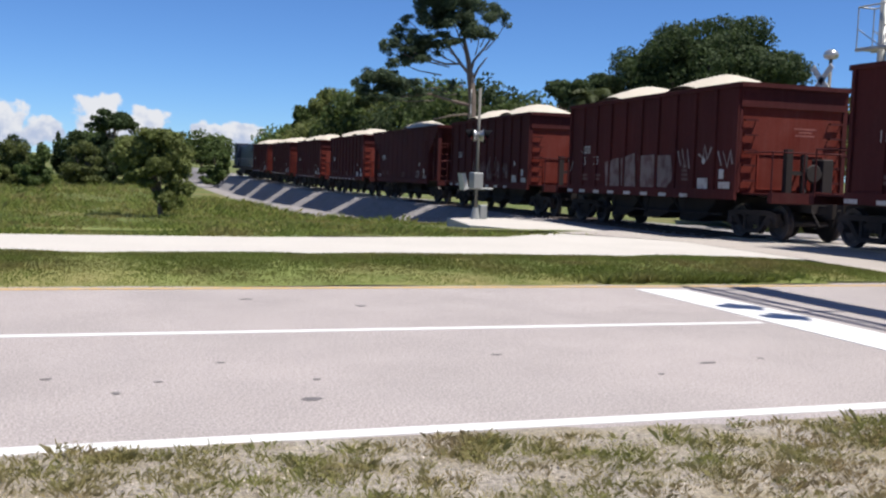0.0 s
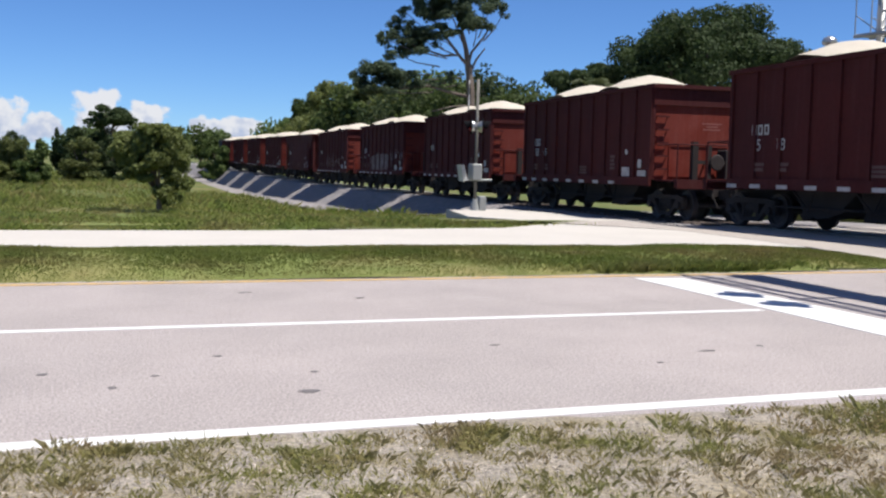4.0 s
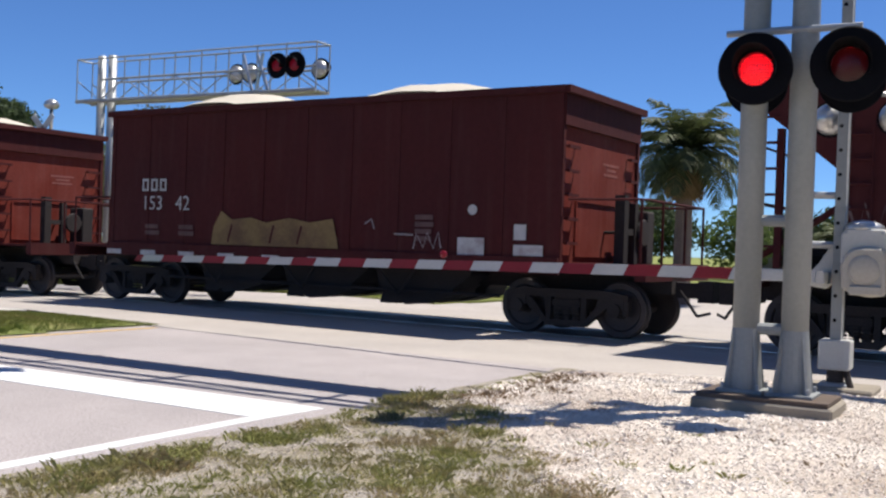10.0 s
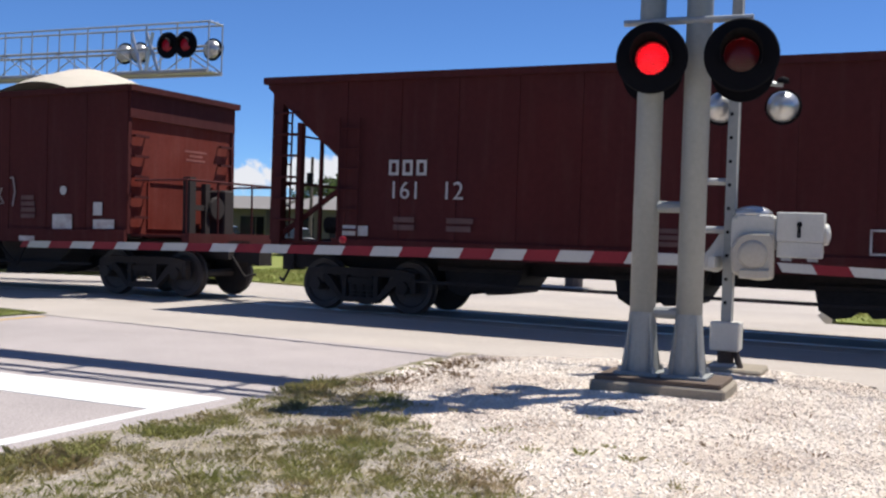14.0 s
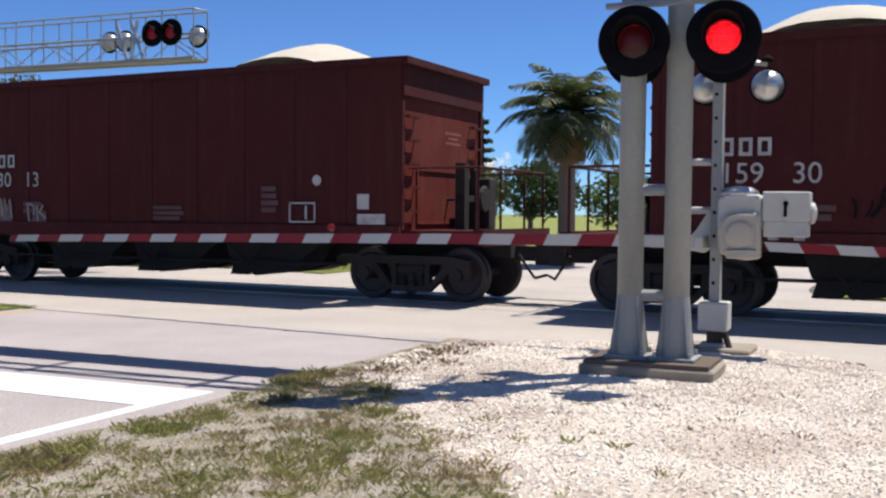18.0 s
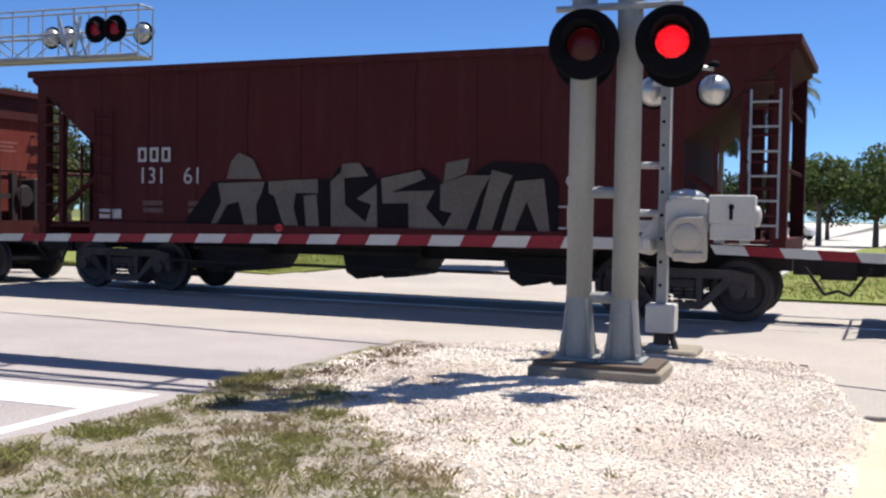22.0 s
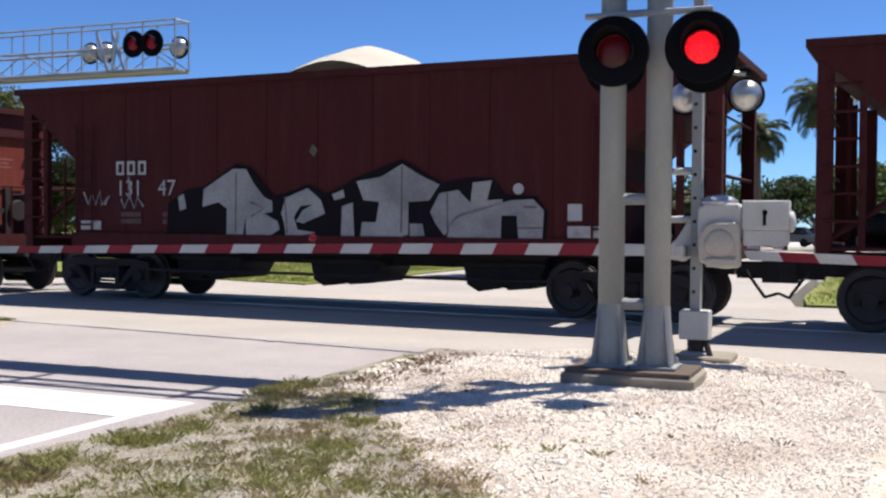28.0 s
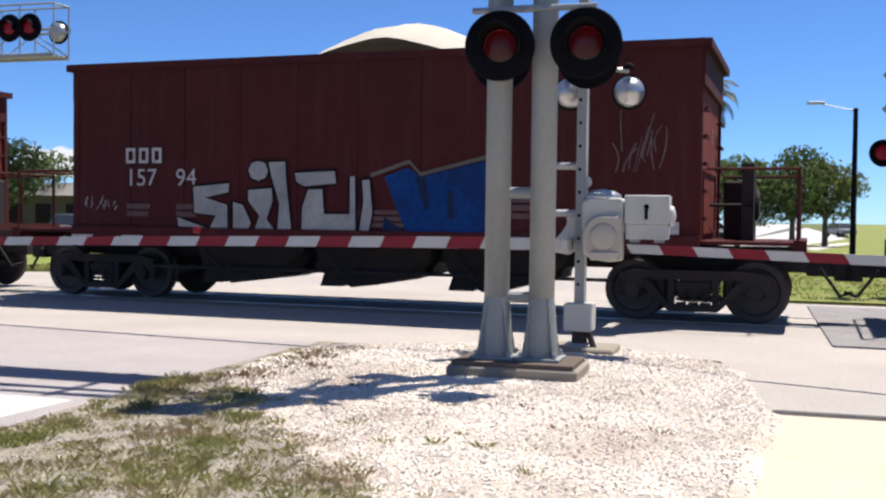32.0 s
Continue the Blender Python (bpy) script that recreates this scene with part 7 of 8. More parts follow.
# the tall pine
PINE_MASSES = [[15.87, 5.52, 0.76, 0.61], [16.68, 6.12, 1.03, 0.73], [17.76, 5.89, 1.24, 0.74], [18.79, 5.7, 0.92, 0.5], [16.97, 5.16, 1.1, 0.31], [17.46, 7.86, 0.65, 0.61], [18.35, 8.64, 0.85, 0.61], [18.94, 7.66, 1.06, 0.49], [17.81, 7.18, 0.85, 0.43], [19.82, 8.13, 1.07, 0.62], [19.75, 9.98, 1.06, 0.86], [20.73, 10.5, 1.28, 1.05], [22.09, 10.5, 1.3, 0.87], [23.49, 10.12, 0.97, 0.63], [24.34, 9.81, 0.49, 0.38], [22.77, 9.11, 0.96, 0.47], [21.25, 9.37, 1.29, 0.68], [18.45, 9.44, 0.52, 0.37], [20.48, 8.49, 1.14, 0.43], [21.05, 6.09, 0.54, 0.38], [20.26, 5.6, 0.47, 0.22], [20.62, 11.52, 1.84, 0.86]]


def pine(x, y):
    t = thing("pine_tree", "tall slender pine with an open spreading crown", "tree", "trees round the crossing")
    bm = B()
    fork = Vector((x - 0.1, y, 6.8))
    limb(bm, [(x + 0.2, y, 0), (x + 0.15, y, 3.0), (x + 0.1, y, 5.4), fork], 0.27, 0.2)
    limb(bm, [fork, (x - 0.25, y, 7.6), (x - 0.5, y + 0.1, 8.6), (x - 0.4, y, 10.4), (x - 0.1, y, 12)], 0.17, 0.05)
    limb(bm, [fork, (x + 0.05, y - 0.1, 7.5), (x + 0.75, y, 8.3), (x + 1.3, y, 9.2)], 0.09, 0.04, 6)
    limb(bm, [(x, y, 6.3), (x + 0.35, y - 0.1, 7.1), (x + 0.85, y - 0.1, 7.75)], 0.09, 0.03, 6)
    limb(bm, [(x - 0.1, y, 6.7), (x - 0.7, y, 7.3), (x - 1.4, y + 0.1, 8.2), (x - 2.2, y, 9.0)], 0.1, 0.04, 6)
    limb(bm, [(x - 0.6, y, 7.3), (x - 1.6, y, 7.2), (x - 2.8, y, 7.5), (x - 4.2, y, 7.9)], 0.07, 0.03, 6)
    limb(bm, [(x, y, 5.0), (x - 1.2, y, 5.2), (x - 2.4, y, 5.5), (x - 4.4, y, 5.2), (x - 5.6, y, 5.0)], 0.1, 0.03, 6)
    limb(bm, [(x, y, 4.5), (x - 1.0, y, 4.4), (x - 2.2, y, 4.1)], 0.07, 0.03, 6)
    for k, (mx, mz, w, h) in enumerate(PINE_MASSES):
        a = Vector((x + (mx - x) * 0.4, y, min(mz - 0.6, 6.5 + 0.5 * (mz - 6.5)) if mz > 6.5 else mz))
        limb(bm, [a, a.lerp(Vector((mx, y, mz)), 0.5) - Vector((0, 0, 0.15)), (mx, y, mz)], 0.04, 0.02, 5)
    part("trunk", bm, M_BARK, t)
    part("crown", leaves("crown", many(PINE_MASSES, y, 0.9, 10, 4, 0.46), 46000, 0.085, M_NEEDLE, 5, hollow=0.15), M_NEEDLE, t)


pine(22.35, 55.7)


def norfolk(x, y, top, w, seed):
    t = thing("norfolk_pine", "slim tiered dark conifer in the distance", "tree", "trees round the crossing")
    part("trunk", limb(B(), [(x, y, 0), (x, y, top)], 0.2, 0.05), M_BARK, t)
    blobs = []
    for i in range(9):
        z, r = top - 0.4 - i * 0.62, 0.18 + w * i / 9
        for k in range(6):
            a = math.pi * k / 3 + i
            for q in (0.4, 0.8):
                blobs.append((x + r * q * math.cos(a), y + r * q * math.sin(a), z + 0.12 * q, 0.28, 0.1))
    part("crown", leaves("crown", blobs, 2200, 0.16, M_LEAF_DARK, seed, hollow=0.2), M_LEAF_DARK, t)


norfolk(39.85, 97.2, 9.9, 1.1, 1)
norfolk(41.15, 96.6, 9.85, 1.15, 2)
norfolk(42.4, 96.1, 8.0, 0.8, 3)
norfolk(65.65, 25.25, 7.89, 1.2, 4)

# the big oak and the cabbage palm in front of it
OAK = [[33.72, 7.16, 4.38, 2.15], [31.15, 7.75, 2.12, 1.36], [33.98, 8.72, 2.92, 1.38], [36.42, 8.44, 2.26, 1.71], [29.62, 6.89, 1.74, 1.2], [38.24, 7.15, 1.54, 1.26], [32.33, 8.9, 1.43, 0.91], [29.34, 5.82, 1.56, 0.9]]
tree("huge dense dark-leaved oak with a domed crown", 33.6, 49.8, 0, 3.2, 0.5, many(OAK, 49.8, 0.9, 14, 9, 0.5), 70000, 0.10, M_LEAF_DARK, 9, "oak_tree")
tree("broad dark oak beyond the railway", 27.6, 53.0, 0, 2.0, 0.3, many([[27.61, 5.83, 1.68, 1.08], [29.0, 6.38, 1.42, 0.77]], 53.0, 0.8, 12, 11, 0.45), 12000, 0.11, M_LEAF_DARK, 11, "oak_tree")


def palm(x, y, h, lean, fronds, length, seed, droop=1.0, label="tall palm with a full feathery crown", dry=8, trunk=0.17):
    t = thing("palm_tree", label, "palm", "palms beyond the railway")
    rg = random.Random(seed)
    top = Vector((x + lean, y, h))
    bm = B()
    limb(bm, [(x, y, -0.1), (x + lean * 0.3, y, h * 0.4), (x + lean * 0.7, y, h * 0.75), top], trunk, trunk * 0.8, 10)
    part("trunk", bm, M_BARK, t)
    for i in range(fronds + dry):
        isdry = i >= fronds
        az = 2.39996 * i
        up = math.radians(rg.uniform(-70, -45)) if isdry else math.radians(78 - 105 * (i / fronds) + rg.uniform(-8, 8))
        L = length * (0.6 if isdry else rg.uniform(0.85, 1.08))
        d = Vector((math.cos(az), math.sin(az), 0))
        p, ang, pts = top.copy(), up, [top.copy()]
        for k in range(7):
            p = p + (d * math.cos(ang) + Vector((0, 0, math.sin(ang)))) * L / 7
            pts.append(p.copy())
            ang -= droop * 0.16 * (1 + 0.25 * k)
            ang = max(ang, -1.5)
        side = Vector((-d.y, d.x, 0))
        verts, faces = [], []

        def quad(a, b, c, e):
            k = len(verts)
            verts.extend((a, b, c, e))
            faces.append((k, k + 1, k + 2, k + 3))
        for a, b in zip(pts, pts[1:]):
            quad(a - side * 0.02, a + side * 0.02, b + side * 0.015, b - side * 0.015)
        for k in range(22):
            u = 0.12 + 0.88 * k / 21
            j = min(int(u * 7), 6)
            base = pts[j].lerp(pts[j + 1], u * 7 - j)
            fwd = (pts[j + 1] - pts[j]).normalized()
            ll = length * 0.26 * (math.sin(math.pi * min(u * 0.85 + 0.12, 1)) + 0.15)
            for s in (-1, 1):
                tip = base + side * s * ll * 0.8 + fwd * ll * 0.55 + Vector((0, 0, -ll * rg.uniform(0.25, 0.55)))
                w = fwd * 0.035
                mid = base.lerp(tip, 0.5) + Vector((0, 0, 0.05))
                quad(base - w, base + w, mid + w * 1.2, mid - w * 1.2)
                quad(mid - w * 1.2, mid + w * 1.2, tip + w * 0.2, tip - w * 0.2)
        part("dry_frond" if isdry else "frond", raw("frond", verts, faces, M_FROND_DRY if isdry else M_FROND), M_FROND, t)
    return t


palm(31.0, 9.15, 4.5, 0.0, 46, 2.25, 1, 0.85, "stout date palm with a wide arching crown", 10, 0.28)
palm(60.1, 5.95, 6.5, 0.0, 34, 2.0, 2, 1.1)
palm(60.3, 2.85, 8.3, 0.12, 36, 2.35, 3, 1.15)
palm(23.8, 44.0, 4.6, 0.0, 34, 1.6, 4, 1.2, "bushy cabbage palm in front of the oak", 6)
palm(56.0, 8.5, 2.4, 0.0, 24, 1.8, 5, 0.9, "low palm at the edge of the lot", 6)
palm(25.0, 43.0, 4.2, 0.0, 28, 1.4, 6, 1.2, "bushy cabbage palm in front of the oak", 6)

# trees and palms round the lot beyond the railway
for i, (x, y, z, w, h, m) in enumerate([(70, -2.4, 3.8, 3.2, 2.4, M_LEAF), (71, -4.4, 3.6, 2.4, 2.0, M_LEAF_BRIGHT), (70, 0.9, 4.0, 2.0, 1.6, M_LEAF), (74, 2.6, 3.6, 2.4, 1.8, M_LEAF), (72, 5.4, 3.2, 2.2, 1.6, M_LEAF_DARK), (80, 8.5, 3.2, 3.0, 1.9, M_LEAF), (84, 4.0, 3.0, 3.0, 1.8, M_LEAF_DARK), (92, 0.5, 3.2, 3.4, 2.0, M_LEAF_DARK),
                                         (70, 11.5, 3.0, 3.0, 1.9, M_LEAF_DARK), (66, 16, 2.8, 3.0, 1.9, M_LEAF), (60, 20, 2.8, 3.0, 1.8, M_LEAF_DARK), (66, 26, 3.0, 3.4, 2.0, M_LEAF), (62, 33, 3.2, 3.0, 1.8, M_LEAF), (70, 40, 3.4, 3.6, 2.1, M_LEAF_DARK), (58, 44, 3.4, 3.4, 2.2, M_LEAF), (48, 40, 3.4, 3.6, 2.4, M_LEAF_DARK), (44, 46, 4.0, 4.0, 2.8, M_LEAF), (39.5, 43, 3.8, 3.4, 2.6, M_LEAF_BRIGHT)]):
    tree("rounded leafy tree beside the pale lot", x, y, 0, max(z - h * 0.8, 0.7), 0.2, clumps(x, y, z, w, h, 14, 130 + i), 4200, 0.15, m, 130 + i)

SCREEN = [(33.10, 32.33, 4.94, 2.23, 1.85), (34.28, 31.09, 4.79, 1.98, 1.73), (35.30, 29.94, 4.15, 1.24, 1.61), (33.69, 31.72, 2.68, 2.97, 1.73), (35.01, 30.27, 2.26, 1.98, 1.48)]
tree("dense olive-green tree screening the buildings", SCREEN[1][0], SCREEN[1][1], 0, 1.5, 0.25, [b for i, (x, y, z, w, h) in enumerate(SCREEN) for b in clumps(x, y, z, w, h, 12, 210 + i, 0.45)], 26000, 0.09, M_LEAF_OLIVE, 211)

# hedge-like scrub, buildings, poles and cars in the distance
def house(x, y, w, d, h, roof_h, label):
    hs = thing("building", label, "building", "buildings beyond the railway")
    wl = part("wall", box(B(), x, y, 0, x + d, y + w, h), M_WALL, hs)
    part("roof", prism(B(), [(x - 0.5, h), (x + d + 0.5, h), (x + d / 2, h + roof_h)], "y", y - 0.5, y + w + 0.5), M_ROOF, hs, "weathered roof")
    n = int(w / 2.2)
    for i in range(n):
        wi = part("window", box(B(), x - 0.04, y + 0.8 + 2.2 * i, 0.9, x + 0.02, y + 1.9 + 2.2 * i, 2.1), M_GLASS, wl)
    part("door", box(B(), x - 0.05, y + 0.15, 0, x + 0.02, y + 0.7, 2.1), M_BLACK, hs)
    return hs


house(54, 24.5, 9, 7, 2.6, 0.9, "low building with a weathered roof")
house(56, 36.5, 9, 7, 2.6, 0.9, "low building with a weathered roof")
house(86, 7, 14, 8, 3.0, 1.0, "long low building behind the palms")


def pole(x, y, h, r, label, arm=0.0):
    p = thing("street_pole", label, "pole", "poles beyond the railway")
    part("shaft", rod(B(), (x, y, 0), (x, y, h), r, r * 0.75, 10), M_BARK if not arm else M_BLACK, p)
    if arm:
        part("arm", rod(B(), (x, y, h - 0.1), (x, y + arm, h + 0.22), 0.02, seg=6), M_GALV, p)
        part("lamp", box(B(), x - 0.15, y + arm - 0.3, h + 0.18, x + 0.15, y + arm + 0.4, h + 0.3), M_SILVER, p, bevel=0.03)
    return p


pole(45.2, -3.85, 6.1, 0.12, "dark street lamp pole on the lawn", 1.45)
pw = pole(51.8, 30.8, 5.5, 0.11, "wooden utility pole with a small transformer")
part("transformer", rod(B(), (51.6, 30.8, 4.0), (51.6, 30.8, 4.6), 0.2, seg=12), M_BLACK, pw)
pole(88, 13, 6.0, 0.1, "thin distant pole beside the lot")


def vehicle(x, y, turn, m, label):
    v = thing("parked_car", label, "car", "cars in the lot", "", pose(x, y, 0, 0, 0, turn))
    part("body", prism(B(), [(-2.2, 0.35), (-2.2, 0.8), (-1.4, 0.92), (2.0, 0.95), (2.2, 0.8), (2.2, 0.35)], "y", -0.85, 0.85), m, v, bevel=0.06)
    part("cabin", prism(B(), [(-1.2, 0.92), (-0.6, 1.45), (1.2, 1.45), (1.8, 0.94)], "y", -0.72, 0.72), M_GLASS, v, bevel=0.05)
    part("roof_panel", box(B(), -0.55, -0.66, 1.44, 1.15, 0.66, 1.48), m, v, bevel=0.015)
    for a in (-1.35, 1.35):
        for b in (-0.78, 0.78):
            part("wheel", rod(B(), (a, b - 0.1, 0.32), (a, b + 0.1, 0.32), 0.32, seg=16), M_TYRE, v)
    return v


vehicle(47.5, 29.5, 15, M_VEHICLE, "white car parked in the lot")
vehicle(46, 33, 15, M_VEHICLE_B, "grey car parked in the lot")
vehicle(90, 3.4, 70, M_VEHICLE, "white car parked far down the lot")
vehicle(120, -9.0, 20, M_VEHICLE_B, "dark vehicle far along the road")
vehicle(84, 5.6, 60, M_VEHICLE_B, "grey car parked far down the lot")


# ---- grass, weeds and loose stone ----
def blades(name, spots, material, label, category, seed, bend=0.5, cap=0.006):
    """Tufts of blades. spots: x y z, height, blades, spread."""
    rs = np.random.RandomState(seed)
    sp = np.repeat(np.array([s[:4] + (s[5],) for s in spots], float), [int(s[4]) for s in spots], axis=0)
    n = len(sp)
    az = rs.uniform(0, 2 * np.pi, n)
    out = np.stack([np.cos(az), np.sin(az), np.zeros(n)], 1)
    side = np.stack([-np.sin(az), np.cos(az), np.zeros(n)], 1)
    base = sp[:, :3] + out * (sp[:, 4] * np.sqrt(rs.rand(n)))[:, None]
    h = (sp[:, 3] * rs.uniform(0.45, 1.15, n))[:, None]
    w = np.minimum(h * rs.uniform(0.025, 0.055, n)[:, None] + 0.001, cap + (0.02 * h if cap > 0.004 else 0))
    ln = rs.uniform(0.1, bend, n)[:, None]
    up = np.array([[0, 0, 1.0]])
    mid = base + up * h * 0.6 + out * h * ln * 0.4
    tip = base + up * h * (1 - 0.3 * ln) + out * h * ln * 1.2
    v = np.stack([base - side * w, base + side * w, mid + side * w * 0.8, tip, mid - side * w * 0.8], 1).reshape(-1, 3)
    f = [(5 * i, 5 * i + 1, 5 * i + 2, 5 * i + 3, 5 * i + 4) for i in range(n)]
    ob = new(name, raw(name, v.tolist(), f, material))
    return tagged(ob, label, category, "", "stuff")


rg = random.Random(11)
spots = []
for _ in range(24000):
    x, y = rg.uniform(-3.5, 11.5), rg.uniform(1.6, 5.5)
    d = edge_y(x) - y
    if d < 0.12 or pad_h(x, y) > 0.02 or (x > 6 and y < 0.4):
        continue
    k = 0.36 + 0.4 * min(max((3.6 - y) / 2, 0), 1) + 1.0 * wav(x, y, 1.3, 3) + 1.5 * wav(x, y, 4.0, 7) - (0.2 if x > 6 else 0.0) + 0.18 * min(d, 1.5)
    if rg.random() < k:
        spots.append((x, y, verge_h(x, y) - 0.005, rg.uniform(0.015, 0.055), rg.randint(7, 12), rg.uniform(0.03, 0.08)))
blades("verge_grass", spots, M_WEED, "thin dry grass on the sandy verge", "grass", 1, 0.9, 0.0016)
weeds = []
for x, y, h, s in [(2.05, 5.0, 0.10, 0.22), (2.3, 5.05, 0.09, 0.2), (4.6, 4.8, 0.13, 0.3), (5.0, 4.75, 0.15, 0.3), (3.4, 4.9, 0.10, 0.2), (0.2, 5.25, 0.10, 0.16), (-0.3, 5.1, 0.09, 0.2), (1.2, 4.8, 0.09, 0.25), (5.6, 4.9, 0.09, 0.15), (4.1, 4.6, 0.1, 0.25),
                   (8.45, 5.0, 0.12, 0.2), (8.75, 5.08, 0.13, 0.16), (8.9, 4.9, 0.1, 0.2), (8.3, 4.85, 0.09, 0.15), (6.9, 4.7, 0.1, 0.15), (7.6, 4.6, 0.1, 0.15), (6.2, 4.6, 0.11, 0.18), (3.0, 4.4, 0.1, 0.3), (7.3, 3.6, 0.1, 0.18), (6.5, 3.4, 0.1, 0.2), (5.6, 3.2, 0.11, 0.25), (4.9, 3.6, 0.1, 0.25)]:
    for k in range(9):
        a, q = rg.uniform(0, 6.28), s * math.sqrt(rg.random())
        wx, wy = x + q * math.cos(a), y + q * math.sin(a)
        weeds.append((wx, wy, verge_h(wx, wy) - 0.005, h * rg.uniform(0.35, 1.05), rg.randint(12, 22), 0.07))
for _ in range(1800):
    x, y = rg.uniform(-2.5, 8.6), rg.uniform(1.2, 5.3)
    near_eye = 0.35 * min(max((4.2 - y) / 2.5, 0), 1) * (1 if x < 6 else 0.5)
    if edge_y(x) - y > 0.12 and (pad_h(x, y) < 0.02 or rg.random() < 0.12) and rg.random() < 0.34 + near_eye + 1.1 * wav(x, y, 1.1, 9):
        weeds.append((x, y, verge_h(x, y) - 0.005, rg.uniform(0.025, 0.085), rg.randint(12, 20), rg.uniform(0.03, 0.07)))
blades("verge_blades", [w[:3] + (w[3] * 0.85,) + (int(w[4] * 1.3), w[5] * 1.5) for w in weeds], M_WEED, "scattered green grass blades beside the road", "weeds", 2, 0.8, 0.0017)
leafy = [(x, y, z + h * 0.3, h * rg.uniform(0.6, 1.3), h * rg.uniform(0.25, 0.6)) for x, y, z, h, _, _ in weeds]
tagged(new("verge_weeds", leaves("verge_weeds", leafy, 30000, 0.010, M_WEEDLEAF, 8, 0.1)), "low leafy weeds in clumps beside the road", "weeds", "", "stuff")
dry = []
for _ in range(150):
    u = rg.random()
    x, y = 8.7 + 2.9 * u + rg.gauss(0, 0.12), 4.9 - 0.3 * math.sin(3 * u) - abs(rg.gauss(0, 0.25))
    dry.append((x, y, max(pad_h(x, y), verge_h(x, y)) - 0.005, rg.uniform(0.02, 0.07), rg.randint(8, 14), 0.1))
for _ in range(60):
    x, y = rg.uniform(6.0, 11.5), rg.uniform(0.5, 3.5)
    dry.append((x, y, pad_h(x, y) - 0.005, rg.uniform(0.02, 0.06), rg.randint(5, 12), 0.07))
blades("dry_weeds", dry, M_DRY, "dry brown weeds along the edge of the gravel", "weeds", 12, 0.9, 0.002)
spots = []
for _ in range(32000):
    x, y = rg.uniform(-9, 13.4), rg.uniform(12.35, 16.45)
    if inside(ISLAND, x, y):
        edge = min(y - 12.3, 16.5 - y, 13.4 - x)
        spots.append((x, y, island_h(x, y) - 0.01, (0.025 + 0.03 * min(edge, 1)) * (1 + 0.6 * wav(x, y, 0.8, 5)), 7, 0.12))
for _ in range(500):
    x, y = rg.gauss(8.6, 0.8), 12.45 + abs(rg.gauss(0, 0.25))
    spots.append((x, y, 0.0, 0.16, 8, 0.1))
blades("strip_grass", spots, M_GRASS, "rough green grass on the strip between the roads", "grass", 3, 0.8)
spots = []
for _ in range(19000):
    y = 20.4 + 34 * rg.random() ** 1.7
    x = rg.uniform(-0.25 * y - 4, 16.5)
    if (x < grass_x(y) - 0.2 and y > 26 and not (y < 35.5 and x > 9.6)) or (y < 24.4 - 0.25 * max(x - 6, 0) and y > 20.7 + 0.22 * max(x - 4, 0)):
        spots.append((x, y, field_h(x, y) - 0.02, rg.uniform(0.08, 0.2) * (1 + 0.7 * wav(x, y, 0.5, 5)), 6, 0.2))
for _ in range(7000):
    y = rg.uniform(42, 105)
    x = rg.uniform(-0.25 * y - 4, 16.5)
    if x < grass_x(y) - 0.3:
        spots.append((x, y, field_h(x, y) - 0.02, rg.uniform(0.15, 0.4) * (1 + 0.8 * wav(x, y, 0.25, 5)), 7, 0.6))
blades("field_grass", spots, M_GRASS, "rough grass in the field behind the far road", "grass", 4, 0.8)
spots = []
for _ in range(5000):
    x = rg.uniform(21.9, 34)
    for y in ([rg.uniform(-9, 1.2)] if rg.random() < 0.5 else [rg.uniform(13.1, 20)]):
        if y < 2 or x > 23.4:
            spots.append((x, y, 0.02, 0.09, 5, 0.15))
blades("lawn_grass", spots, M_GRASS, "short lawn grass beyond the railway", "grass", 5, 0.8)


def stones(name, count, where, size, material, label, seed):
    """Loose angular stones, too many to count."""
    rs = random.Random(seed)
    base = [Vector(p).normalized() for p in ((1, 1, 0.8), (-1, 0.9, 1), (-0.9, -1, 0.9), (1, -0.8, 1.1), (0.1, 0.1, -1.2))]
    faces0 = [(0, 1, 2, 3), (0, 3, 4), (3, 2, 4), (2, 1, 4), (1, 0, 4)]
    verts, faces = [], []
    while count:
        x, y, z, k = where(rs)
        if k <= 0:
            continue
        count -= 1
        s = size * k * rs.uniform(0.5, 1.4)
        m = Euler((rs.uniform(0, 6.3), rs.uniform(0, 6.3), rs.uniform(0, 6.3))).to_matrix()
        o = len(verts)
        for b in base:
            p = m @ Vector((b.x * rs.uniform(0.7, 1.2), b.y * rs.uniform(0.7, 1.2), b.z * rs.uniform(0.5, 1.0)))
            verts.append((x + p.x * s, y + p.y * s, z + p.z * s * 0.75))
        faces.extend(tuple(o + i for i in f) for f in faces0)
    return tagged(new(name, raw(name, verts, faces, material)), label, "gravel", "", "stuff")


def on_pad(rs):
    x, y = rs.uniform(5.3, 13.3), rs.uniform(-0.3, 5.1)
    z = pad_h(x, y)
    return x, y, z, 1.0 if z > 0.012 else (0.8 if z > -0.03 and rs.random() < 0.3 else 0)


def on_verge(rs):
    x, y = rs.uniform(-2, 10), rs.uniform(1.8, 5.2)
    k = 1 if edge_y(x) - y > 0.05 and pad_h(x, y) < 0.02 and rs.random() < (0.3 + 0.6 * min(max((x - 4) / 4, 0), 1)) else 0
    return x, y, verge_h(x, y), k


stones("pad_stones", 52000, on_pad, 0.0175, M_ROCK, "loose white crushed stone heaped round the masts", 1)
stones("verge_stones", 26000, on_verge, 0.011, M_PEBBLE, "small pale stones scattered over the verge", 2)


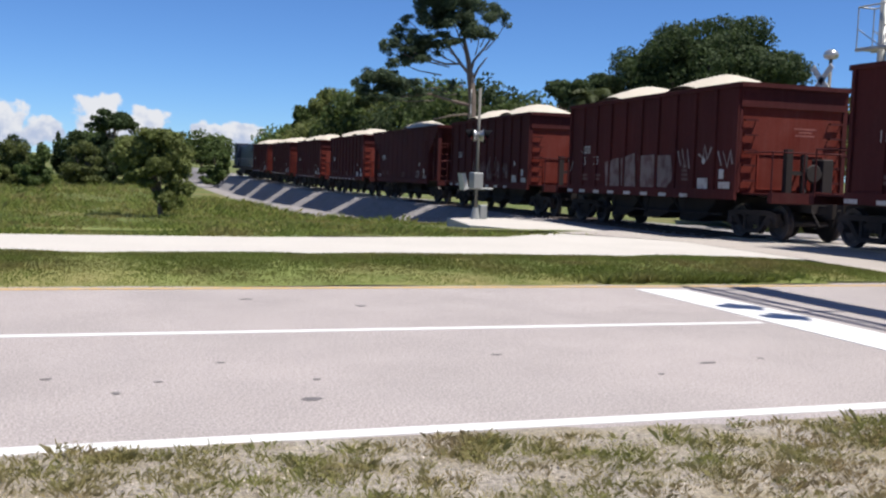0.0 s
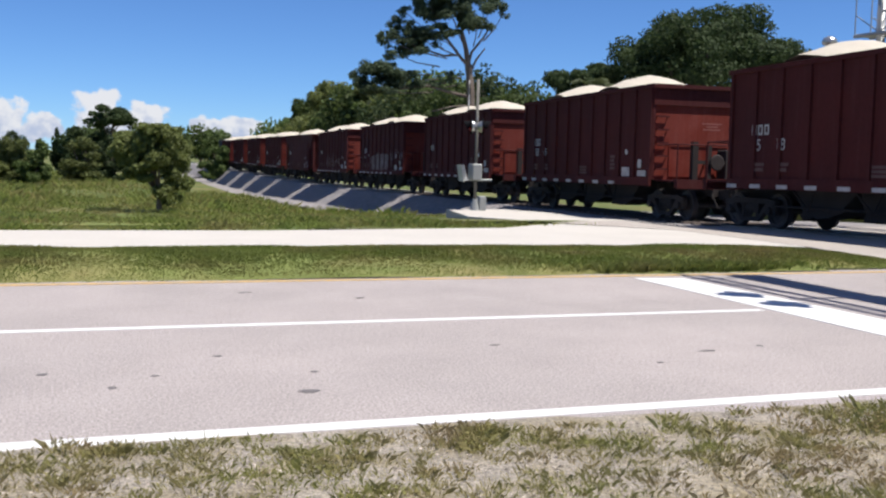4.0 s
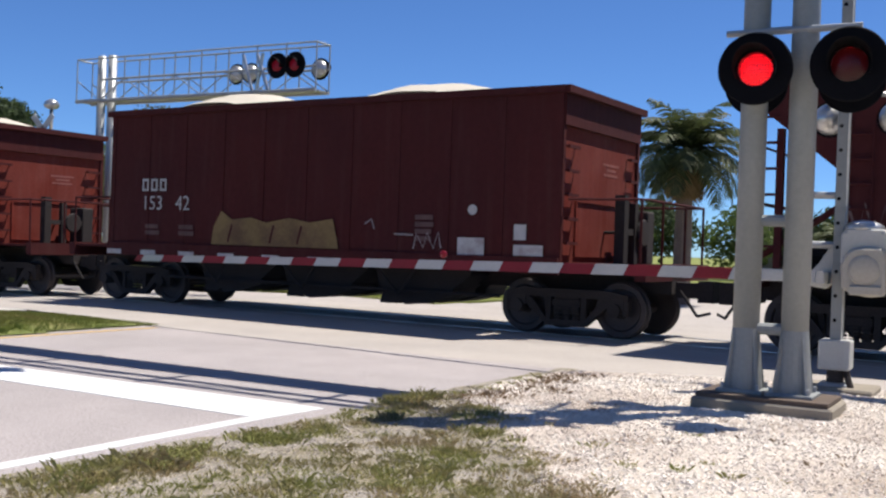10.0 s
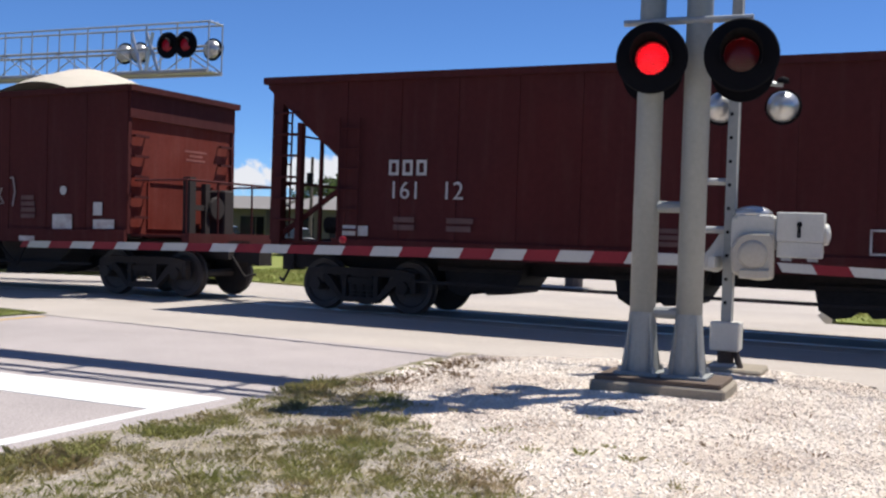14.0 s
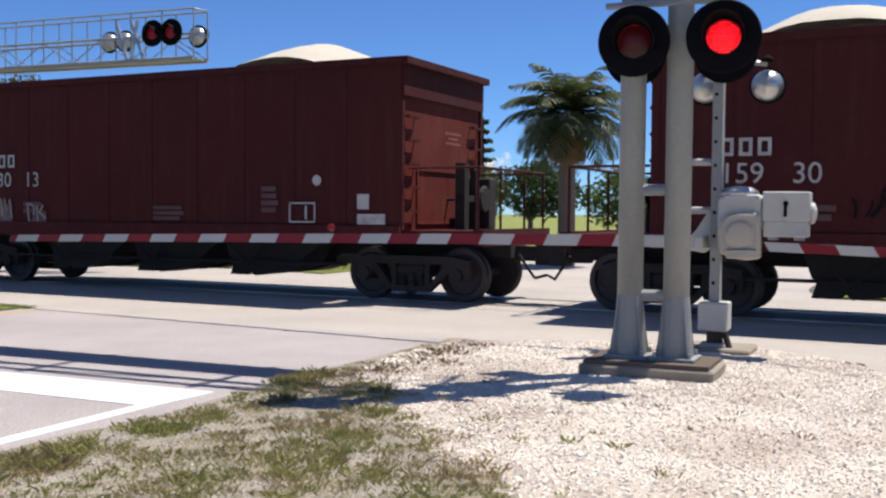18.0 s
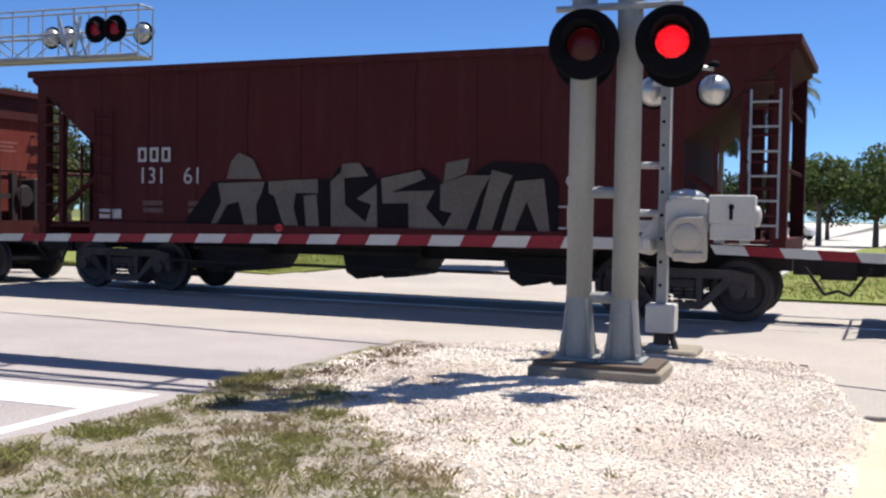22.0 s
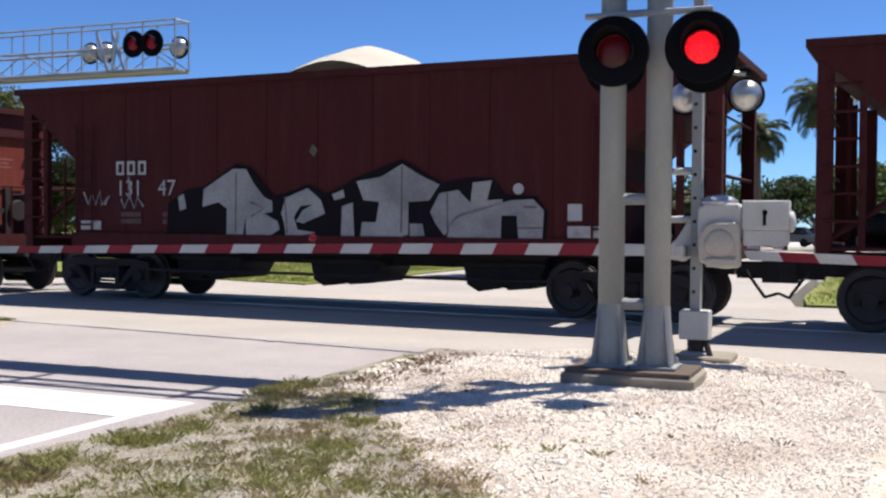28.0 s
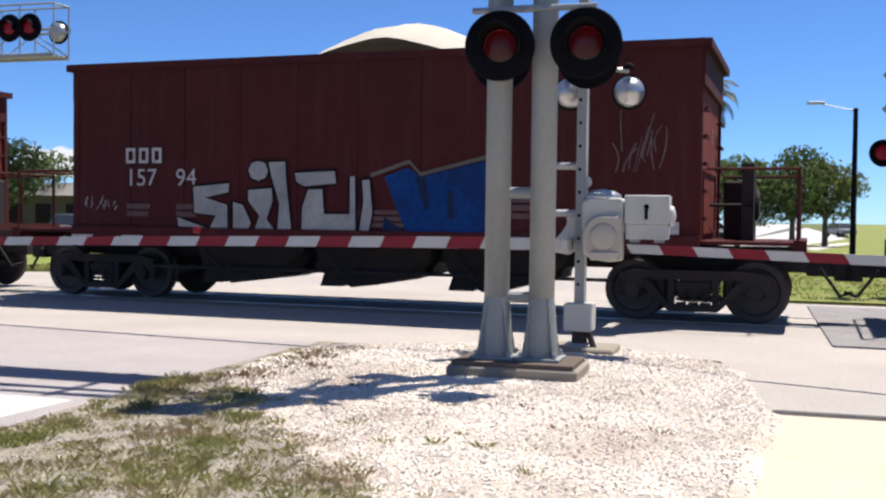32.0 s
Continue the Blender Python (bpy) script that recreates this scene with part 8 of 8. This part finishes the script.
def on_ballast(rs):
    y = 24.6 + 40 * rs.random() ** 1.8
    x = track_x(y) + rs.uniform(-6.0, -1.9)
    return x, y, bank_h(x, y), 1.0


stones("ballast_stones", 9000, on_ballast, 0.035, M_BALLAST, "loose grey ballast stones beside the far track", 3)


# ---- what moves ----
SLACK = {2: 0.1, 10: -0.1, 11: -0.3, 12: -0.85, 13: -0.2, 19: -0.05, 24: -0.12}     # play in the couplings


def train_pose(n, t, back=-4.4):
    y = label_y(n, t) + back
    turn = math.degrees(math.atan2(track_x(y - 5.3) - track_x(y + 5.3), 10.6))
    y += SLACK.get(n, 0.0)
    tilt = math.degrees(math.atan2(grade(y + 5.3) - grade(y - 5.3), 10.6))
    return pose((track_x(y - 5.3) + track_x(y + 5.3)) / 2, y, 0.008 + (grade(y + 5.3) + grade(y - 5.3)) / 2, tilt, 0, turn)


def motions():
    steps = [1.0 * i for i in range(33)]
    for n, car in CARS.items():
        walk(car, [(t, train_pose(n, t)) for t in steps])
    for machine in ENGINES:
        walk(machine, [(t, train_pose(-5, t, -1.0)) for t in steps])
    # the two near lamps flash in turn: added slats uncover the diodes every beat
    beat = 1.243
    for slat, at, turn, which in BLINK_SLATS:
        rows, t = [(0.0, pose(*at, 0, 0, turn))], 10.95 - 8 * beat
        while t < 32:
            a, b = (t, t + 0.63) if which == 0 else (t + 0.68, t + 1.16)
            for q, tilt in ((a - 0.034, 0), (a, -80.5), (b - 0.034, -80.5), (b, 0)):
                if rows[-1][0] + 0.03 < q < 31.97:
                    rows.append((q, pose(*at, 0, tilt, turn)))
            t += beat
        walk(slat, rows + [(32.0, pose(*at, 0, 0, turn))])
    # every wheelset turns alike: the wheels roll without slipping
    times = [2 * i / FPS for i in range(int(32 * FPS / 2) + 1)]
    first = WHEELSETS[0]
    walk(first, [(t, pose(0, 0, 0, -math.degrees((8.582 * t + 0.03438 * t * t) / 0.485))) for t in times])
    act, slot = first.animation_data.action, first.animation_data.action_slot
    for ws in WHEELSETS[1:]:
        ws.rotation_mode = "QUATERNION"
        ws.animation_data_create()
        ws.animation_data.action = act
        ws.animation_data.action_slot = slot


motions()
